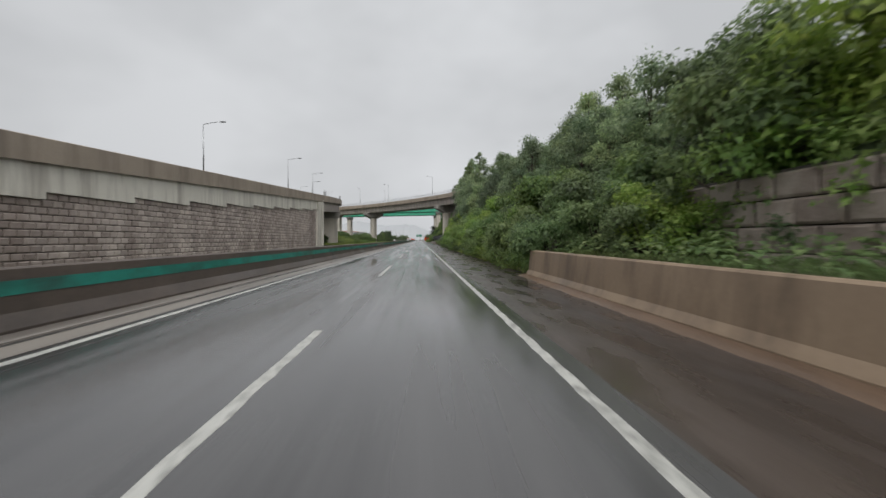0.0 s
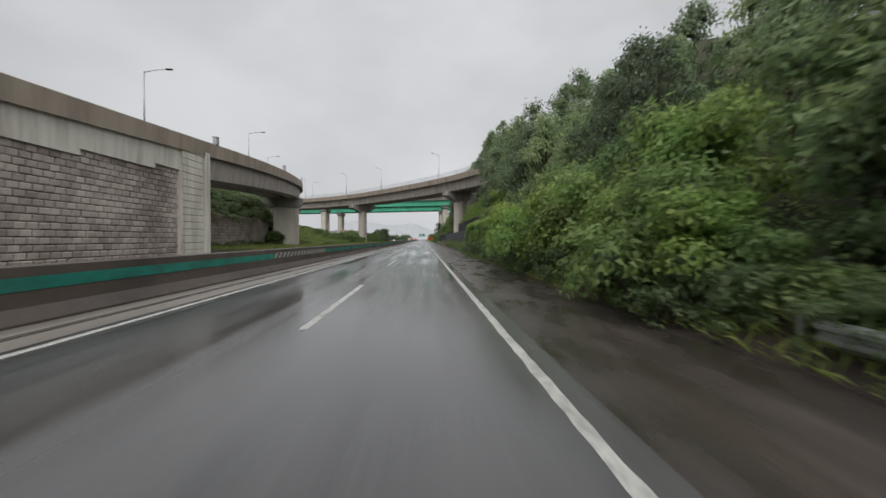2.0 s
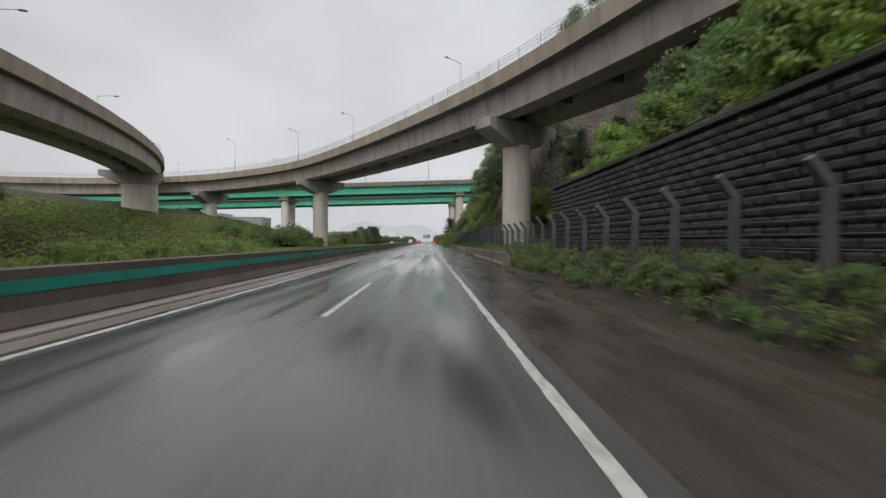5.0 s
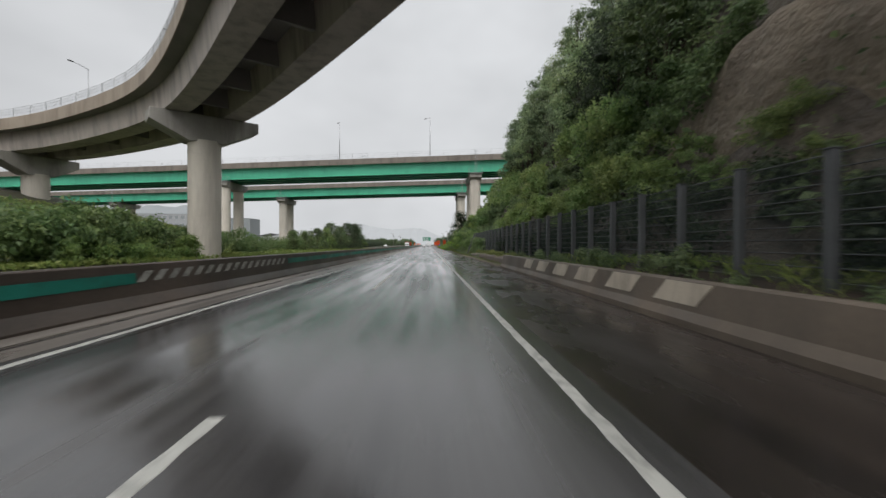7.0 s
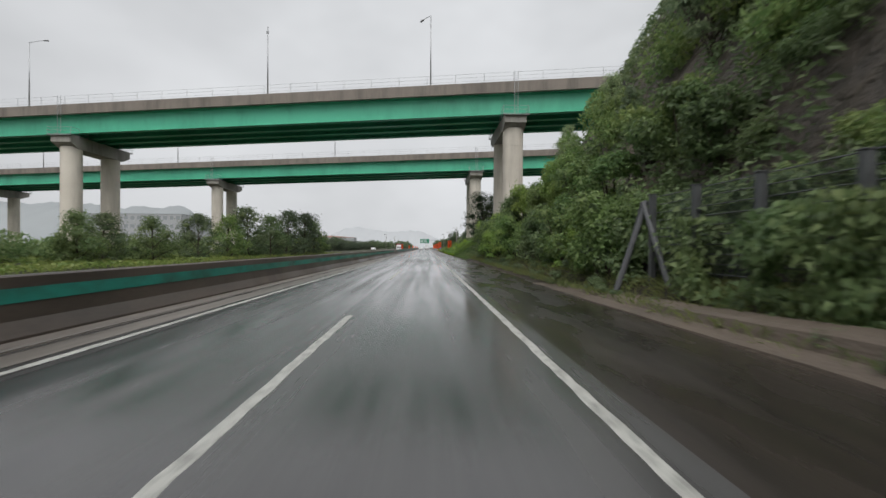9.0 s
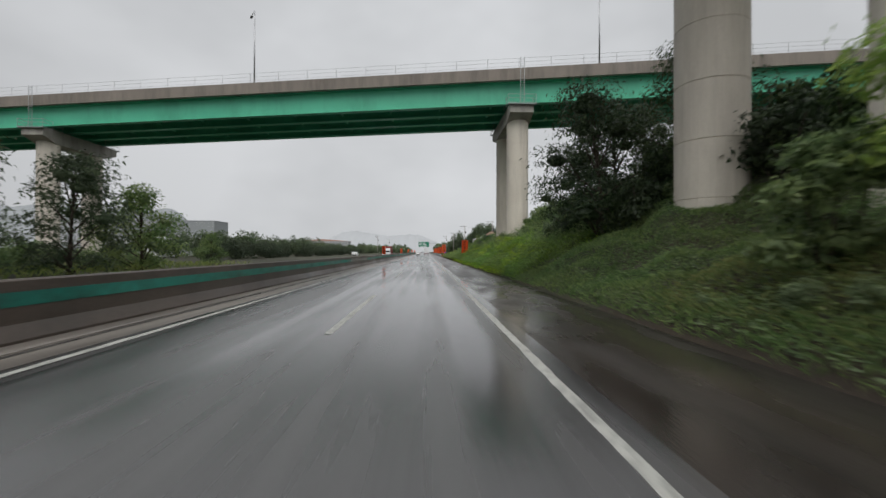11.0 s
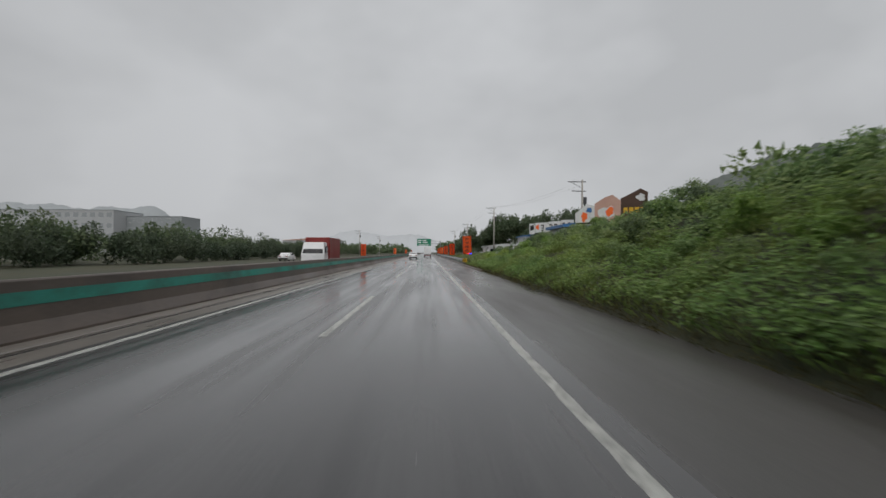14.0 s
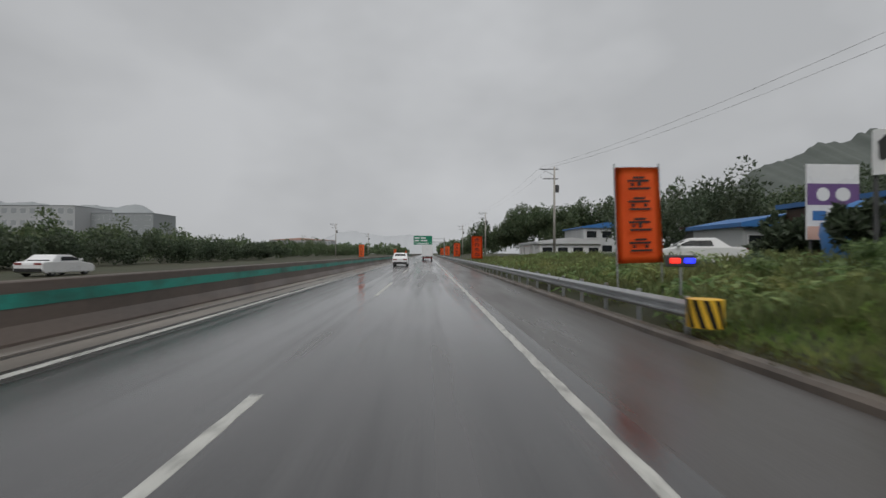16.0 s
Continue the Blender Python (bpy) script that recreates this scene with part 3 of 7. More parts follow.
tagged(part("kerb", bm, GUTTER), "low concrete gutter kerb below the median", "kerb", kind="structure")

bm = bmesh.new()
sweep(bm, straight(0, -80, 620, 0, 20), [(-6.335, -0.1), (-5.62, -0.1), (-5.62, 0.004), (-6.335, 0.012)])
tagged(part("gutter", bm, GUTTER), "muddy gutter strip between the kerb and the edge line", "gutter", kind="structure")
for x0, x1 in ((-6.30, -6.18), (-5.615, -5.50), (-5.24, -5.08)):
    bm = bmesh.new()
    path = [(0.025 * noise.noise((0, y * 0.35, x0)), y, 0) for y in range(-80, 622, 2)]
    sweep(bm, path, [(x0, 0.002), (x1, 0.002), (x1 - 0.01, 0.016 if x0 < -6 else 0.006), (x0 + 0.01, 0.016 if x0 < -6 else 0.006)])
    part("joint_seal", bm, TAR, road, "dark tar seal along the pavement joint")

# ---- retaining wall and ramp beyond the median ----
WALL_X, WALL_END = -20.7, 88.6


def ramp_top(y):
    return 6.6 + 0.054 * y


def concrete_wall():
    b = bmesh.new()
    n = 14
    path = [(WALL_X - 0.35, -60 + (WALL_END + 60) * i / n, 0) for i in range(n + 1)]
    rings = []
    for x, y, _ in path:
        t = ramp_top(y)
        rings.append([b.verts.new((x + u, y, v)) for u, v in ((-8.4, -0.3), (0, -0.3), (0, t - 1.3), (-8.4, t - 1.3))])
    for p, q in zip(rings, rings[1:]):
        for i in range(4):
            b.faces.new((p[i], q[i], q[(i + 1) % 4], p[(i + 1) % 4]))
    b.faces.new(rings[0])
    b.faces.new(rings[-1][::-1])
    bmesh.ops.recalc_face_normals(b, faces=b.faces)
    return b


wall = tagged(part("wall_west", concrete_wall(), MORTAR), "tall retaining wall of grey stone blocks under stained concrete coping", "retaining wall", kind="structure")


def coping():
    b = bmesh.new()
    rings = []
    y = -60.0
    while y <= WALL_END - 1.9:
        t = ramp_top(y)
        step = 0.42 * math.floor((t - 3.35) / 0.42)
        for yy in (y, y + 3.9):
            tt = ramp_top(yy)
            rings.append([b.verts.new((WALL_X + u, yy, v)) for u, v in ((-0.3, step), (0.06, step), (0.06, tt - 1.4), (-0.3, tt - 1.4))])
        y += 3.9
    for p, q in zip(rings, rings[1:]):
        for i in range(4):
            b.faces.new((p[i], q[i], q[(i + 1) % 4], p[(i + 1) % 4]))
    b.faces.new(rings[0])
    b.faces.new(rings[-1][::-1])
    bmesh.ops.recalc_face_normals(b, faces=b.faces)
    return b


part("coping", coping(), PALE_CONCRETE, wall, "pale concrete coping with dark drip stains")
bm = bmesh.new()
box(bm, WALL_X - 3.0, WALL_X + 0.10, WALL_END - 4.6, WALL_END + 0.4, -0.2, ramp_top(WALL_END) - 1.4)
z = 0.0
while z < ramp_top(WALL_END) - 2.0:
    box(bm, WALL_X + 0.05, WALL_X + 0.24, WALL_END - 4.55, WALL_END - 0.75, z + 0.02, z + 0.60, bevel=0.03)
    z += 0.62
box(bm, WALL_X + 0.05, WALL_X + 0.34, WALL_END - 0.55, WALL_END + 0.4, -0.2, ramp_top(WALL_END) - 1.5, bevel=0.05)
part("end_pillar", bm, PALE_CONCRETE, wall, "pale panelled concrete pillar")

# ramp: level with the wall top, then a curving girder bridge
RADIUS = 260.0
ramp_mid = [(WALL_X - 4.0, y, ramp_top(y) - 1.4) for y in range(-60, 90, 10)]
ramp_arc = []
for i in range(0, 24):
    a = radians(1.7 * i)
    ramp_arc.append((WALL_X - 4.0 - RADIUS * (1 - math.cos(a)), WALL_END + RADIUS * math.sin(a), ramp_top(WALL_END) - 1.4 + 0.062 * RADIUS * a * (1 - 0.25 * a)))
ramp = thing("ramp_bridge", "curving beige concrete ramp bridge with solid parapets", "bridge")
bm = bmesh.new()
sweep(bm, ramp_mid + ramp_arc[1:], [(-4.3, -0.35), (-3.6, -0.45), (3.6, -0.45), (4.3, -0.35), (4.3, 0.0), (-4.3, 0.0)])
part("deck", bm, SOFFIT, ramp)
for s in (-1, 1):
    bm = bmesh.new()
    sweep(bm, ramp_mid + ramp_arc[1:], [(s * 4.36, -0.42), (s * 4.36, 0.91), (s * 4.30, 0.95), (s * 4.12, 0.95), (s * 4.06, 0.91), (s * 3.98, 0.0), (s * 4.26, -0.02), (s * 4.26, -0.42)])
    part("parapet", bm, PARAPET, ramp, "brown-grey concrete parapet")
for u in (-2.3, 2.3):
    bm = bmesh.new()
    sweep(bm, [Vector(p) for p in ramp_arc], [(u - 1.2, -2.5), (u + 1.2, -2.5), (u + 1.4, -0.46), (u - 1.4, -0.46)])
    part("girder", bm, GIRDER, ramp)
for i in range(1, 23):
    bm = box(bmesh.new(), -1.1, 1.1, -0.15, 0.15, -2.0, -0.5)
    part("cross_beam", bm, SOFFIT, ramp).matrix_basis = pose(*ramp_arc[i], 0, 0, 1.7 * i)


def wall_pier(parent, x, y, top, turn, half=5.4):
    """A slab pier with a wide cap."""
    b = bmesh.new()
    box(b, -2.1, 3.5, -0.9, 0.9, -1.0, top - 1.7, bevel=0.08)
    c = bmesh.new()
    pts = [(-half, top - 0.9), (-2.4, top - 2.2), (3.5, top - 2.2), (4.4, top - 1.2), (4.4, top), (-half, top)]
    f0 = [c.verts.new((u, -1.1, v)) for u, v in pts]
    f1 = [c.verts.new((u, 1.1, v)) for u, v in pts]
    c.faces.new(f0)
    c.faces.new(f1[::-1])
    for i in range(6):
        c.faces.new((f0[i], f1[i], f1[(i + 1) % 6], f0[(i + 1) % 6]))
    bmesh.ops.recalc_face_normals(c, faces=c.faces)
    for name, mesh in (("column", b), ("cap", c)):
        ob = part(name, mesh, PIER if name == "column" else CONCRETE, parent)
        ob.matrix_basis = pose(x, y, 0, 0, 0, turn)


for i in (8, 16):
    p = ramp_arc[i]
    wall_pier(ramp, p[0], p[1], p[2] - 2.55, 1.7 * i)

# ---- overpass that crosses over the road on a curve ----
over_pts = [(27, 132, 18.2), (20, 153, 18.2), (10.5, 174.9, 18.2), (-6.5, 202.2, 18.1), (-24, 225, 18.0), (-40, 236.5, 17.6), (-57, 243.5, 17.1), (-78, 246, 16.6), (-104, 242, 16.2), (-135, 230, 16.0)]
over = spline(over_pts, 3.5)
overpass = thing("overpass_bridge", "curved beige concrete overpass on round hammerhead piers", "bridge")
bm = bmesh.new()
sweep(bm, over, [(-5.3, -0.3), (-4.4, -0.42), (4.0, -0.42), (4.8, -0.3), (4.8, 0.0), (-5.3, 0.0)])
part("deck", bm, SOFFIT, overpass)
for s in (-1, 1):
    bm = bmesh.new()
    e = 5.36 if s < 0 else 4.86
    sweep(bm, over, [(s * e, -0.5), (s * e, 1.0), (s * (e - 0.06), 1.05), (s * (e - 0.24), 1.05), (s * (e - 0.36), 0.0), (s * (e - 0.09), -0.02), (s * (e - 0.09), -0.5)])
    part("parapet", bm, PARAPET, overpass, "brown-grey concrete parapet")
    bm = bmesh.new()
    for i in range(0, len(over) - 1):
        p, q = Vector(over[i]), Vector(over[i + 1])
        d = (q - p).normalized()
        r = Vector((d.y, -d.x, 0)) * s * (e - 0.15)
        tube(bm, p + r + Vector((0, 0, 1.0)), p + r + Vector((0, 0, 2.2)), 0.045, sides=5)
        for k in range(1, 9):
            f = p + (q - p) * k / 9 + r
            tube(bm, f + Vector((0, 0, 1.0)), f + Vector((0, 0, 2.2)), 0.018, sides=3)
        for h in (1.5, 1.85, 2.2):
            q2 = Vector(over[min(i + 2, len(over) - 1)])
            d2 = (q2 - q).normalized() if (q2 - q).length > 0.1 else d
            r2 = Vector((d2.y, -d2.x, 0)) * s * (e - 0.15)
            tube(bm, p + r + Vector((0, 0, h)), q + r2 + Vector((0, 0, h)), 0.018, sides=4)
    part("railing", bm, STEEL, overpass, "thin grey steel railing")
for u in (-2.7, 2.7):
    bm = bmesh.new()
    sweep(bm, over, [(u - 1.1, -2.9), (u + 1.1, -2.9), (u + 1.35, -0.43), (u - 1.35, -0.43)])
    part("girder", bm, GIRDER, overpass)
for i in range(1, len(over) - 1, 2):
    p, a, b = over[i], over[i - 1], over[i + 1]
    turn = math.degrees(math.atan2(b[1] - a[1], b[0] - a[0])) - 90
    bm = bmesh.new()
    box(bm, -1.5, 1.5, -0.2, 0.2, -2.3, -0.44)
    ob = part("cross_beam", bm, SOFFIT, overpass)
    ob.matrix_basis = pose(*p, 0, 0, turn)


def seams(radius, z0, z1, step=2.4):
    """The outline of a round column cast in lifts, with a shallow groove between them."""
    out, z = [(radius, z0)], z0 + step
    while z < z1 - 0.5:
        out += [(radius, z), (radius - 0.03, z + 0.01), (radius - 0.03, z + 0.05), (radius, z + 0.06)]
        z += step
    return out + [(radius, z1)]


def hammerhead(parent, x, y, ground_z, top, turn, half=5.2, radius=1.62, deep=2.8):
    """A round pier under a wide cap that tapers to its tips."""
    b = bmesh.new()
    lathe(b, seams(radius, ground_z, top - deep + 0.2), 0, 0, 28)
    ob = part("column", b, PIER, parent, smooth=False)
    ob.matrix_basis = pose(x, y, 0)
    c = bmesh.new()
    pts = [(-half, top - 1.1), (-radius - 0.1, top - deep), (radius + 0.1, top - deep), (half, top - 1.1), (half, top), (-half, top)]
    f0 = [c.verts.new((u, -1.3, v)) for u, v in pts]
    f1 = [c.verts.new((u, 1.3, v)) for u, v in pts]
    c.faces.new(f0)
    c.faces.new(f1[::-1])
    for i in range(6):
        c.faces.new((f0[i], f1[i], f1[(i + 1) % 6], f0[(i + 1) % 6]))
    bmesh.ops.recalc_face_normals(c, faces=c.faces)
    bmesh.ops.bevel(c, geom=list(c.edges), offset=0.05, segments=1, affect="EDGES")
    ob = part("cap", c, CONCRETE, parent)
    ob.matrix_basis = pose(x, y, 0, 0, 0, turn)


for px, py, top, turn in ((10.75, 174.9, 15.25, 33), (-23.8, 225, 15.05, 38), (-57, 243.5, 14.15, 72), (-104, 242, 13.25, 97)):
    hammerhead(overpass, px, py, -1.0, top, turn)


# ---- two green steel bridges side by side ----
FALL = 0.019


def green_bridge(y_near, y_far, z):
    """A steel girder bridge across the road with concrete parapets and railings, on pairs of round piers."""
    skew, z_pier = -0.14, z
    br = thing("steel_bridge", "green steel girder bridge with grey concrete parapets over the road", "bridge", group="green steel bridges")
    mid = (y_near + y_far) / 2
    half = (y_far - y_near) / 2

    def line(off, dz=0.0):
        return [(x, mid + off + skew * x, z + dz + FALL * (x - 12)) for x in range(-220, 81, 10)]

    b = bmesh.new()
    sweep(b, line(0), [(-half - 0.25, 2.95), (half + 0.25, 2.95), (half + 0.25, 3.3), (-half - 0.25, 3.3)])
    part("deck", b, CONCRETE, br)
    for s in (-1, 1):
        b = bmesh.new()
        u = s * (half + 0.3)
        sweep(b, line(0), [(u, 2.85), (u, 4.35), (u - s * 0.25, 4.35), (u - s * 0.3, 2.85)])
        part("parapet", b, WET_PARAPET, br, "brown-grey concrete parapet dark with rain")
        b = bmesh.new()
        for x in range(-220, 80, 4):
            y = mid - s * (half + 0.15) + skew * x
            y1, d = y + skew * 4, FALL * (x - 12)
            tube(b, (x, y, z + d + 4.3), (x, y, z + d + 5.7), 0.03, sides=5)
            for h in (4.7, 5.2, 5.7):
                tube(b, (x, y, z + d + h), (x + 4, y1, z + d + h + FALL * 4), 0.016, sides=4)
        part("railing", b, STEEL, br, "thin grey steel railing")
    n = 4
    for k in range(n):
        u = -half + 0.9 + (2 * half - 1.8) * k / (n - 1)
        b = bmesh.new()
        sweep(b, line(0), [(u - 0.45, 0.0), (u + 0.45, 0.0), (u + 0.45, 0.12), (u + 0.06, 0.14), (u + 0.06, 2.8), (u + 0.4, 2.82), (u + 0.4, 2.94), (u - 0.4, 2.94), (u - 0.4, 2.82), (u - 0.06, 2.8), (u - 0.06, 0.14), (u - 0.45, 0.12)])
        part("girder", b, GREEN_STEEL, br)
    frame_mesh = mesh_of("cross_frame", box(bmesh.new(), -0.12, 0.12, -half + 1.0, half - 1.0, 0.7, 2.6), GREEN_STEEL)
    for x in range(-215, 80, 7):
        part("cross_frame", frame_mesh, None, br).matrix_basis = pose(x, mid + skew * x, z + FALL * (x - 12))
    for x in (-195, -125, -56, 12.2, 74):
        yc = mid + skew * x
        z = z_pier + FALL * (x - 12)
        for off in (-4.8, 4.0):
            b = bmesh.new()
            lathe(b, seams(1.42, -1.0, z - 2.0), 0, 0, 28)
            ob = part("column", b, PIER, br)
            ob.matrix_basis = pose(x, yc + off, 0)
        c = bmesh.new()
        e = half + 0.9
        pts = [(-e, z - 1.5), (-5.2, z - 2.3), (5.2, z - 2.3), (e, z - 1.5), (e, z - 0.35), (-e, z - 0.35)]
        f0 = [c.verts.new((-1.5, u, v)) for u, v in pts]
        f1 = [c.verts.new((1.5, u, v)) for u, v in pts]
        c.faces.new(f0)
        c.faces.new(f1[::-1])
        for i in range(6):
            c.faces.new((f0[i], f1[i], f1[(i + 1) % 6], f0[(i + 1) % 6]))
        bmesh.ops.recalc_face_normals(c, faces=c.faces)
        ob = part("cap", c, CONCRETE, br)
        ob.matrix_basis = pose(x, yc, 0)
        for k in range(n):
            u = -half + 0.9 + (2 * half - 1.8) * k / (n - 1)
            part("bearing", box(bmesh.new(), x - 0.4, x + 0.4, yc + u - 0.4, yc + u + 0.4, z - 0.36, z, bevel=0.04), DARK_STEEL, br)
        for s in (-1, 1):
            y_in, y_out = yc + s * (e - 3.2), yc + s * (e + 0.35)
            deck = part("inspection_walkway", box(bmesh.new(), x - 1.8, x + 1.8, yc + s * (e + 0.2) - 0.25, yc + s * (e + 0.2) + 0.25, z - 0.55, z - 0.47), STEEL, br, "pale steel inspection walkway with rails")
            for h in (-0.35, 0.2, 0.7):
                for w in (-1.75, 1.75):
                    part("rail", tube(bmesh.new(), (x + w, y_in, z + h), (x + w, y_out, z + h), 0.03, sides=5), STEEL, deck)
                part("rail", tube(bmesh.new(), (x - 1.75, y_out, z + h), (x + 1.75, y_out, z + h), 0.03, sides=5), STEEL, deck)
            for w in (-1.75, 1.75):
                for v in (-3.2, -1.4, 0.35):
                    part("post", tube(bmesh.new(), (x + w, yc + s * (e + v), z - 0.5), (x + w, yc + s * (e + v), z + 0.72), 0.03, sides=5), STEEL, deck)
        b = bmesh.new()
        yl = yc - e - 0.3
        for w in (-0.25, 0.25):
            tube(b, (x + w, yl, z - 0.5), (x + w, yl - 0.05, z + 5.4), 0.035, sides=5)
        for k in range(19):
            tube(b, (x - 0.25, yl, z - 0.3 + 0.3 * k), (x + 0.25, yl, z - 0.3 + 0.3 * k), 0.02, sides=4)
        part("ladder", b, STEEL, br, "pale steel access ladder")
    return br


green_bridge(293.5, 305.5, 20.4)
green_bridge(342.5, 356.0, 20.9)

# ---- right-hand barriers ----
def roadside_barrier(x, y0, y1, top, material, label):
    b = bmesh.new()
    sweep(b, straight(x, y0, y1, 0, 4), [(-0.3, -0.1), (0.3, -0.1), (0.16, top - 0.04), (0.10, top), (-0.08, top), (-0.12, top - 0.04), (-0.19, 0.30), (-0.3, 0.12)])
    ob = part("concrete_barrier", b, material)
    return tagged(ob, label, "barrier", kind="structure")


roadside_barrier(EDGE + 0.2, -80, 12.2, 1.18, TAN_BARRIER, "mud-stained tan concrete safety barrier beside the shoulder")
CUT_BARRIER = surface("dirty_buff_barrier_concrete", (0.095, 0.075, 0.058, 1), (0.225, 0.18, 0.138, 1), 0.5, 10, 0.6, 0.15, 0.25, (1, 1, 1),
                      (0.062, 0.054, 0.046, 1), 0.16, 0.85, (1, 1, 0.4))
FADED = surface("faded_cream_paint", (0.40, 0.345, 0.27, 1), (0.62, 0.55, 0.45, 1), 0.8, 12, 0.6, 0.15, 0.2, (1, 1, 1),
                (0.15, 0.12, 0.095, 1), 1.2, 0.6, (1, 1, 0.3))
low = roadside_barrier(EDGE + 0.72, 152, 208, 0.93, CUT_BARRIER, "dirty concrete safety barrier at the foot of the rock cut")
for i in range(6):
    y = 184.5 + 2.9 * i
    bm = bmesh.new()
    vs = [bm.verts.new((EDGE + 0.72 - 0.198 + (z - 0.3) * 0.119 - o, y + d, z)) for o in (0.0, 0.005) for d, z in ((0.0, 0.42), (1.7, 0.42), (1.2, 0.88), (-0.5, 0.88))]
    bm.faces.new(vs[4:])
    for k in range(4):
        bm.faces.new((vs[k], vs[(k + 1) % 4], vs[4 + (k + 1) % 4], vs[4 + k]))
    part("painted_patch", bm, FADED, low, "faded pale stripe")
VERGE = surface("mud_caked_kerb_concrete", (0.05, 0.040, 0.033, 1), (0.155, 0.122, 0.094, 1), 0.6, 14, 0.65, 0.2, 0.5, (1, 0.5, 1),
                (0.20, 0.155, 0.115, 1), 0.4, 0.45, (1, 0.3, 1), relief=0.05)
bm = bmesh.new()
rings = []
for i in range(61):
    y = 208 + 0.7 * i
    h = 0.62 * (1 - ease(226, 249, y)) + 0.06 + 0.06 * noise.noise((0, y * 0.5, 2))
    w = 0.10 * noise.noise((3, y * 0.35, 0)) + 0.5 * ease(226, 249, y)
    sec = [(-0.42 - w, -0.1), (-0.40 - w, 0.02), (-0.22, 0.3 * h), (-0.14, 0.86 * h), (-0.04, h), (0.45, h + 0.05), (1.1, -0.1)]
    rings.append([bm.verts.new((EDGE + 0.95 + u + 0.03 * noise.noise((u, y * 0.8, v)), y, v)) for u, v in sec])
for p, q in zip(rings, rings[1:]):
    for k in range(len(p)):
        bm.faces.new((p[k], q[k], q[(k + 1) % len(p)], p[(k + 1) % len(p)]))
bm.faces.new(rings[0])
bm.faces.new(rings[-1][::-1])
bmesh.ops.recalc_face_normals(bm, faces=bm.faces)
tagged(part("kerb_wall", bm, VERGE), "low mud-covered concrete kerb wall under the fence", "kerb wall", kind="structure")
# washed-out mud along the foot of the tan barrier
bm = bmesh.new()
prev = None
for i in range(110):
    y = -42 + 0.5 * i
    w = 0.30 + 0.24 * noise.noise((0, y * 0.3, 5)) + 0.12 * noise.noise((0, y * 0.9, 6))
    cur = [bm.verts.new((EDGE - 0.08 - w * u, y, z)) for u, z in ((0, 0.10), (0.35, 0.07), (0.75, 0.03), (1.0, -0.015))]
    if prev:
        for k in range(3):
            bm.faces.new((prev[k], cur[k], cur[k + 1], prev[k + 1]))
    prev = cur
bmesh.ops.recalc_face_normals(bm, faces=bm.faces)
tagged(part("mud_deposit", bm, SAND, smooth=True), "rusty brown mud washed along the foot of the barrier", "mud", kind="structure")


# ---- more materials ----
ORANGE = surface("orange_banner_cloth", (0.92, 0.13, 0.022, 1), (0.98, 0.20, 0.04, 1), 1.0, 12, 0.6, 0.1, 0.15)
BLACK = surface("black_print", (0.012, 0.012, 0.012, 1), (0.03, 0.03, 0.03, 1), 2, 20, 0.5, 0.1, 0.0)
YELLOW = surface("yellow_sheet", (0.62, 0.36, 0.02, 1), (0.78, 0.48, 0.04, 1), 2, 20, 0.45, 0.1, 0.05)
SIGN_GREEN = surface("green_sign_face", (0.0, 0.16, 0.085, 1), (0.005, 0.22, 0.12, 1), 0.6, 12, 0.4, 0.1, 0.0)
WHITE = surface("white_lacquer", (0.62, 0.63, 0.64, 1), (0.78, 0.78, 0.78, 1), 0.5, 10, 0.3, 0.1, 0.0)
TYRE = surface("tyre_rubber", (0.012, 0.012, 0.012, 1), (0.03, 0.03, 0.03, 1), 3, 30, 0.8, 0.1, 0.2)
RED_PAINT = surface("dark_red_paint", (0.16, 0.02, 0.018, 1), (0.25, 0.035, 0.03, 1), 0.4, 10, 0.45, 0.1, 0.02)
BLUE_ROOF = surface("blue_sheet_roof", (0.02, 0.10, 0.30, 1), (0.05, 0.19, 0.45, 1), 0.5, 10, 0.45, 0.1, 0.05)
PINK = surface("salmon_pink_board", (0.50, 0.29, 0.23, 1), (0.64, 0.42, 0.35, 1), 0.6, 10, 0.5, 0.1, 0.0)
BROWN = surface("brown_board", (0.05, 0.028, 0.018, 1), (0.11, 0.06, 0.04, 1), 0.8, 10, 0.5, 0.1, 0.0)
PURPLE = surface("purple_board", (0.10, 0.05, 0.16, 1), (0.17, 0.09, 0.25, 1), 0.8, 10, 0.5, 0.1, 0.0)
RENDERED = surface("pale_grey_wall_render", (0.42, 0.43, 0.44, 1), (0.60, 0.61, 0.62, 1), 0.2, 6, 0.8, 0.1, 0.1, (1, 1, 1), (0.30, 0.30, 0.30, 1), 0.2, 0.5, (1, 1, 0.2))
GLASS = surface("dark_window_glass", (0.012, 0.014, 0.016, 1), (0.03, 0.034, 0.038, 1), 0.5, 5, 0.08, 0.04, 0.0)
GRASS = leaf_material("wet_grass_blades", (0.085, 0.125, 0.034, 1), (0.195, 0.265, 0.075, 1), (0.36, 0.39, 0.15, 1), 0.4)
BROWN_WEED = leaf_material("dead_brown_weeds", (0.030, 0.026, 0.014, 1), (0.075, 0.066, 0.032, 1), (0.16, 0.14, 0.06, 1), 0.3)
DRY = leaf_material("weed_stalks", (0.10, 0.13, 0.036, 1), (0.21, 0.24, 0.075, 1), (0.37, 0.36, 0.14, 1), 0.35)


def lamp_material(name, colour, strength):
    m = bpy.data.materials.new(name)
    m.use_nodes = True
    b = m.node_tree.nodes["Principled BSDF"]
    b.inputs["Base Color"].default_value = colour
    b.inputs["Emission Color"].default_value = colour
    b.inputs["Emission Strength"].default_value = strength
    return m


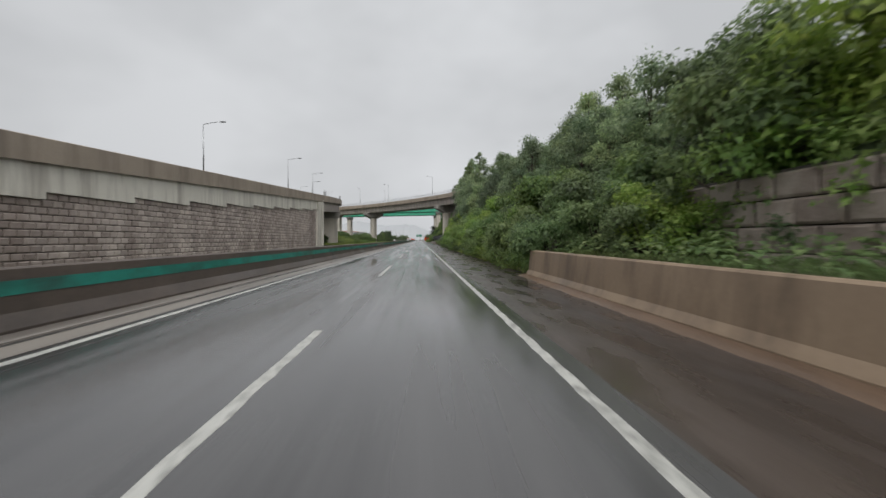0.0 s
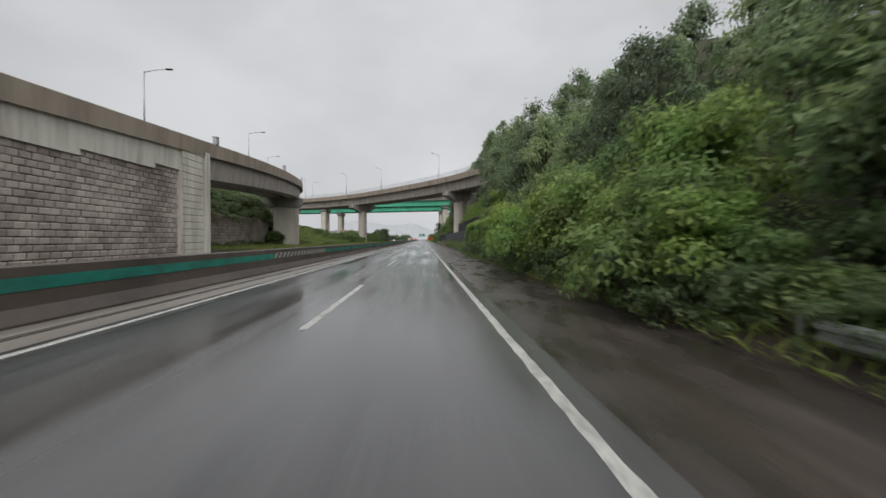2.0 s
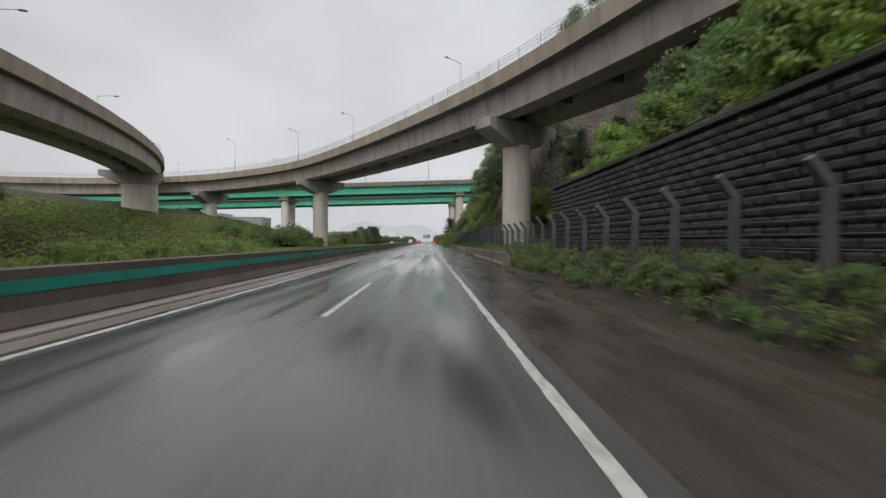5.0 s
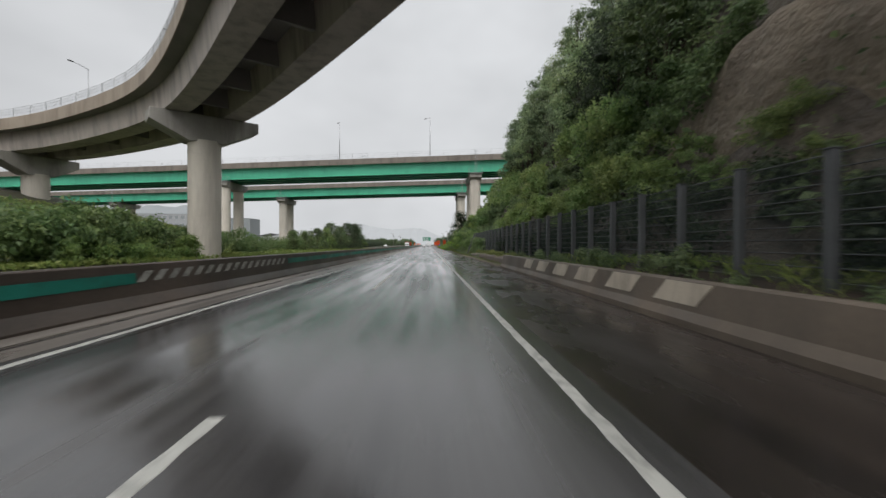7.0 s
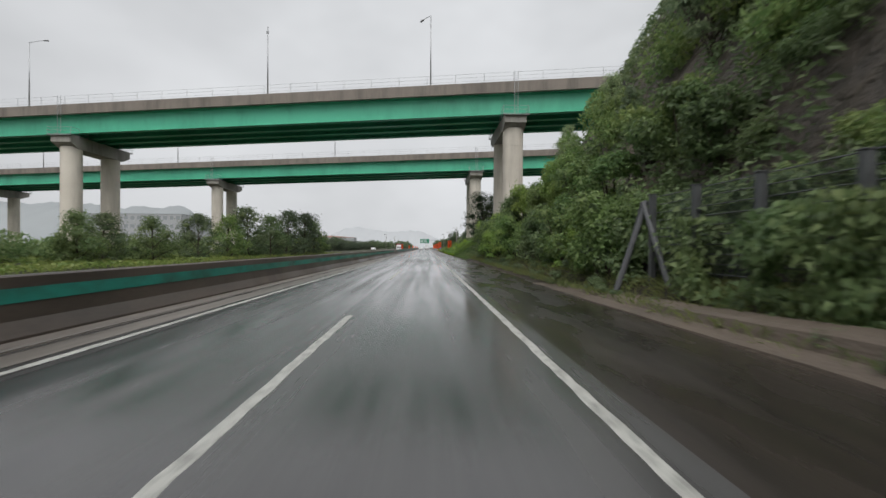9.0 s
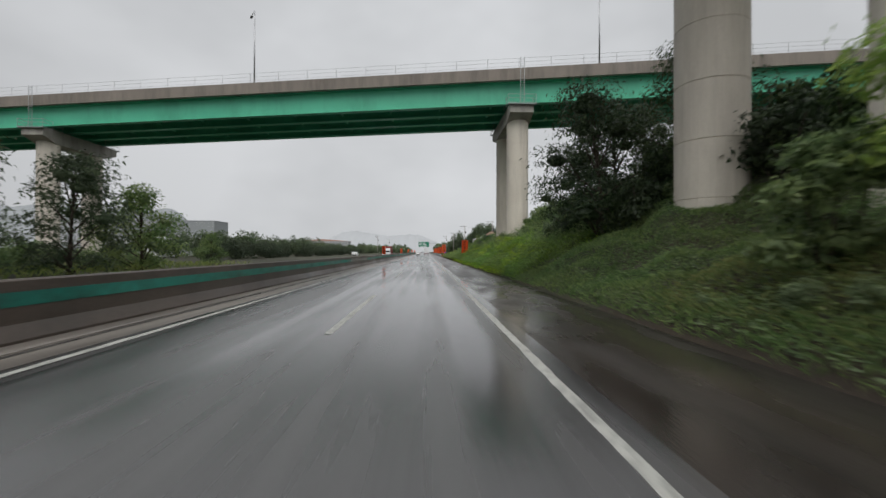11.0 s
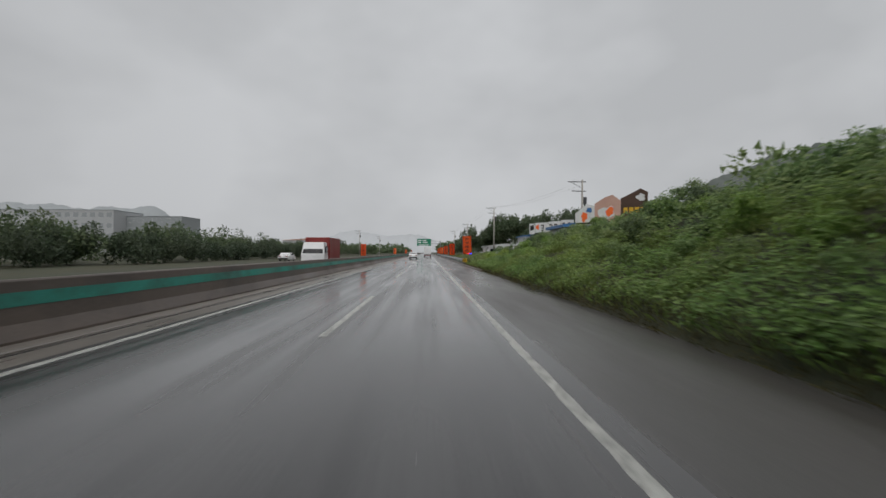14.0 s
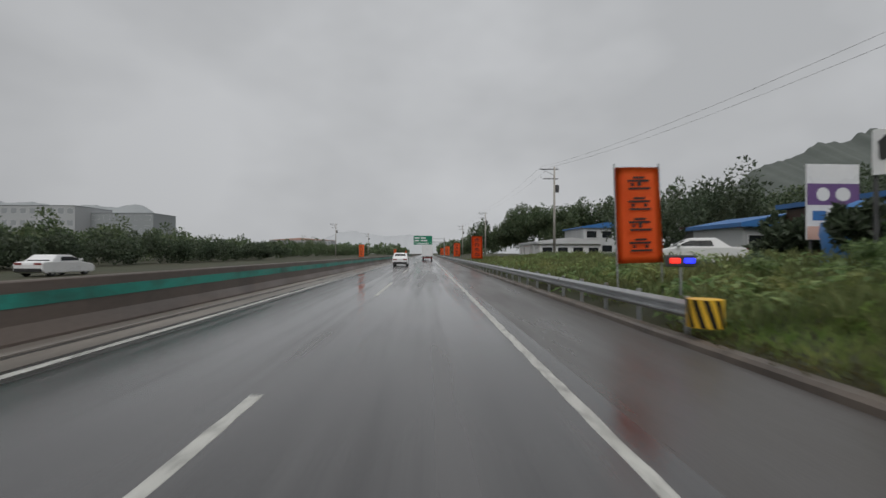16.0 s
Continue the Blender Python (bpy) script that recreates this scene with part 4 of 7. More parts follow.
BLUE_LAMP = lamp_material("lit_blue_lens", (0.02, 0.03, 1.0, 1), 3.0)
RED_LAMP = lamp_material("lit_red_lens", (1.0, 0.03, 0.02, 1), 2.0)

# ---- street lamps ----
def street_lamp(tall, arm, label):
    """A tapered steel column with a slightly rising arm to local +x and a flat lantern."""
    ob = thing("street_lamp", label, "street lamp", group="street lamps")
    b = bmesh.new()
    tube(b, (0, 0, 0), (0, 0, tall), 0.11, 0.06, 10)
    part("column", b, STEEL, ob, smooth=True)
    part("base_plate", box(bmesh.new(), -0.22, 0.22, -0.22, 0.22, 0, 0.06, bevel=0.01), STEEL, ob)
    b = bmesh.new()
    tube(b, (0, 0, tall - 0.05), (arm * 0.5, 0, tall + 0.2), 0.05, 0.045, 8)
    tube(b, (arm * 0.5, 0, tall + 0.2), (arm, 0, tall + 0.32), 0.045, 0.04, 8)
    part("arm", b, STEEL, ob, smooth=True)
    b = bmesh.new()
    box(b, arm - 0.1, arm + 0.65, -0.16, 0.16, tall + 0.24, tall + 0.38, bevel=0.05)
    part("lantern", b, DARK_STEEL, ob, "grey flat lantern")
    return ob


def ramp_at(y):
    """Middle of the ramp, its height and heading (degrees) at a distance along the road."""
    if y < WALL_END:
        return WALL_X - 4.0, ramp_top(y) - 1.4, 0.0
    a = math.asin((y - WALL_END) / RADIUS)
    return WALL_X - 4.0 - RADIUS * (1 - math.cos(a)), ramp_top(WALL_END) - 1.4 + 0.062 * RADIUS * a * (1 - 0.25 * a), math.degrees(a)


first = street_lamp(7.9, 2.3, "grey steel street lamp on the ramp parapet")
for i, y in enumerate((15, 54, 93, 131, 168, 200)):
    x, z, a = ramp_at(y)
    m = pose(x, y, z + 0.93, 0, 0, a) @ pose(-4.2, 0, 0)
    if i:
        copy_thing(first, m)
    else:
        first.matrix_basis = m
# small grey cabinets on the ramp's near parapet
bm = bmesh.new()
box(bm, -0.2, 0.2, -0.3, 0.3, 0.0, 0.75, bevel=0.03)
box(bm, -0.24, 0.24, -0.34, 0.34, 0.75, 0.8, bevel=0.01)
cabinet = tagged(part("junction_box", bm, STEEL), "small grey steel junction box on the parapet", "junction box", "junction boxes on the ramp")
for i, y in enumerate((90.5, 118, 146)):
    x, z, a = ramp_at(y)
    m = pose(x, y, z + 0.95, 0, 0, a) @ pose(4.2, 0, 0)
    if i:
        copy_thing(cabinet, m)
    else:
        cabinet.matrix_basis = m


def near_over(x, y, off):
    """The point of the overpass nearest to (x, y), off to the right of its way, and the heading."""
    i = min(range(1, len(over) - 1), key=lambda k: (over[k][0] - x) ** 2 + (over[k][1] - y) ** 2)
    d = Vector((over[i + 1][0] - over[i - 1][0], over[i + 1][1] - over[i - 1][1], 0)).normalized()
    p = Vector(over[i]) + Vector((d.y, -d.x, 0)) * off
    return p, math.degrees(math.atan2(d.y, d.x))


tall_lamp = street_lamp(10.0, 2.3, "tall grey steel street lamp on the bridge parapet")
for i, (x, y) in enumerate(((17, 162), (2, 191), (-18, 220), (-35, 233), (-53, 242), (-76, 246))):
    p, a = near_over(x, y, 4.6)
    if not i:
        tall_lamp.matrix_basis = pose(p.x, p.y, p.z + 1.04, 0, 0, a + 90)
        continue
    copy_thing(tall_lamp, pose(p.x, p.y, p.z + 1.04, 0, 0, a + 90))
for x, y, z, turn in ((0.5, 293.4, 24.74, 120), (-23.5, 296.8, 24.74, 110), (-62, 302, 24.74, 0), (-100, 307.5, 24.74, 110),
                      (-23.5, 345.8, 25.24, 120), (-66, 351.6, 25.24, 110), (22, 339.5, 25.24, 100), (-105, 357, 25.24, 110)):
    copy_thing(tall_lamp, pose(x, y, z + FALL * (x - 12), 0, 0, turn))

# ---- orange banners ----
def banner(wide, tall, foot, glyphs, label):
    """A cloth banner on two thin poles; its unreadable lettering is plain bars."""
    ob = thing("banner", label, "banner", group="orange roadside banners")
    for s in (-1, 1):
        part("pole", tube(bmesh.new(), (s * wide / 2, 0.03, 0), (s * wide / 2, 0.03, foot + tall + 0.1), 0.022, sides=6), STEEL, ob)
    b = bmesh.new()
    nx, nz = 6, 12
    vs = [[b.verts.new((wide * (i / nx - 0.5), 0.035 * math.sin(5 * i / nx + 3.1 * j / nz) - 0.02, foot + tall * j / nz)) for i in range(nx + 1)] for j in range(nz + 1)]
    for j in range(nz):
        for i in range(nx):
            b.faces.new((vs[j][i], vs[j][i + 1], vs[j + 1][i + 1], vs[j + 1][i]))
    bmesh.ops.solidify(b, geom=list(b.faces), thickness=0.006)
    cloth = part("cloth", b, ORANGE, ob, smooth=True)
    for k in range(glyphs):
        z, c, u = foot + tall * (0.90 - 0.86 * k / glyphs), tall * 0.60 / glyphs, wide * 0.25
        t = 0.14 * c
        for x0, x1, z0, z1 in ((-0.5 * u, 0.5 * u, -t, 0), (-u, 0.9 * u, -2.6 * t, -1.6 * t), (-0.7 * u, -0.45 * u, -4.6 * t, -3.2 * t),
                               (0.4 * u, 0.66 * u, -4.6 * t, -3.2 * t) if k % 2 else (-0.1 * u, 0.16 * u, -4.8 * t, -2.6 * t), (-0.9 * u, u, -6.4 * t, -5.4 * t)):
            part("print_bar", box(bmesh.new(), x0, x1, -0.075, -0.070, z + z0, z + z1), BLACK, cloth)
    return ob


bank_banner = banner(1.1, 2.15, 1.0, 4, "orange cloth banner with black lettering among bank vines")
bank_banner.matrix_basis = pose(6.6, 359.1, 0.47, 0, 1, 0)
big = banner(1.25, 2.55, 1.0, 4, "tall orange cloth banner with black lettering on thin poles")
big.matrix_basis = pose(5.85, 426.6, 0.4, 0, -2, 4)
for y, turn in ((465.5, 3), (500, -4), (540, 2), (585, 3)):
    copy_thing(big, pose(5.75, y, 0.05, 0, 0, turn))
small = banner(0.6, 1.35, 0.08, 4, "narrow orange cloth banner standing on the median barrier")
small.matrix_basis = pose(MEDIAN_X, 360.6, 1.13, 0, 1, 0)
for y, turn in ((415.2, 4), (465, -3), (517, 2), (569, 0)):
    copy_thing(small, pose(MEDIAN_X, y, 1.13, 0, 0, turn))

# ---- guard rails ----
def guard_rail(y0, y1, x, label, end=True):
    ob = thing("guard_rail", label, "guard rail", x, y0, 0)
    wave = [(0, 0.42), (-0.02, 0.44), (-0.085, 0.49), (-0.085, 0.53), (-0.02, 0.57), (-0.02, 0.61), (-0.085, 0.65), (-0.085, 0.69), (-0.02, 0.74), (0, 0.76)]
    sec = wave + [(u + 0.012, v) for u, v in reversed(wave)]
    part("beam", sweep(bmesh.new(), [(0, d, 0) for d in np.arange(0, y1 - y0 + 0.1, 2.0)], sec), STEEL, ob, "galvanised corrugated steel beam")
    n = int((y1 - y0) / 2)
    me = mesh_of("post", tube(bmesh.new(), (0.1, 0, -0.5), (0.1, 0, 0.82), 0.06, sides=10), STEEL)
    for i in range(n + 1):
        part("post", me, None, ob).matrix_basis = pose(0, 0.4 + 2 * i, 0)
    if end:
        b = bmesh.new()
        tube(b, (0.0, -0.32, 0.34), (0.0, -0.32, 0.84), 0.30, sides=20)
        part("end_terminal", b, YELLOW, ob, "yellow rounded end piece with black stripes")
        for k in range(5):
            c = bmesh.new()
            cols = []
            for q in range(6):
                h, a = q / 5, -2.5 + 0.62 * k + 0.5 * q / 5
                cols.append([c.verts.new((0.306 * math.sin(a + w) , -0.32 - 0.306 * math.cos(a + w), 0.35 + 0.48 * (1 - h))) for w in (0.0, 0.1, 0.2, 0.3)])
            for p, q in zip(cols, cols[1:]):
                for n_ in range(3):
                    c.faces.new((p[n_], p[n_ + 1], q[n_ + 1], q[n_]))
            bmesh.ops.solidify(c, geom=list(c.faces), thickness=0.004)
            part("black_stripe", c, BLACK, ob)
    return ob


guard_rail(423.0, 640, 5.12, "galvanised corrugated guard rail with a striped end piece")
bm = bmesh.new()
path = [(0.05 * noise.noise((0, y * 0.4, 8)), y, 0.0) for y in range(402, 641)]
sweep(bm, path, [(4.72, -0.1), (4.74, 0.08), (4.80, 0.13), (5.02, 0.13), (5.06, -0.1)])
tagged(part("kerb", bm, DARK_BARRIER), "low dirty concrete kerb below the guard rail", "kerb", kind="structure")
guard_rail(43.4, 49.4, 5.45, "short guard rail half buried in shrubs", False).matrix_basis = pose(5.45, 43.4, -0.12)

warning = thing("warning_light", "red and blue warning light on a thin post", "warning light", 5.95, 424.9, -0.1)
part("post", tube(bmesh.new(), (0, 0, 0), (0, 0, 1.5), 0.03, sides=8), STEEL, warning)
part("housing", box(bmesh.new(), -0.34, 0.34, -0.06, 0.08, 1.45, 1.72, bevel=0.02), DARK_STEEL, warning)
part("lens", box(bmesh.new(), -0.28, -0.05, -0.085, -0.058, 1.53, 1.65, bevel=0.01), RED_LAMP, warning, "lit red lens")
part("lens", box(bmesh.new(), 0.05, 0.28, -0.085, -0.058, 1.53, 1.65, bevel=0.01), BLUE_LAMP, warning, "lit blue lens")

# ---- rock-fall fence ----
MESH_GREEN = surface("dark_green_wire_mesh", (0.008, 0.020, 0.018, 1), (0.022, 0.042, 0.038, 1), 1.5, 20, 0.45, 0.15, 0.0)


def rockfall_fence(label, x, y0, count, step, tall, cranked, pitch):
    """Steel posts, some with tops bent to the slope, with wire ropes and diagonal mesh between them."""
    ob = thing("rockfall_fence", label, "fence", x, y0, 0, group="rock-fall fences")
    p = bmesh.new()
    box(p, -0.09, 0.09, -0.09, 0.09, -0.5, tall, bevel=0.012)
    if cranked:
        box(p, -0.08, 0.08, -0.09, 0.09, 0, 0.6, pose(0, 0, tall - 0.04, 0, -38, 0), 0.008)
    else:
        box(p, -0.11, 0.11, -0.11, 0.11, tall, tall + 0.03, bevel=0.008)
    me = mesh_of("post", p, POST_GREY)
    for i in range(count):
        part("post", me, None, ob).matrix_basis = pose(0, step * i, 0.85 + 0.04 * math.sin(i))
    end = step * (count - 1)
    n = int(tall / 0.26)
    for k in range(n + 1):
        h = 1.0 + (tall - 0.18) * k / n
        part("wire_rope", tube(bmesh.new(), (0.1, 0, h), (0.1, end, h), 0.013, sides=4), POST_GREY, ob)
    m = bmesh.new()
    y = 0.0
    while y < end - tall * 0.55:
        for a, c in ((0.92, 0.85 + tall), (0.85 + tall, 0.92)):
            tube(m, (0.12, y, a), (0.12, y + tall * 0.5, c), 0.007, sides=3)
        y += pitch
    tagged(part("wire_mesh", m, MESH_GREEN, ob, "fine dark green wire mesh"), kind="stuff")
    return ob


rockfall_fence("steel rock-fall fence with bent post tops before the masonry", 7.1, 99, 29, 2.35, 1.75, True, 0.3)
fence = rockfall_fence("tall steel rock-fall fence with dense mesh below the rock cut", 7.1, 167.15, 34, 2.3, 2.42, False, 0.13)
for d in (-1, 1):
    part("brace", tube(bmesh.new(), (-0.1, 76.3, 3.1), (-0.1, 76.3 + d * 1.6, 0.5), 0.09, sides=8), POST_GREY, fence, "slanting steel end brace")
part("brace", tube(bmesh.new(), (0.0, 76.3, 3.15), (-1.1, 76.0, 0.3), 0.09, sides=8), POST_GREY, fence, "slanting steel end brace")


# ---- block wall on the right at the start ----
def block_wall(face, y0, y1, z0, top, wide, tall, parent, keep, facing=1, stone=None, rest=BLOCK_ISLE):
    """Courses of rock-faced blocks before a wall's face; top gives the height at a distance. The first ones are parts, the rest one part."""
    metas = []
    for k in range(4):
        b = bmesh.new()
        box(b, 0, 0.12, 0.034, wide - 0.034, 0.018, tall - 0.018)
        r = random.Random(k)
        top_f = [f for f in b.faces if f.normal.x > 0.5][0]
        o = bmesh.ops.inset_individual(b, faces=[top_f], thickness=0.085)
        for v in top_f.verts:
            v.co.x += 0.03 + 0.04 * r.random()
        if facing < 0:
            for v in b.verts:
                v.co.x = -v.co.x
            bmesh.ops.recalc_face_normals(b, faces=b.faces)
        metas.append(mesh_of("block", b, stone or BLOCK))
    rest_v, rest_f = [], []
    r = random.Random(5)
    spots = []
    row = 0
    z = z0
    while z < 12:
        y = y0 - (wide / 2 if row % 2 else 0)
        while y < y1 - wide * 0.5:
            if z + tall <= min(top(y), top(y + wide)) + 0.02:
                spots.append((y, z))
            y += wide
        z += tall
        row += 1
    spots.sort(key=lambda p: abs(p[0] - keep))
    for i, (y, z) in enumerate(spots):
        me = metas[r.randrange(4)]
        dx = 0.03 * r.random()
        if i < 300:
            part("block", me, None, parent).matrix_basis = pose(face + dx * facing, y, z)
        else:
            k = len(rest_v)
            rest_v += [(v.co.x + face + dx * facing, v.co.y + y, v.co.z + z) for v in me.vertices]
            rest_f += [[k + j for j in p.vertices] for p in me.polygons]
    if rest_v:
        me = bpy.data.meshes.new("block_rest")
        me.from_pydata(rest_v, [], rest_f)
        me.materials.append(rest)
        tagged(part("block_courses", me, None, parent), kind="stuff")


block_wall(WALL_X - 0.35, -14, WALL_END - 4.5, 0.0, lambda y: 0.42 * math.floor((ramp_top(y) - 3.35) / 0.42), 0.78, 0.42, wall, 30)
bm = bmesh.new()
box(bm, 8.4, 9.3, -60, 5.4, -0.3, 3.3, bevel=0.03)
wall_e = tagged(part("wall_east", bm, MORTAR), "low retaining wall of large weathered stone blocks", "retaining wall", kind="structure")
block_wall(8.4, -34, 5.4, 0.12, lambda y: 3.2, 1.2, 0.62, wall_e, 0, -1, BLOCK_BROWN, BLOCK_BROWN)
# masonry behind the rock-fall fence
for y0, y1, top, keep in ((100.5, 152.5, WALL_A, 112),):
    bm = bmesh.new()
    box(bm, 8.95, 9.55, y0, y1, -0.3, top - 0.02, bevel=0.03)
    box(bm, 8.72, 9.5, y0, y1, top - 0.2, top, bevel=0.03)
    cut_wall = tagged(part("wall_east", bm, [MASONRY]), "dark wet masonry wall with a coping at the foot of the cut", "retaining wall", kind="structure")
    block_wall(8.95, y0, y1, 0.4, lambda y: top - 0.2, 0.72, 0.27, cut_wall, keep, -1, MASONRY, MASONRY_ISLE)
# second wall beyond the ramp
bm = bmesh.new()
box(bm, -36.2, -35.4, 92, 150, -0.3, 6.5, bevel=0.03)
wall_w2 = tagged(part("wall_west", bm, MORTAR), "grey-brown block wall below the overgrown bank behind the ramp", "retaining wall", kind="structure")
block_wall(-35.4, 93, 150, 0.0, lambda y: 6.45, 1.1, 0.55, wall_w2, 120, 1, BLOCK_DARK, BLOCK_DARK)


# ---- plants ----
def leaf_mesh(name, lobes, count, size, material, seed, droop=0.35, core=0.48, slim=1.0):
    """Leaves on the outside of a set of lobes (centre, radii), each a small bent blade, round a lumpy core whose dark
    leaf colour stands in for the shade inside.
    """
    r = np.random.RandomState(seed)
    area = np.array([a * b + b * c + a * c for _, (a, b, c) in lobes])
    pick = r.choice(len(lobes), count, p=area / area.sum())
    cen = np.array([l[0] for l in lobes])[pick]
    rad = np.array([l[1] for l in lobes])[pick]
    d = r.normal(size=(count, 3))
    d /= np.linalg.norm(d, axis=1)[:, None]
    d[:, 2] = np.where(d[:, 2] < -0.5, -d[:, 2], d[:, 2])
    reach = 0.55 + 0.62 * r.rand(count, 1)
    sprig = r.rand(count, 1) < 0.16
    reach = np.where(sprig, reach + 0.55 * r.rand(count, 1), reach)
    pos = cen + d * rad * reach
    nor = d + 0.55 * r.normal(size=(count, 3)) + np.array([0, 0, 0.35])
    nor /= np.linalg.norm(nor, axis=1)[:, None]
    out = d + 0.8 * r.normal(size=(count, 3)) - np.array([0, 0, droop])
    ax = out - nor * (out * nor).sum(1)[:, None]
    ax /= np.linalg.norm(ax, axis=1)[:, None]
    side = np.cross(nor, ax)
    ln = size * (0.6 + 0.8 * r.rand(count, 1))
    w = ln * (0.26 + 0.16 * r.rand(count, 1)) * slim
    v = np.empty((count, 3, 3))
    v[:, 0] = pos + ax * ln * 0.15 + side * w
    v[:, 1] = pos + ax * ln - nor * ln * 0.25
    v[:, 2] = pos - side * w * 0.7
    verts = v.reshape(-1, 3).tolist()
    faces = np.arange(count * 3).reshape(-1, 3).tolist()
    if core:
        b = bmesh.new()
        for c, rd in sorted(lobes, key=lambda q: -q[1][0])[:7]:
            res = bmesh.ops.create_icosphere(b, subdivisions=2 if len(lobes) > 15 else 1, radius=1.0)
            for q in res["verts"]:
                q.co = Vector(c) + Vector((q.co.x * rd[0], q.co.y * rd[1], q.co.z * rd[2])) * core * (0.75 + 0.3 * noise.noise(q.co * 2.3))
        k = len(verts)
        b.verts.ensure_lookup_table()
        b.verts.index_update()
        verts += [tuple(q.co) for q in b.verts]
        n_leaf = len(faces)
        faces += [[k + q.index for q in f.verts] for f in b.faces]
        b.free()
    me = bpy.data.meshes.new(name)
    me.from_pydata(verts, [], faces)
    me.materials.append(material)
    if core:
        # The core's darker leaf colour paints the shade inside the crown.
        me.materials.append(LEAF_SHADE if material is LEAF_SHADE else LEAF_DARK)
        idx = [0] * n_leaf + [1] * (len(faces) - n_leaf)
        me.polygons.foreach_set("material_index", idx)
    return me


def shrub(seed, material, label, spread=1.7, tall=3.2, count=5000, size=0.165):
    r = random.Random(seed)
    lobes = []
    for i in range(15):
        a, q = r.uniform(0, 6.28), r.uniform(0.1, 1.0)
        h = r.uniform(0.12, 0.9) * tall
        k = spread * (1.2 - 0.6 * h / tall)
        s = r.uniform(0.28, 0.72) * spread * 0.6
        lobes.append(((math.cos(a) * q * k * 0.8, math.sin(a) * q * k * 0.8, h), (s, s, s * r.uniform(0.6, 0.95))))
    ob = thing("shrub", label, "shrub", 0, 0, -50, group="roadside shrubs")
    b = bmesh.new()
    for c, _ in lobes[:7]:
        tube(b, (r.uniform(-0.2, 0.2), r.uniform(-0.2, 0.2), -0.4), c, 0.05, 0.015, 5)
    part("woody_frame", b, BARK, ob)
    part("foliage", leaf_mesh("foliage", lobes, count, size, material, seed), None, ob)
    return ob


def tree(seed, material, label, tall=8.5, spread=2.6, count=4600, size=0.27, low=0.22):
    r = random.Random(seed)
    ob = thing("tree", label, "tree", 0, 0, -50, group="roadside trees")
    b = bmesh.new()
    bend = Vector((r.uniform(-0.5, 0.5), r.uniform(-0.5, 0.5), 0))
    p0 = Vector((0, 0, -0.6))
    for i in range(6):
        p1 = Vector((0, 0, tall * 0.82 * (i + 1) / 6)) + bend * ((i + 1) / 6) ** 2
        tube(b, p0, p1, 0.17 * tall / 8 * (1 - i / 7), 0.17 * tall / 8 * (1 - (i + 1) / 7), 8)
        p0 = p1
    part("trunk", b, BARK, ob, smooth=True)
    lobes = []
    for i in range(20):
        t = low + (1 - low) * (i + 0.5) / 20
        a = 2.4 * i + r.uniform(-0.5, 0.5)
        q = spread * (math.sin(math.pi * min(1, (t - low) / (1 - low) * 0.8 + 0.22))) * r.uniform(0.4, 0.95)
        c = (math.cos(a) * q + bend.x * t, math.sin(a) * q + bend.y * t, tall * t * 0.95)
        s = spread * r.uniform(0.2, 0.44)
        lobes.append((c, (s, s, s * r.uniform(0.55, 0.85))))
    b = bmesh.new()
    for c, _ in lobes:
        tube(b, (bend.x * 0.3, bend.y * 0.3, max(0.3, c[2] - 0.25 * tall)), c, 0.06, 0.015, 5)
    part("branch_frame", b, BARK, ob)
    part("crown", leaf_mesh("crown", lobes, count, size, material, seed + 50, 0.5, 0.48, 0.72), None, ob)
    return ob


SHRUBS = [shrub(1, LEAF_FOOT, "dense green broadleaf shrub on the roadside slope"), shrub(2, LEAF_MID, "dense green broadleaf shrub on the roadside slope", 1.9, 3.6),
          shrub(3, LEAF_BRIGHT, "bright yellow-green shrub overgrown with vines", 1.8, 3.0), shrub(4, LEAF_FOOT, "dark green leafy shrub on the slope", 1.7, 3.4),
          shrub(5, LEAF_BRIGHT, "bright yellow-green shrub overgrown with vines", 2.0, 2.6)]
TREES = [tree(11, LEAF_TREE, "leafy green tree on the hillside"), tree(12, LEAF_DARK, "dark green leafy tree on the hillside", 9.5, 3.0),
         tree(13, LEAF_TREE, "slender green tree on the hillside", 9.0, 2.1), tree(14, LEAF_DARK, "spreading dark tree beside the road", 8.0, 3.4)]
used = set()


def plant(kinds, k, x, y, size, turn, lean=0.0, sink=0.25):
    src = kinds[k]
    m = pose(x, y, height(x, y) - sink, lean, 0, turn) @ Matrix.Diagonal((size, size, size, 1))
    if src.name not in used:
        used.add(src.name)
        src.matrix_basis = m
        return src
    ob = copy_thing(src, m)
    ob.scale = (size, size, size)
    return ob


rnd = random.Random(21)


def clear_of_bridges(x, y, tall):
    """False where the plant would stand in a pier or push into a deck."""
    for px, py in ((10.5, 174.9), (12.2, 293.8), (12.2, 301.8), (12.2, 343.5), (12.2, 351.5), (-24, 225), (-56, 303), (-56, 311), (-56, 353), (-56, 361)):
        if math.hypot(x - px, y - py) < 2.6:
            return False
    z = height(x, y) + tall
    if any(math.hypot(x - q[0], y - q[1]) < 7.5 and z > q[2] - 3.2 for q in over):
        return False
    return True


def rows(kinds, choice, x, y0, y1, step, size, jitter=0.7, tall=3.5, lean=0.0):
    y = y0
    while y < y1:
        px, py, s = x + rnd.uniform(-jitter, jitter), y + rnd.uniform(-0.4, 0.4) * step, size * rnd.uniform(0.75, 1.2)
        if clear_of_bridges(px, py, tall * s):
            plant(kinds, rnd.choice(choice), px, py, s, rnd.uniform(0, 360), lean)
        y += step * rnd.uniform(0.8, 1.2)


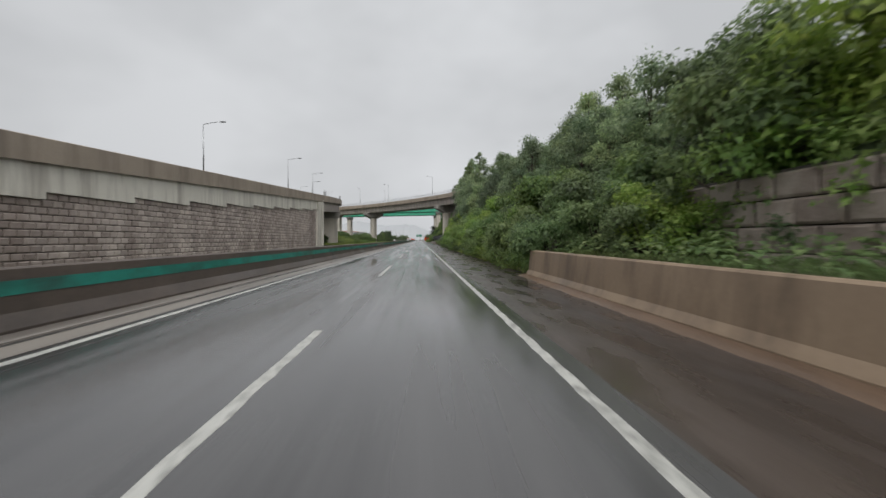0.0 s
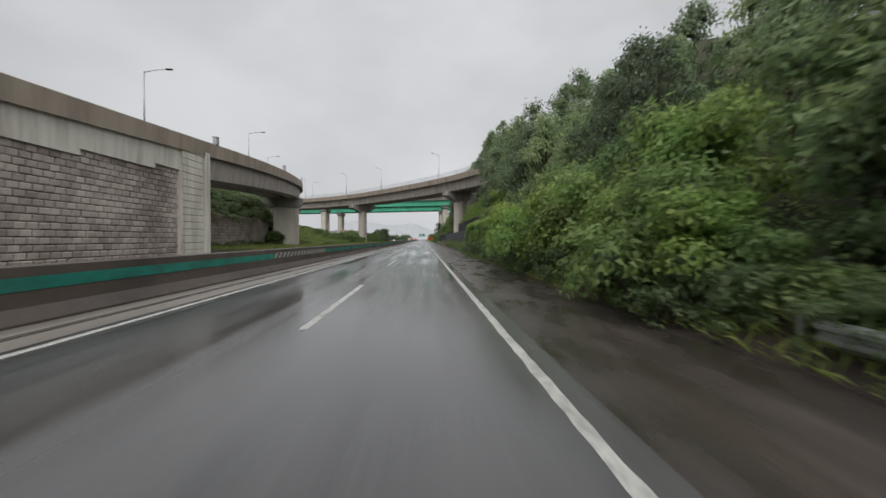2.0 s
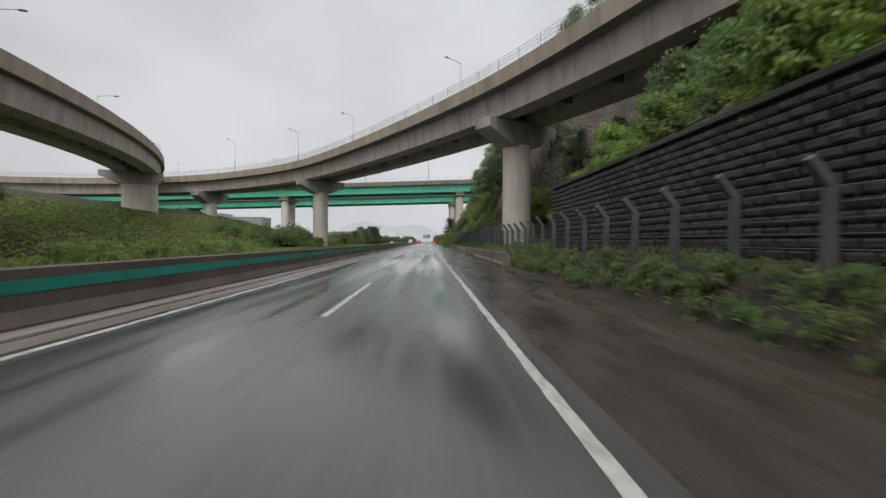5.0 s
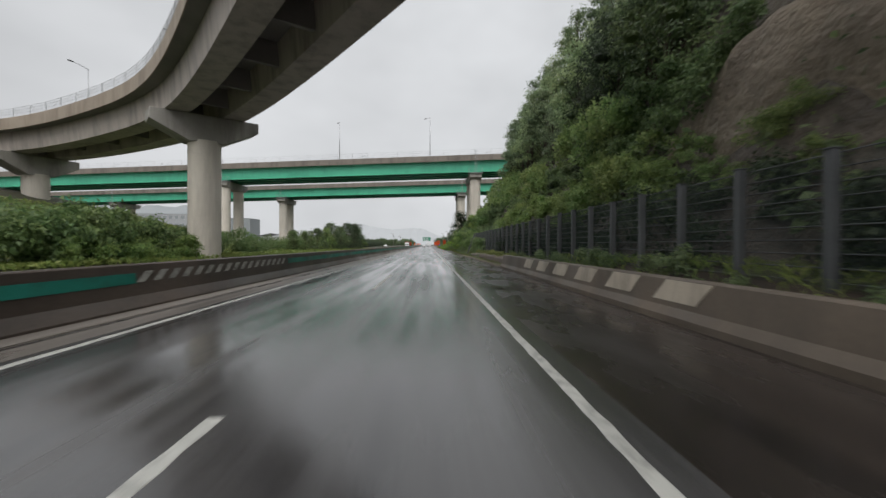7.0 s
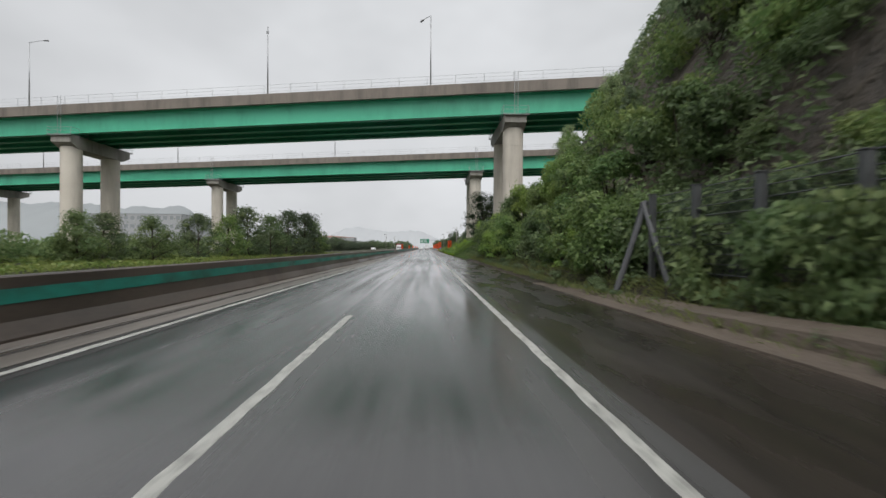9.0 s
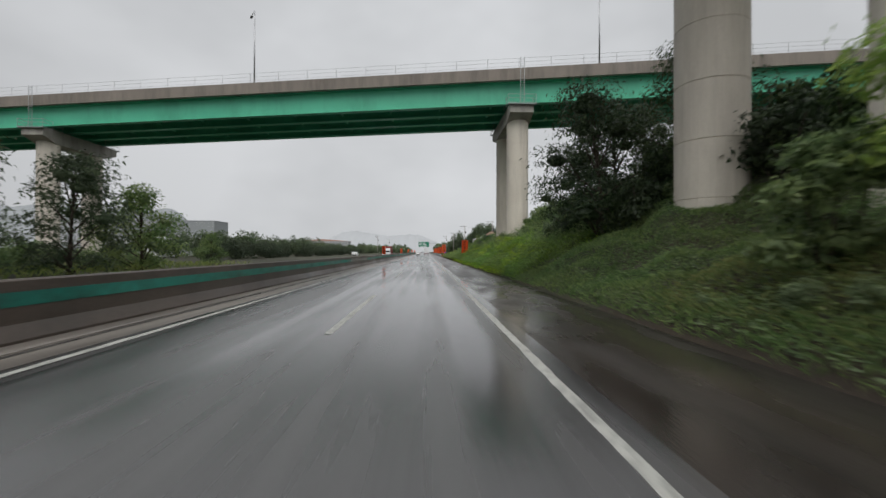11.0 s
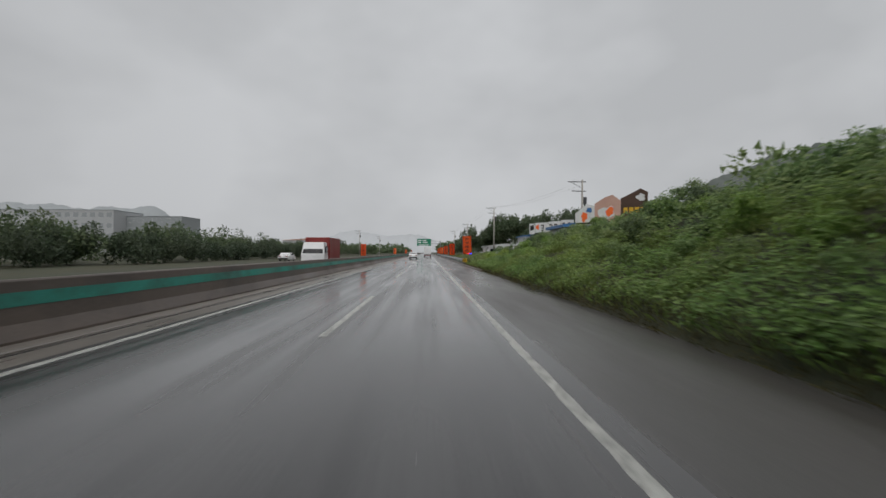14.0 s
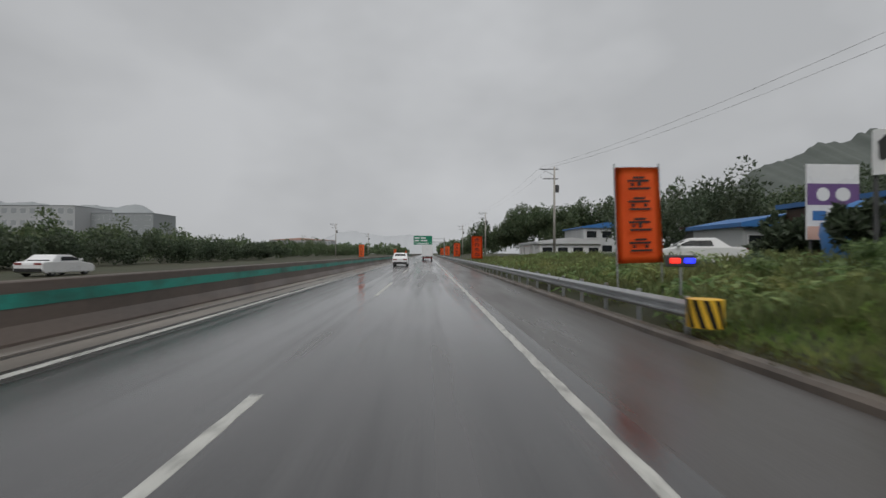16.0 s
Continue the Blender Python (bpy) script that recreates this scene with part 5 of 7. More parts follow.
def shrubbery(label, x, y0, y1, step, size, jitter, material, sink=0.25):
    """A run of small bushes too many to count, in one piece."""
    leaves = []
    for src in SHRUBS:
        me = [c for c in src.children if c.name.startswith("foliage")][0].data
        co = np.empty(len(me.vertices) * 3)
        me.vertices.foreach_get("co", co)
        n = sum(1 for p in me.polygons if p.material_index == 0)
        leaves.append(co.reshape(-1, 3)[: n * 3].reshape(-1, 3, 3)[::4])
    out = []
    y = y0
    while y < y1:
        px, py, s_ = x + rnd.uniform(-jitter, jitter), y + rnd.uniform(-0.4, 0.4) * step, size * rnd.uniform(0.7, 1.25)
        if clear_of_bridges(px, py, 3.5 * s_):
            a = rnd.uniform(0, 6.28)
            m = np.array([[math.cos(a), math.sin(a), 0], [-math.sin(a), math.cos(a), 0], [0, 0, 1]]) * s_
            q = leaves[rnd.randrange(len(leaves))]
            mid = q.mean(1, keepdims=True)
            out.append((mid + (q - mid) * 1.4) @ m + np.array((px, py, height(px, py) - sink)))
        y += step * rnd.uniform(0.8, 1.2)
    co = np.concatenate(out).reshape(-1, 3)
    me = bpy.data.meshes.new("low_bushes")
    me.from_pydata(co.tolist(), [], np.arange(len(co)).reshape(-1, 3).tolist())
    me.materials.append(material)
    return tagged(part("low_bushes", me, None), label, "bushes", kind="stuff")


# wooded slope, from the foot upward
rows(SHRUBS, (0, 1, 4, 1, 3, 2), 6.1, 12.8, 45.5, 2.1, 0.95, 0.3)
rows(SHRUBS, (0, 2, 1), 7.3, 45.5, 51, 1.6, 0.9, 0.2)
rows(SHRUBS, (2, 4, 2), 6.1, 52.5, 71, 2.1, 1.05, 0.3)
rows(SHRUBS, (0, 3), 7.3, 71, 99, 2.6, 0.85, 0.3)
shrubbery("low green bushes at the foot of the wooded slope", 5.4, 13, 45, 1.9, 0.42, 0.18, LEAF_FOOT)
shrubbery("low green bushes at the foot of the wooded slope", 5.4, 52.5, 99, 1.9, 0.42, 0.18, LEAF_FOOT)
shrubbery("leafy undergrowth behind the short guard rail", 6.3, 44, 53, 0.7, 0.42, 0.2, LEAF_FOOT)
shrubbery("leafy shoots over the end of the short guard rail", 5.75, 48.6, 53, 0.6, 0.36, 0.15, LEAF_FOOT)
rows(SHRUBS, (0, 2, 1), 7.2, 6.5, 13, 2.0, 0.85, 0.3)
rows(SHRUBS, (0, 1, 3, 2), 8.9, 6, 104, 2.5, 1.2)
rows(SHRUBS, (4, 2, 1), 9.7, -16, 7, 2.0, 1.2)
for y in range(-14, 6, 3):
    plant(SHRUBS, (2, 0)[y % 2], 8.9, y + rnd.uniform(-0.8, 0.8), rnd.uniform(0.7, 0.95), 50 * y, 0, 0.9)
rows(SHRUBS, (0, 2, 1, 4), 7.6, 4.4, 7.0, 1.3, 0.9, 0.3)
shrubbery("vines hanging over the block wall", 9.25, -16, 4, 1.1, 0.62, 0.1, LEAF_MID, 0.7)
shrubbery("bright vines hanging over the block wall", 9.2, -16, 4, 2.2, 0.62, 0.1, LEAF_BRIGHT, 0.9)
rows(TREES, (0, 2, 0), 12.2, -20, 3, 3.6, 0.42, 0.6, 8)
rows(TREES, (0, 0, 1), 11.8, 3, 16, 2.5, 0.56, 0.8, 8)
rows(TREES, (0, 1, 0), 11.8, 16, 31, 2.5, 0.74, 0.8, 8)
rows(TREES, (0, 3, 1), 14.2, 8, 31, 2.6, 0.66, 0.8, 8)
rows(TREES, (0, 2, 1), 12.4, 30, 70, 4.0, 0.84, 1.0, 8)
rows(TREES, (0, 2, 1), 12.6, 70, 104, 3.8, 0.95, 1.0, 8)
rows(TREES, (0, 1, 2), 16.2, 27, 110, 5.5, 0.95, 1.4, 8)
for k, x, y, q in ((0, 11.2, 90.5, 1.2), (1, 12.6, 95.0, 1.3), (0, 11.4, 99.5, 1.15), (2, 12.8, 103.5, 1.3), (0, 12.2, 108.0, 1.3), (0, 12.8, 112.5, 1.35), (1, 13.4, 117.5, 1.3), (0, 13.0, 122.5, 1.3), (2, 14.0, 127.5, 1.2)):
    plant(TREES, k, x, y, q, 71 * y)
# The dark under the overhanging vines is carried by the leaf colour.
shrubbery("bushes under the hanging vines, shade put into their leaf colour", 5.85, 70, 98, 1.2, 0.36, 0.2, LEAF_FOOT)


def vine_curtain(name, label, x, y0, y1, top, reach, count, size, material, seed, z0=0.3, gap=-0.25, crest=False):
    """Creepers hanging down a fence: leaves on a bulging upright sheet with gaps, or heaped along its top edge."""
    r = np.random.RandomState(seed)
    verts = []
    while len(verts) < count * 3:
        y = r.uniform(y0, y1)
        lift = top + 0.22 * noise.noise((y * 0.35, 1.3, seed)) + 0.10 * noise.noise((y * 1.4, 4.0, seed))
        if crest:
            a = r.uniform(-0.5, 3.4)
            p = Vector((x + 0.15 - math.cos(a) * reach * r.uniform(0.5, 1.0), y, lift - 0.12 + math.sin(a) * 0.42 * r.uniform(0.4, 1.0)))
            nor = Vector((-math.cos(a), 0.3 * r.normal(), 0.7 + math.sin(a)))
        else:
            z = z0 + (lift - z0) * r.rand() ** 0.9
            if noise.noise((y * 0.55, z * 0.8, seed)) < gap:
                continue
            bulge = noise.noise((y * 0.5, z * 0.6, seed + 3)) + 0.6 * noise.noise((y * 1.3, z * 1.5, seed + 6))
            p = Vector((x - reach * (0.35 + 0.75 * bulge) + 0.18 * r.normal(), y, z))
            nor = Vector((-0.8, 0.5 * r.normal(), 0.45 + 0.4 * r.normal()))
        nor = (nor + Vector(r.normal(size=3)) * 0.3).normalized()
        way = Vector((-0.4 + 0.4 * r.normal(), 0.7 * r.normal(), -0.7))
        way = (way - nor * way.dot(nor)).normalized()
        ln = size * r.uniform(0.6, 1.4)
        side = nor.cross(way) * ln * r.uniform(0.3, 0.42)
        verts += [p + way * ln * 0.15 + side, p + way * ln - nor * ln * 0.2, p - side * 0.8]
    me = bpy.data.meshes.new(name)
    me.from_pydata(verts, [], np.arange(len(verts)).reshape(-1, 3).tolist())
    me.materials.append(material)
    return tagged(part(name, me, None), label, "vines", kind="stuff")


# Near-black backing leaves give the gaps in the vines a painted shade.
vine_curtain("shaded_creepers", "near-black leaf layer inside the overgrown fence, standing in for shade", 6.3, 71, 99.5, 3.0, 0.15, 9000, 0.22, LEAF_SHADE, 31, 0.2, -1.0)
vine_curtain("hanging_creepers", "green creepers hanging down the overgrown fence", 6.15, 71, 99.5, 3.1, 0.6, 20000, 0.19, LEAF_BRIGHT, 32, 0.35, -0.12)
vine_curtain("vine_crest", "bright vines heaped along the top of the overgrown fence", 6.1, 71, 99.5, 3.35, 0.6, 13000, 0.18, LEAF_BRIGHT, 33, crest=True)
vine_curtain("fence_creepers", "green creepers grown over the end of the rock-fall fence", 6.95, 231, 241, 2.5, 0.5, 5200, 0.19, LEAF_MID, 37, 0.4, -0.05)
# above the rock cut
rows(SHRUBS, (4, 2, 2), 10.9, 101, 150, 2.3, 0.85, 0.7)
shrubbery("bright creepers hanging over the masonry coping", 9.42, 101, 152, 3.2, 0.5, 0.04, LEAF_BRIGHT, 0.5)
shrubbery("bright creepers hanging over the rock edge", 9.6, 203, 238, 1.8, 0.5, 0.3, LEAF_BRIGHT, 0.35)
rows(TREES, (1, 0, 3), 17.5, 104, 150, 4.5, 0.8, 1.4, 8)
rows(TREES, (0, 3, 2), 14.4, 199, 255, 4.2, 0.95, 1.2, 9)
rows(TREES, (0, 2), 13.8, 257, 276, 3.2, 0.45, 1.0, 9)
rows(TREES, (0, 2, 1), 18.5, 200, 258, 5.0, 1.0, 1.4, 9)
rows(TREES, (1, 0), 23.5, 190, 250, 6.5, 0.95, 1.6, 9)
shrubbery("low leafy weeds along the fence foot", 6.75, 104, 152, 1.0, 0.24, 0.25, LEAF_MID, 0.15)
shrubbery("leafy bush at the end of the fence", 6.0, 100, 105, 0.9, 0.5, 0.2, LEAF_MID)
shrubbery("low leafy weeds along the muddy verge", 6.25, 104, 152, 0.9, 0.22, 0.3, LEAF_FOOT, 0.12)
shrubbery("low leafy weeds behind the concrete barrier", 6.7, 152, 206, 1.6, 0.30, 0.3, LEAF_DARK)
# Shade behind the fence is painted into these leaves.
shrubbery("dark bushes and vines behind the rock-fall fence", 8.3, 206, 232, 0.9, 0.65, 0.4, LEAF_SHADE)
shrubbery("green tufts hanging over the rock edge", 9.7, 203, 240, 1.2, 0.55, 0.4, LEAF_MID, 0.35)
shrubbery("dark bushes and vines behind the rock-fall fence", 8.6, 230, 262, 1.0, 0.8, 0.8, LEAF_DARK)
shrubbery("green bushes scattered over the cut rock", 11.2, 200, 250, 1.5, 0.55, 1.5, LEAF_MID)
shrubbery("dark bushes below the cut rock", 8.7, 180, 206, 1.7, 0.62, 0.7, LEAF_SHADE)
shrubbery("dry weeds along the top of the kerb wall", 6.25, 208, 231, 0.7, 0.17, 0.2, DRY, -0.42)
shrubbery("scattered weeds on the muddy verge", 6.5, 209, 292, 1.3, 0.24, 0.7, LEAF_DARK)
rows(SHRUBS, (0, 2, 3), 7.6, 246, 292, 2.3, 1.1, 0.7)
rows(SHRUBS, (0, 2, 3), 10.6, 244, 292, 3.0, 1.2, 0.8)
shrubbery("leafy weeds at the foot of the bare rock", 10.2, 178, 195, 0.8, 0.42, 0.5, LEAF_MID)
shrubbery("green creepers over the cut rock", 10.2, 194, 208, 0.6, 0.6, 0.8, LEAF_MID)
shrubbery("creepers over the cut rock in shade-toned green", 12.0, 193, 208, 0.6, 0.7, 1.0, LEAF_FOOT)
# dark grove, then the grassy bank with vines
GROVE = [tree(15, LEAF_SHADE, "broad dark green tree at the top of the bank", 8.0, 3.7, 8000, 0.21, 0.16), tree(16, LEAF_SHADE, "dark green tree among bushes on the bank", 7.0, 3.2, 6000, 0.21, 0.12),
         shrub(17, LEAF_SHADE, "bush under the trees, their shade put into its deep green leaves", 2.0, 2.8, 3400, 0.20)]
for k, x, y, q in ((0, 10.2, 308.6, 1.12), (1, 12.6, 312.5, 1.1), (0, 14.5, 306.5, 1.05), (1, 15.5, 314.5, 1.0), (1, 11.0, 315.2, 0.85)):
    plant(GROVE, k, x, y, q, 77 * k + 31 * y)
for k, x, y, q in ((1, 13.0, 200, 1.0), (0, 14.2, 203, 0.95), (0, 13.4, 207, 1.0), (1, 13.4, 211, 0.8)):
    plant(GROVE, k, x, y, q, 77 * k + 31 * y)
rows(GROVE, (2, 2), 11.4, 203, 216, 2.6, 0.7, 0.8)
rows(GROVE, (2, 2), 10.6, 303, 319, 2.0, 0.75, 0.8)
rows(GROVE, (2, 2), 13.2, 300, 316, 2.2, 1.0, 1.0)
rows(GROVE, (2, 2), 16.5, 300, 315, 2.6, 1.2, 1.0)
shrubbery("dark bushes along the crest of the bank", 12.0, 366, 404, 1.2, 0.45, 2.2, LEAF_FOOT)
shrubbery("dark bushes among the vines on the bank", 12.3, 330, 404, 2.6, 0.46, 3.2, LEAF_FOOT)
rows(SHRUBS, (3, 0), 14.2, 320, 341, 1.8, 0.75, 1.2)
rows(SHRUBS, (3, 0), 13.4, 384, 401, 2.6, 0.55, 1.2)
shrubbery("low vine-covered bushes at the foot of the bank", 7.6, 312, 370, 1.7, 0.32, 1.8, LEAF_LUSH)
shrubbery("low green bushes at the end of the bank", 7.6, 368, 412, 1.8, 0.32, 1.8, LEAF_MID)
shrubbery("bright vine-covered bushes on the bank", 10.2, 318, 374, 1.5, 0.42, 3.0, LEAF_LUSH, 0.45)
shrubbery("green vine-covered bushes on the bank", 10.2, 372, 402, 1.7, 0.42, 2.8, LEAF_BRIGHT, 0.45)
shrubbery("mid green bushes on the bank", 12.5, 318, 400, 1.8, 0.46, 2.4, LEAF_DARK)
rows(TREES, (1, 0, 3), 17.8, 150, 184, 4.0, 0.8, 1.2, 8)
rows(SHRUBS, (0, 3, 2), 15.3, 152, 182, 2.2, 1.1, 0.8)
for k, x, y, q in ((0, 23.5, 183, 1.15), (2, 26.0, 189, 1.2), (1, 21.5, 187, 1.0), (0, 28.5, 194, 1.2)):
    if clear_of_bridges(x, y, 8 * q):
        plant(TREES, k, x, y, q, 50 * y)
shrubbery("tall yellow-green weeds and bushes beside the shops", 9.6, 402, 423, 0.8, 0.42, 2.6, LEAF_BRIGHT, 0.2)
shrubbery("bushes beside the shops in shade-toned green", 11.5, 404, 428, 0.9, 0.55, 2.6, LEAF_FOOT, 0.2)
shrubbery("green bushes beside the shops", 13.5, 400, 424, 0.9, 0.62, 2.0, LEAF_MID, 0.2)
# beyond the opposite carriageway
BROAD = [tree(18, LEAF_DEEP, "broad dense dark green tree beyond the opposite carriageway", 7.6, 3.5, 6200, 0.26, 0.06),
         tree(19, LEAF_FOOT, "rounded dense green tree beyond the opposite carriageway", 6.6, 3.3, 6000, 0.25, 0.06)]
for k, x, y, q in ((1, -25.8, 263.5, 0.66), (0, -27.5, 268.5, 0.62), (1, -26.2, 273.5, 0.72), (0, -25.2, 280.0, 0.74), (1, -24.6, 286.0, 0.86), (0, -24.4, 292.0, 0.98),
                   (1, -23.6, 298.5, 1.0), (0, -23.2, 305.0, 1.08), (0, -22.4, 312.5, 1.06), (1, -22.2, 319.5, 1.05), (1, -25.8, 338.5, 0.62)):
    plant(BROAD, k, x, y, q, 63 * k + 41 * y)
shrubbery("green bushes along the edge of the opposite carriageway", -21.8, 150, 176, 1.3, 0.5, 0.8, LEAF_FOOT)
shrubbery("green bushes round the overpass pier", -25.6, 203, 222, 0.9, 1.3, 1.4, LEAF_FOOT)
shrubbery("dark bushes below the overpass", -23.8, 206, 222, 1.0, 0.7, 1.2, LEAF_FOOT)
shrubbery("low bushes at the foot of the block wall", -33.6, 93, 152, 1.4, 0.42, 1.0, LEAF_FOOT)
shrubbery("creepers hanging over the block wall's top", -36.1, 93, 152, 0.8, 0.85, 0.15, LEAF_TREE, 1.2)
shrubbery("tall bushes on top of the block wall", -37.4, 88, 156, 0.8, 1.35, 0.6, LEAF_TREE, 0.3)
rows(SHRUBS, (0, 3), -33.5, 147, 160, 1.8, 1.2, 1.6)


def ground_cover(name, label, region, count, size, material, seed, upright=0.0, lift=0.15, patchy=None, bare=None):
    """Leaves or blades strewn over the land inside region (x0, x1, y0, y1); patchy: noise scale and threshold that leave gaps."""
    r = np.random.RandomState(seed)
    verts, faces = [], []
    x0, x1, y0, y1 = region
    n = 0
    while n < count:
        x, y = r.uniform(x0, x1), r.uniform(y0, y1)
        n += 1
        if patchy and noise.noise((x * patchy[0], y * patchy[0], seed)) < patchy[1]:
            continue
        if bare and bare[0] < x < bare[1] and bare[2] < y < bare[3] and r.rand() < 0.88:
            continue
        h = height(x, y)
        sx, sy = (height(x + 0.3, y) - h) / 0.3, (height(x, y + 0.3) - h) / 0.3
        up = Vector((-sx, -sy, 1)).normalized()
        lump = 0.5 + 0.9 * noise.noise((x * 0.7, y * 0.7, seed + 2))
        p = Vector((x, y, h)) + up * (max(0, lump) * lift + r.rand() * lift)
        ln = size * (0.6 + 0.8 * r.rand())
        a = r.uniform(0, 6.28)
        flat = Vector((math.cos(a), math.sin(a), 0))
        way = (flat * (1 - upright) + up * upright + Vector((0, 0, -0.25 * (1 - upright)))).normalized()
        side = way.cross(up if upright < 0.5 else flat.cross(up)).normalized() * ln * (0.30 if upright < 0.5 else 0.045)
        k = len(verts)
        mid = p + way * ln * 0.5 + up * ln * 0.1
        tip = p + way * ln - up * ln * 0.12
        verts += [p, mid + side, tip, mid - side]
        faces.append((k, k + 1, k + 2, k + 3))
    me = bpy.data.meshes.new(name)
    me.from_pydata(verts, [], faces)
    me.materials.append(material)
    ob = part(name, me, None)
    return tagged(ob, label, "plants", kind="stuff")


rows(TREES, (0, 1, 2), 20.5, 40, 112, 4.2, 1.0, 1.2, 8)
ground_cover("undergrowth", "tangled green undergrowth on the wooded slope", (5.7, 16, -20, 104), 30000, 0.22, LEAF_MID, 1, 0.0, 0.5)
ground_cover("hanging_vines", "green vines creeping over the dark rock face", (9.4, 20, 100, 272), 75000, 0.33, LEAF_MID, 2, 0.0, 0.5, (0.14, -0.12), (10.4, 13.2, 181, 195))
ground_cover("fence_weeds", "weeds and grass along the fence foot", (6.2, 8.6, 98, 200), 12000, 0.34, GRASS, 3, 0.6, 0.1)
ground_cover("dry_weeds", "sparse dry weeds on the muddy verge", (5.5, 8.6, 209, 294), 22000, 0.30, DRY, 13, 0.6, 0.08)
ground_cover("verge_leaves", "flattened brown and green weeds on the muddy verge", (5.5, 8.4, 208, 294), 12000, 0.12, DRY, 19, 0.3, 0.08, (0.8, -0.1))
ground_cover("barrier_weeds", "bright tuft of weeds at the foot of the concrete barrier", (5.15, 5.42, 172, 178), 700, 0.3, GRASS, 14, 0.7, 0.05)
ground_cover("bank_vines", "bright green vines covering the roadside bank", (5.3, 10.2, 308, 370), 38000, 0.16, LEAF_LUSH, 4, 0.2, 0.45, (0.42, -0.3))
ground_cover("bank_vines", "green vines covering the end of the roadside bank", (5.3, 10.2, 366, 416), 28000, 0.16, LEAF_BRIGHT, 34, 0.2, 0.45, (0.42, -0.3))
ground_cover("fringe_weeds", "dead brown weeds along the foot of the bank", (4.95, 5.7, 312, 424), 11000, 0.24, BROWN_WEED, 35, 0.55, 0.06)
ground_cover("bright_grass", "bright wet grass low on the bank", (5.0, 10.5, 312, 362), 26000, 0.26, LEAF_LUSH, 25, 0.6, 0.12)
ground_cover("bank_creepers", "mixed green creepers on the upper bank", (9.2, 17.5, 308, 416), 52000, 0.18, LEAF_MID, 24, 0.1, 0.7, (0.35, -0.2))
# Duller greens than the bank beyond, painting the shade of bridge and trees.
ground_cover("shade_ivy", "ground leaves under the trees and the bridge, duller green for their shade", (5.3, 14, 284, 313), 34000, 0.12, LEAF_MID, 15, 0.3, 0.14)
ground_cover("shade_grass", "long wet grass under the bridge, shade put into its green", (5.1, 13, 286, 314), 40000, 0.27, LEAF_FOOT, 38, 0.62, 0.06)
ground_cover("bank_grass", "long wet grass on the roadside bank", (5.2, 11, 308, 368), 27000, 0.32, LEAF_LUSH, 5, 0.7, 0.05)
ground_cover("bank_grass", "long wet grass on the end of the bank", (5.2, 11, 364, 424), 27000, 0.34, GRASS, 36, 0.7, 0.05)
shrubbery("low green bushes behind the guard rail", 8.2, 427, 476, 1.8, 0.26, 2.2, LEAF_MID)
shrubbery("green bushes behind the guard rail", 12.5, 424, 476, 2.4, 0.38, 2.2, LEAF_DARK)
ground_cover("verge_weeds", "tall pale weeds behind the guard rail", (5.5, 16, 414, 480), 60000, 0.52, DRY, 6, 0.75, 0.3, (0.35, -0.1))
shrubbery("mixed weeds and young bushes behind the guard rail", 8.6, 423, 452, 0.8, 0.30, 2.2, DRY, 0.15)
ground_cover("shrub_foot_grass", "wet grass at the foot of the shrubs", (5.1, 6.4, 12.6, 99), 9000, 0.34, GRASS, 10, 0.6, 0.05)
ground_cover("barrier_grass", "grass growing behind the tan concrete barrier", (5.65, 8.4, -16, 12), 5000, 0.30, GRASS, 9, 0.7, 0.05)
ground_cover("verge_plants", "low leafy plants behind the guard rail", (5.6, 15, 405, 470), 18000, 0.28, LEAF_MID, 7, 0.0, 0.55, (0.3, -0.05))
ground_cover("far_bank_grass", "long grass beyond the opposite carriageway", (-44, -19.6, 100, 336), 30000, 0.55, GRASS, 8, 0.65, 0.08)
ground_cover("bank_meadow", "tall pale grass on the bank beyond the opposite carriageway", (-52, -22, 152, 282), 44000, 0.42, GRASS, 18, 0.45, 0.2)


# ---- woodland in the distance ----
def woodland(label, spots, material, seed, per=260, size=0.8):
    """A far belt of trees: ragged crowns of large leaf clumps in one piece."""
    r = np.random.RandomState(seed)
    vs, fs = [], []
    for x, y, z, rad, tall in spots:
        lob = []
        for i in range(6):
            q = r.normal(size=3) * (rad * 0.42, rad * 0.42, tall * 0.16)
            lob.append((np.array((x, y, z + tall * 0.58)) + q, rad * r.uniform(0.4, 0.65)))
        for c, s in lob:
            n = int(per * 1.5) // 6
            d = r.normal(size=(n, 3))
            d /= np.linalg.norm(d, axis=1)[:, None]
            p = c + d * s * (0.6 + 0.5 * r.rand(n, 1)) * np.array((1, 1, tall * 0.32 / max(rad * 0.6, 0.1)))
            a = d + r.normal(size=(n, 3)) * 0.8
            a /= np.linalg.norm(a, axis=1)[:, None]
            b = np.cross(a, r.normal(size=(n, 3)))
            b /= np.linalg.norm(b, axis=1)[:, None]
            k = len(vs)
            w = size * (0.6 + 0.8 * r.rand(n, 1))
            tri = np.stack([p - a * w * 0.5 + b * w * 0.5, p + a * w, p - a * w * 0.5 - b * w * 0.5], 1).reshape(-1, 3)
            vs += tri.tolist()
            fs += (np.arange(n * 3).reshape(-1, 3) + k).tolist()
    me = bpy.data.meshes.new("woodland")
    me.from_pydata(vs, [], fs)
    me.materials.append(material)
    return tagged(part("woodland", me, None), label, "woodland", kind="stuff")


r2 = random.Random(8)


def thicket(label, places, material, seed, low=2.4, high=3.6, per=900, size=0.17):
    spots = []
    for x, y in places:
        rad = r2.uniform(1.5, 2.3)
        if clear_of_bridges(x, y, high):
            spots.append((x, y, height(x, y) - 0.5, rad, r2.uniform(low, high)))
    woodland(label, spots, material, seed, per, size)


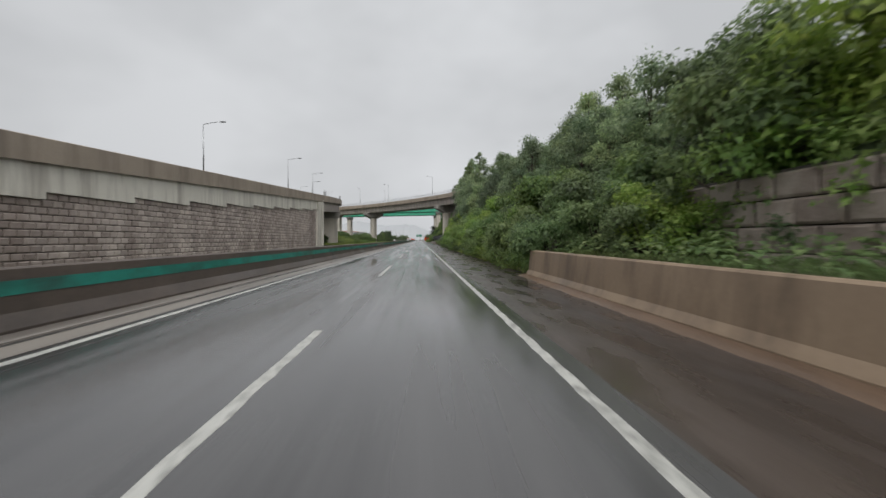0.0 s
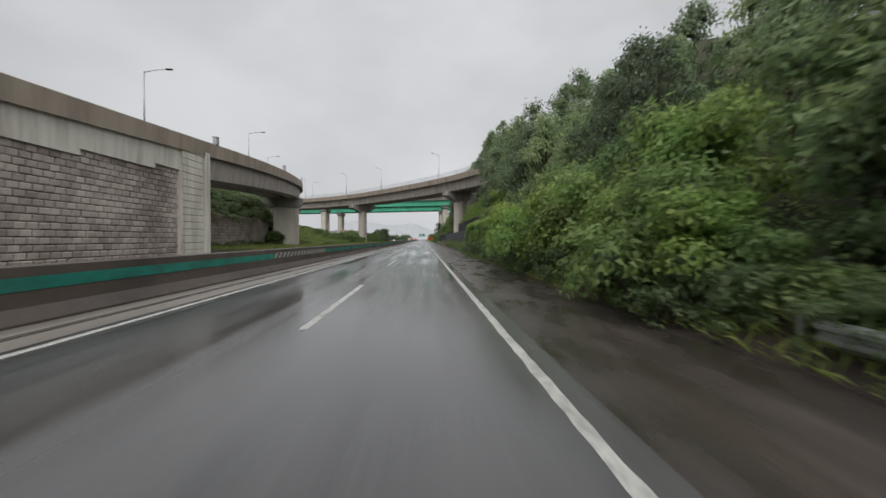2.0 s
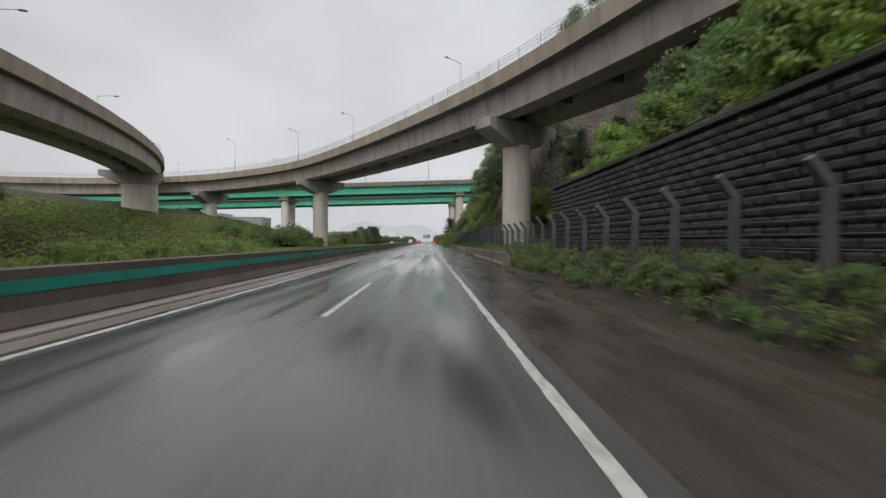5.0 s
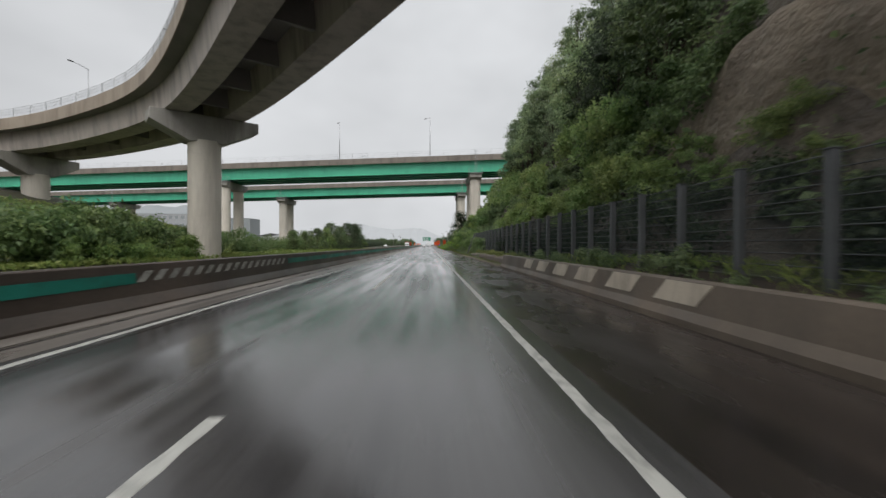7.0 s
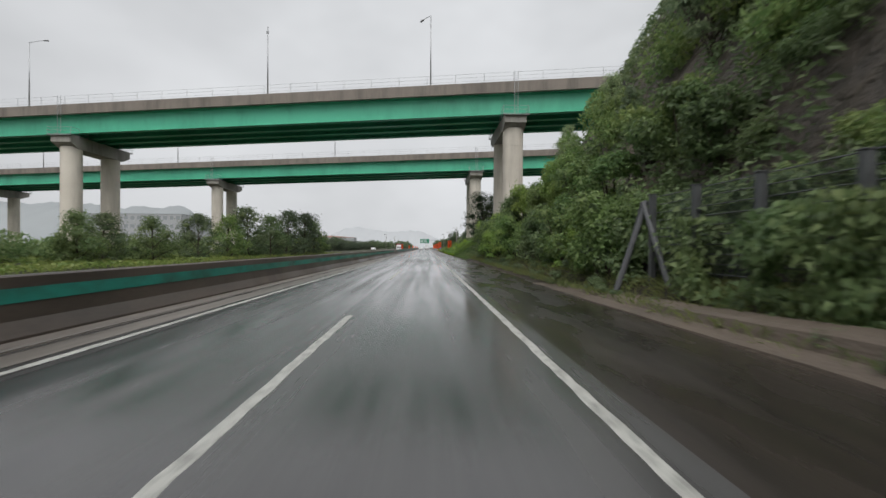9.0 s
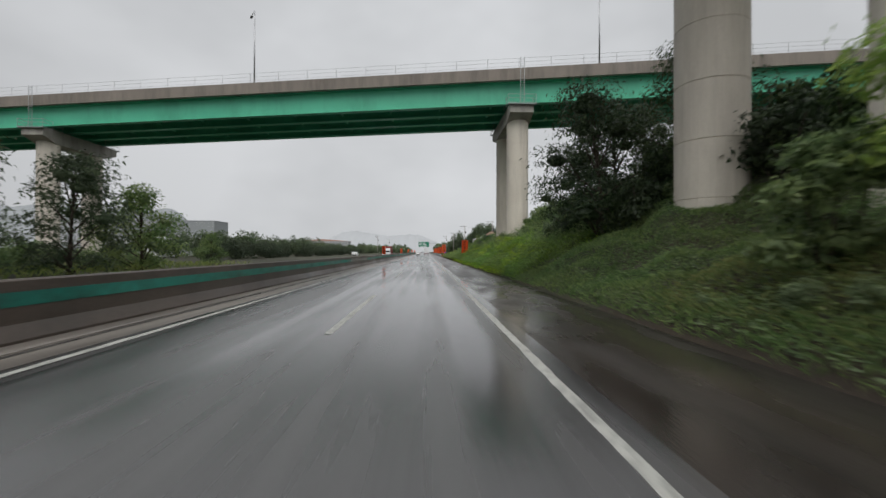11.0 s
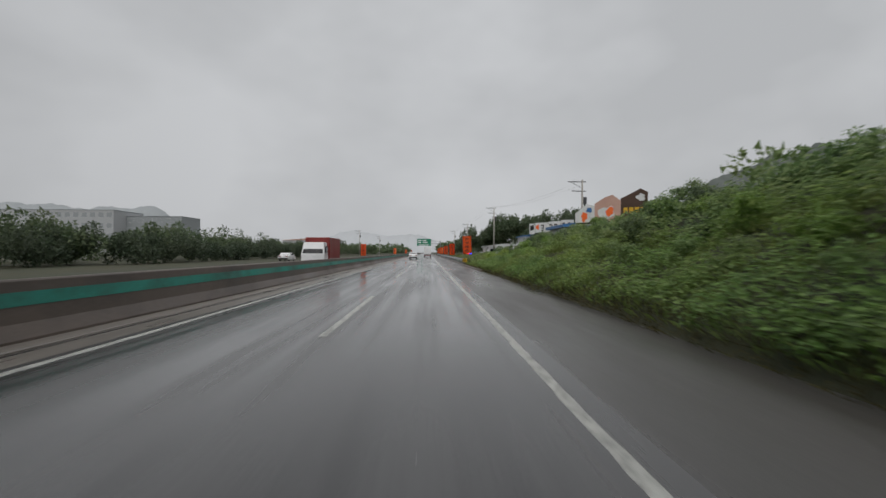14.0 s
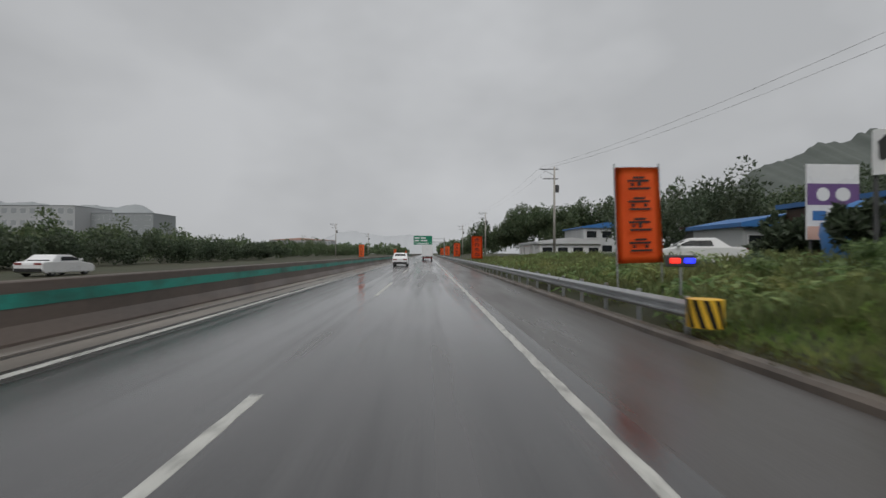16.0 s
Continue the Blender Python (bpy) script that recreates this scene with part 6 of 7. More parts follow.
thicket("dense green shrubs above the rock cut", [(12.2 + r2.uniform(-1, 2.4), y + r2.uniform(-1, 1)) for y in range(200, 270, 3)], LEAF_MID, 11)
thicket("bright shrubs above the netted slope", [(13.5 + r2.uniform(-1.5, 2.5), y + r2.uniform(-1, 1)) for y in range(104, 150, 2)], LEAF_MID, 12)
thicket("ragged green shrubs along the crest of the bank", [(15.0 + r2.uniform(-1.6, 2.2), y + r2.uniform(-1, 1)) for y in range(300, 342, 2)], LEAF_MID, 16, 1.6, 3.0, 900)
thicket("low ragged shrubs along the crest of the bank", [(15.0 + r2.uniform(-1.6, 2.2), y + r2.uniform(-1, 1)) for y in range(342, 376, 2)], LEAF_MID, 18, 0.7, 1.2, 600)
thicket("low green shrubs along the end of the bank", [(14.0 + r2.uniform(-1.6, 2.2), y + r2.uniform(-1, 1)) for y in range(376, 404, 2)], LEAF_MID, 17, 1.2, 1.9, 600)
thicket("dark shrubs on top of the bank", [(19.5 + r2.uniform(-2, 2), y + r2.uniform(-1, 1)) for y in range(304, 342, 4)], LEAF_DARK, 13)
thicket("overgrown shrubs on the block wall", [(-37.8 + r2.uniform(-1.6, 1.6), y + r2.uniform(-1, 1)) for y in range(84, 156, 2)], LEAF_TREE, 14, 6.0, 8.0)
thicket("mixed green bushes beyond the opposite carriageway", [(-30 + r2.uniform(-8, 4), y + r2.uniform(-1.5, 1.5)) for y in range(204, 332, 2)], LEAF_MID, 15, 2.0, 3.4, 850)
belt = []
for i in range(200):
    x, y = r2.uniform(-66, -40), r2.uniform(385, 700)
    belt.append((x, y, 0, r2.uniform(2.2, 3.6), r2.uniform(3.6, 6.4)))
woodland("belt of green bushes and trees beyond the opposite carriageway", belt, LEAF_DEEP, 1, 450, 0.31)
hedge = [(-38.5 + r2.uniform(-2.2, 2.2), 366 + 2.3 * i + r2.uniform(-0.8, 0.8), -0.2, r2.uniform(1.6, 2.4), r2.uniform(3.2, 4.6)) for i in range(74)]
woodland("hedge of dull green bushes beyond the opposite carriageway", hedge, LEAF_DEEP, 5, 700, 0.20)
ridge = []
for i in range(170):
    t = r2.random()
    x, y = 24 + 120 * t + r2.uniform(-8, 8), 622 - 150 * t + r2.uniform(-16, 16)
    ridge.append((x, y, 9 * min(1, t * 5 + 0.15) * r2.uniform(0.4, 1.2), r2.uniform(3, 5), r2.uniform(8, 13)))
woodland("dark wooded ridge behind the roadside buildings", ridge, LEAF_DEEP, 2, 420, 0.55)
clump = [(17.2 + 5.2 * i / 5 + r2.uniform(-0.3, 0.3), 432.0 - 6.2 * i / 5, 0.9, r2.uniform(1.0, 1.4), r2.uniform(2.6, 3.3)) for i in range(6)]
clump += [(r2.uniform(22, 32), r2.uniform(438, 447), 1.0, r2.uniform(1.6, 2.4), r2.uniform(2.2, 3.4)) for i in range(8)]
clump += [(r2.uniform(27, 52), r2.uniform(462, 486), 1.4, r2.uniform(2.5, 3.6), r2.uniform(7, 10)) for i in range(22)]
clump += [(r2.uniform(35, 54), r2.uniform(447, 453), 1.2, r2.uniform(1.6, 2.4), r2.uniform(4.2, 5.8)) for i in range(14)]
woodland("dark trees behind the roadside buildings", clump, LEAF_DEEP, 3, 800, 0.27)
deep = [(r2.uniform(9, 40), r2.uniform(640, 900), 0, r2.uniform(3, 5), r2.uniform(6, 12)) for i in range(60)]
deep += [(r2.uniform(-70, -24), r2.uniform(700, 1100), 0, r2.uniform(3, 5), r2.uniform(5, 9)) for i in range(80)]
woodland("far roadside trees in the rain", deep, LEAF_DARK, 4, 150, 1.0)


# ---- hills with haze in their colour ----
# An even colour with the rain haze of the distance put into it.
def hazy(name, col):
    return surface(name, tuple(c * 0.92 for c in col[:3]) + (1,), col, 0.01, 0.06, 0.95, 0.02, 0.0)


def hills(label, x0, x1, y, deep, crest, material):
    """A ridge with a soft crest line, given by crest(t), t from 0 to 1."""
    b = bmesh.new()
    n = 180
    rows_ = []
    for i in range(n + 1):
        t = i / n
        x = x0 + (x1 - x0) * t
        h = crest(t) * (1 + 0.10 * noise.noise((t * 14, y * 0.01, 0)) + 0.05 * noise.noise((t * 45, 1, 0)) + 0.016 * noise.noise((t * 110, 2, 0)))
        rows_.append([b.verts.new((x, y - deep, -2)), b.verts.new((x, y - deep * 0.45, h * 0.62)), b.verts.new((x, y, h)), b.verts.new((x, y + deep, -2))])
    for p, q in zip(rows_, rows_[1:]):
        for k in range(3):
            b.faces.new((p[k], q[k], q[k + 1], p[k + 1]))
    ob = part("backdrop", b, material, smooth=True)
    return tagged(ob, label, "hills", kind="structure")


# Rain haze is part of these base colours, for hills and far buildings.
HAZE_A = hazy("haze_toned_grey", (0.29, 0.31, 0.318, 1))
HAZE_B = hazy("haze_toned_far_hill", (0.43, 0.445, 0.46, 1))
HAZE_P = hazy("haze_toned_pale_wall", (0.39, 0.40, 0.41, 1))
HAZE_R = hazy("haze_toned_red_roof", (0.50, 0.32, 0.27, 1))
HAZE_C = surface("haze_toned_wooded_hill", (0.060, 0.070, 0.064, 1), (0.120, 0.136, 0.122, 1), 0.05, 0.35, 0.95, 0.02, 0.0)
hills("far hills with rain haze put into their grey", -1700, -560, 1500, 250, lambda t: 128 * (1 - 0.25 * t) * ease(1.02, 0.90, t) + 8, HAZE_A)
hills("hills at the end of the road, mist put into their pale colour", -420, 420, 2300, 300, lambda t: 62 + 26 * math.sin(7 * t) + 14 * math.sin(17 * t), HAZE_B)
hills("wooded hill behind the shops, mist put into its colour", 232, 620, 760, 120, lambda t: 96 * math.sin(math.pi * min(1, 0.12 + t * 1.1)) ** 0.7, HAZE_C)


# ---- buildings ----
def building(name, label, x0, x1, y0, y1, top, wall_mat, roof_mat, floors=2, bays=4, base=0.0, pitch=0.0, pane_mat=None):
    """A plain block with a roof and window openings as recessed panes on the sides that face the road's start and the road."""
    ob = thing(name, label, "building", (x0 + x1) / 2, (y0 + y1) / 2, base)
    w, d, h = (x1 - x0) / 2, (y1 - y0) / 2, top - base
    part("wall", box(bmesh.new(), -w, w, -d, d, -2.0, h, bevel=0.03), wall_mat, ob)
    b = bmesh.new()
    pts = [(-w - 0.4, h + 0.004), (w + 0.4, h + 0.004), (w + 0.4, h + 0.3), (0, h + 0.3 + pitch), (-w - 0.4, h + 0.3)]
    f0 = [b.verts.new((u, -d - 0.4, v)) for u, v in pts]
    f1 = [b.verts.new((u, d + 0.4, v)) for u, v in pts]
    b.faces.new(f0)
    b.faces.new(f1[::-1])
    for i in range(5):
        b.faces.new((f0[i], f1[i], f1[(i + 1) % 5], f0[(i + 1) % 5]))
    bmesh.ops.recalc_face_normals(b, faces=b.faces)
    part("roof", b, roof_mat, ob)
    fh = h / floors
    for f in range(floors):
        for i in range(bays):
            u = -w + 2 * w * (i + 0.5) / bays
            ww, z0, z1 = 0.32 * 2 * w / bays, f * fh + 0.32 * fh, f * fh + 0.78 * fh
            win = part("window", box(bmesh.new(), u - ww - 0.06, u + ww + 0.06, -d - 0.05, -d + 0.02, z0 - 0.06, z1 + 0.06), WHITE, ob)
            part("pane", box(bmesh.new(), u - ww, u + ww, -d - 0.056, -d - 0.051, z0, z1), pane_mat or GLASS, win)
    return ob


def board(name, label, x0, y0, x1, y1, z0, z1, material, category="sign"):
    """A flat sign board between two plan points, facing back along the road, on two legs."""
    a, b2 = Vector((x0, y0, 0)), Vector((x1, y1, 0))
    ln = (b2 - a).length
    turn = math.degrees(math.atan2(y1 - y0, x1 - x0))
    ob = thing(name, label, category, x0, y0, 0, turn)
    face = part("panel", box(bmesh.new(), 0, ln, -0.05, 0.05, z0, z1, bevel=0.01), material, ob)
    for u in (0.12 * ln, 0.88 * ln):
        part("leg", tube(bmesh.new(), (u, 0.12, -0.5), (u, 0.12, z1 - 0.1), 0.07, sides=8), DARK_STEEL, ob)
    return ob, face, ln


def patch(face, u0, u1, z0, z1, material, name="printed_shape", round_=False, y=-0.056):
    b = bmesh.new()
    if round_:
        tube(b, (0, y - 0.006, 0), (0, y + 0.002, 0), 1.0, sides=20)
        for v in b.verts:
            v.co.x, v.co.z = (u0 + u1) / 2 + v.co.x * (u1 - u0) / 2, (z0 + z1) / 2 + v.co.z * (z1 - z0) / 2
    else:
        box(b, u0, u1, y - 0.005, y + 0.002, z0, z1)
    return part(name, b, material, face)


# restaurant with a painted sign wall
def blot(face, u, z, ru, rz, material, seed, y=-0.062):
    """A painted patch of uneven outline on a board."""
    b = bmesh.new()
    tube(b, (0, y - 0.006, 0), (0, y + 0.002, 0), 1.0, sides=26)
    for v in b.verts:
        k = 1 + 0.55 * noise.noise((v.co.x * 1.6 + seed, v.co.z * 1.6, seed * 3.1)) if abs(v.co.x) + abs(v.co.z) > 0.1 else 1
        v.co.x, v.co.z = u + v.co.x * ru * k, z + v.co.z * rz * k
    return part("printed_shape", b, material, face)


building("shop_building", "low roadside shop with a blue sheet roof", 14.6, 24.0, 409.8, 416, 4.3, RENDERED, BLUE_ROOF, 1, 3, 0.6, 0.6)
mural = thing("billboard", "painted billboard of white, salmon pink and brown boards above the shop", "sign", 15.2, 408.6, 0, math.degrees(math.atan2(-3.6, 5.7)))


def panel(points, material, y=-0.05):
    """An upright board of any outline, 8 cm thick."""
    b = bmesh.new()
    f0 = [b.verts.new((u, y, z)) for u, z in points]
    f1 = [b.verts.new((u, y + 0.08, z)) for u, z in points]
    b.faces.new(f0)
    b.faces.new(f1[::-1])
    for i in range(len(points)):
        k = (i + 1) % len(points)
        b.faces.new((f0[i], f1[i], f1[k], f0[k]))
    bmesh.ops.recalc_face_normals(b, faces=b.faces)
    return part("panel", b, material, mural)


pale = panel([(0, 4.4), (1.9, 4.4), (1.9, 6.3), (1.2, 6.5), (0.5, 6.0), (0, 5.6)], WHITE)
blot(pale, 0.9, 5.3, 0.32, 0.45, ORANGE, 1)
blot(pale, 1.4, 5.9, 0.3, 0.25, BLUE_ROOF, 2)
patch(pale, 0.1, 1.7, 4.5, 4.68, BLACK, "print_bar", y=-0.058)
salmon = panel([(1.9, 4.4), (4.35, 4.4), (4.35, 6.7), (3.6, 7.3), (2.9, 7.1), (1.9, 6.5)], PINK)
blot(salmon, 3.1, 5.6, 0.75, 0.65, WHITE, 3)
blot(salmon, 3.3, 5.7, 0.4, 0.4, ORANGE, 4, -0.070)
patch(salmon, 2.0, 4.2, 4.5, 4.7, BLACK, "print_bar", y=-0.058)
brown = panel([(4.35, 4.6), (6.7, 4.6), (6.75, 7.4), (6.1, 7.75), (5.2, 7.3), (4.35, 6.9)], BROWN)
for k in range(4):
    patch(brown, 4.6 + 0.5 * k, 4.98 + 0.5 * k, 5.5, 6.0, YELLOW, "print_bar", y=-0.058)
blot(brown, 6.1, 6.9, 0.35, 0.35, WHITE, 6, -0.060)
for u in (0.5, 3.1, 6.2):
    part("leg", tube(bmesh.new(), (u, 0.12, -0.5), (u, 0.12, 5.6), 0.07, sides=8), DARK_STEEL, mural)
DIM_WALL = surface("dingy_grey_wall_render", (0.10, 0.10, 0.10, 1), (0.20, 0.20, 0.195, 1), 0.3, 6, 0.8, 0.1, 0.1, (1, 1, 1), (0.06, 0.06, 0.06, 1), 0.3, 0.5, (1, 1, 0.2))
building("shop_building", "long low shop building among dark trees", 31.0, 49.0, 457.5, 468, 4.6, DIM_WALL, BROWN, 1, 9, 1.2)
r3 = random.Random(4)
for n_, (a0, a1, z0, z1) in enumerate(((0.0, 0.10, 4.35, 5.9), (0.11, 0.36, 4.55, 6.0), (0.37, 0.60, 4.45, 6.1), (0.61, 0.84, 4.6, 6.25))):
    banner_w, face, ln = board("shop_banner", "white shop board with a black photo" if n_ == 0 else "white shop banner with bold black lettering",
                               15.3 + 6.2 * a0, 429.6 - 5.1 * a0, 15.3 + 6.2 * a1, 429.6 - 5.1 * a1, z0, z1, WHITE)
    if n_ == 0:
        blot(face, 0.5 * ln, z0 + 0.95, 0.36 * ln, 0.5, BLACK, 8)
        continue
    u = 0.15
    if n_ == 1:
        blot(face, 0.45, z0 + 0.8, 0.26, 0.34, ORANGE, 9)
        u = 0.95
    while u < ln - 0.5:
        for f0, f1 in ((0.16, 0.28), (0.40, 0.50), (0.66, 0.78)):
            a = r3.uniform(0, 0.14)
            patch(face, u + a, u + a + r3.uniform(0.32, 0.46), z0 + f0 * (z1 - z0), z0 + f1 * (z1 - z0), BLACK, "print_bar")
        lo = r3.uniform(0.2, 0.35)
        a = r3.uniform(0.1, 0.4)
        patch(face, u + a, u + a + 0.12, z0 + lo * (z1 - z0), z0 + (lo + 0.45) * (z1 - z0), BLACK, "print_bar", y=-0.060)
        u += 0.72
building("shed", "low shed with a blue sheet roof beside the shops", 22.5, 29.0, 446, 452, 3.6, RENDERED, BLUE_ROOF, 1, 3, 0.9, 0.7)
pylon, face, ln = board("pylon_sign", "stacked pylon sign in white and purple", 19.6, 437.3, 22.4, 437.3, 2.4, 6.3, WHITE)
patch(face, 0.02, ln - 0.02, 4.2, 5.3, PURPLE)
patch(face, 0.5, 1.2, 4.4, 5.1, WHITE, round_=True, y=-0.068)
patch(face, 1.5, 2.3, 4.4, 5.1, WHITE, round_=True, y=-0.068)
patch(face, 0.3, 1.0, 3.4, 3.9, BLUE_ROOF, "print_bar")
patch(face, 0.02, ln - 0.02, 2.42, 3.1, PINK)
building("shop_building", "pale blue-white two-storey building by the road", 30, 39, 500, 512, 6.6, RENDERED, BLUE_ROOF, 2, 3, 1.2, 0.8)
for x0, y0 in ((15.5, 476), (18.5, 492)):
    building("shed", "long low white shed behind the guard rail", x0, x0 + 8.5, y0, y0 + 12, 3.0, WHITE, RENDERED, 1, 4, 0.8, 0.6)
b = bmesh.new()
bmesh.ops.create_icosphere(b, subdivisions=3, radius=1.0)
for v in b.verts:
    k = 1 + 0.25 * noise.noise(v.co * 1.7) + 0.16 * noise.noise(v.co * 6)
    k += 0.22 * abs(noise.noise(v.co * 3.1))
    v.co = Vector((v.co.x * 1.9 * k, v.co.y * 1.5 * k, max(-0.3, v.co.z) * 1.6 * k))
tarp = tagged(part("tarpaulin", b, BLUE_ROOF, smooth=True), "heap of goods under a crumpled blue tarpaulin", "tarpaulin")
tarp.matrix_basis = pose(20.3, 435.0, height(20.3, 435) + 0.5) @ Matrix.Diagonal((0.85, 0.85, 1.4, 1))
# Solid brown block added in place of the dark shade under a roof.
building("shed", "dark brown block below the shop banner, standing in for shade under a roof", 23.6, 31.0, 436.5, 443.5, 4.6, BROWN, BLUE_ROOF, 1, 0, 0.6, 0.3)
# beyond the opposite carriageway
# Walls, roofs and panes out here take the haze-tinted colours.
building("factory", "large factory on rising land, rain haze put into its pale grey", -450, -330, 850, 900, 45, HAZE_P, HAZE_A, 4, 14, 0, 0, HAZE_A)
building("factory", "factory wing on rising land, rain haze put into its grey", -330, -270, 870, 910, 40, HAZE_A, HAZE_A, 4, 6, 0, 0, HAZE_A)
building("warehouse", "long warehouse with an orange-red roof, both paled by painted haze", -205, -125, 1010, 1040, 18, HAZE_P, HAZE_R, 2, 16, 0, 3.0, HAZE_A)
building("shed", "small white-walled shed among bushes", -82, -72, 408, 416, 4.6, WHITE, RENDERED, 1, 3, 0, 1.2)
building("shed", "dark-roofed workshop among bushes", -98, -84, 440, 452, 6.0, RENDERED, DARK_STEEL, 1, 4, 0, 1.5)


# ---- utility poles ----
def utility_pole(tall, label):
    ob = thing("utility_pole", label, "utility pole", group="utility poles")
    part("mast", tube(bmesh.new(), (0, 0, -0.5), (0, 0, tall), 0.19, 0.11, 12), CONCRETE, ob, smooth=True)
    for k, h in enumerate((tall - 0.3, tall - 1.5)):
        arm = part("crossarm", box(bmesh.new(), -1.9 if k == 0 else -1.4, 0.5, -0.05, 0.05, h - 0.05, h + 0.05), DARK_STEEL, ob)
        for u in (-1.7, -1.1, -0.5, 0.3)[: 4 if k == 0 else 3]:
            part("insulator", tube(bmesh.new(), (u, 0, h + 0.05), (u, 0, h + 0.28), 0.05, 0.035, 8), WHITE, arm)
    b = bmesh.new()
    tube(b, (-1.5, 0, tall - 0.35), (0, 0, tall - 1.1), 0.025, sides=5)
    part("stay", b, DARK_STEEL, ob)
    part("transformer", tube(bmesh.new(), (0.35, 0, tall - 3.2), (0.35, 0, tall - 2.3), 0.24, sides=12), DARK_STEEL, ob, "grey cylindrical transformer")
    return ob


pole = utility_pole(11.4, "grey concrete utility pole with crossarms and insulators")
pole.matrix_basis = pose(16.1, 471, height(16.1, 471))
for x, y in ((20.4, 421.6), (15.0, 530), (13.5, 585), (-30, 565), (-29, 640)):
    copy_thing(pole, pose(x, y, max(-0.2, height(x, y) - (2.5 if y < 430 else 0))))
spots = [(20.4, 421.6), (16.1, 471), (15.0, 530), (13.5, 585)]
for (xa, ya), (xb, yb) in zip(spots, spots[1:]):
    for u in (-1.7, -0.5):
        b = bmesh.new()
        za = height(xa, ya) - (2.5 if ya < 430 else 0) + 11.4
        zb = height(xb, yb) + 11.4
        prev = None
        for i in range(13):
            t = i / 12
            q = Vector((xa + (xb - xa) * t + u, ya + (yb - ya) * t, za + (zb - za) * t - 3.2 * t * (1 - t)))
            if prev:
                tube(b, prev, q, 0.008, sides=4)
            prev = q
        tagged(part("power_cable", b, BLACK), "thin black power cable between utility poles", "cable", "power cables")

# ---- green direction sign over the road ----
gantry = thing("road_sign", "green direction sign on a steel arm over the road", "road sign", 6.6, 587, 0)
part("mast", tube(bmesh.new(), (0, 0, -0.3), (0, 0, 7.6), 0.2, 0.16, 14), STEEL, gantry)
for z in (6.0, 7.2):
    part("arm", tube(bmesh.new(), (0, 0, z), (-11.6, 0, z), 0.11, 0.09, 10), STEEL, gantry)
panel = part("panel", box(bmesh.new(), -11.6, -4.6, -0.24, -0.14, 4.9, 8.3, bevel=0.03), SIGN_GREEN, gantry, "green sign face with white marks")
for u0, u1, z0, z1 in ((-11.2, -9.4, 7.2, 7.7), (-8.9, -7.0, 7.2, 7.7), (-11.2, -9.6, 6.2, 6.7), (-8.9, -6.4, 6.2, 6.7), (-11.3, -4.9, 5.55, 5.65), (-10.5, -6, 5.1, 5.4)):
    part("print_bar", box(bmesh.new(), u0, u1, -0.252, -0.246, z0, z1), WHITE, panel)


# ---- vehicles ----
def wheel(parent, x, y, r=0.34, w=0.22):
    """A tyre with its rim, its axle across the vehicle."""
    b = bmesh.new()
    bmesh.ops.create_cone(b, cap_ends=True, segments=20, radius1=r, radius2=r, depth=w, matrix=pose(0, 0, 0, 0, 90, 0))
    bmesh.ops.bevel(b, geom=[e for e in b.edges if e.calc_face_angle(0) > 1], offset=0.04, segments=2, affect="EDGES")
    t = part("wheel", b, TYRE, parent)
    t.matrix_basis = pose(x, y, r)
    c = bmesh.new()
    bmesh.ops.create_cone(c, cap_ends=True, segments=16, radius1=r * 0.62, radius2=r * 0.55, depth=w + 0.02, matrix=pose(0, 0, 0, 0, 90, 0))
    part("rim", c, STEEL, t)


def hull(profile, half, inset=0.12, top_inset=0.16, top_z=1.0):
    """A body from a side profile of (along, up), narrower above top_z."""
    b = bmesh.new()
    rings = []
    for s in (-1, 1):
        rings.append([b.verts.new((s * (half - (top_inset * min(1, max(0, (v - top_z) / 0.6)))), u, v)) for u, v in profile])
    b.faces.new(rings[0])
    b.faces.new(rings[1][::-1])
    n = len(profile)
    for i in range(n):
        j = (i + 1) % n
        b.faces.new((rings[0][i], rings[0][j], rings[1][j], rings[1][i]))
    bmesh.ops.recalc_face_normals(b, faces=b.faces)
    bmesh.ops.bevel(b, geom=list(b.edges), offset=0.05, segments=2, affect="EDGES")
    return b


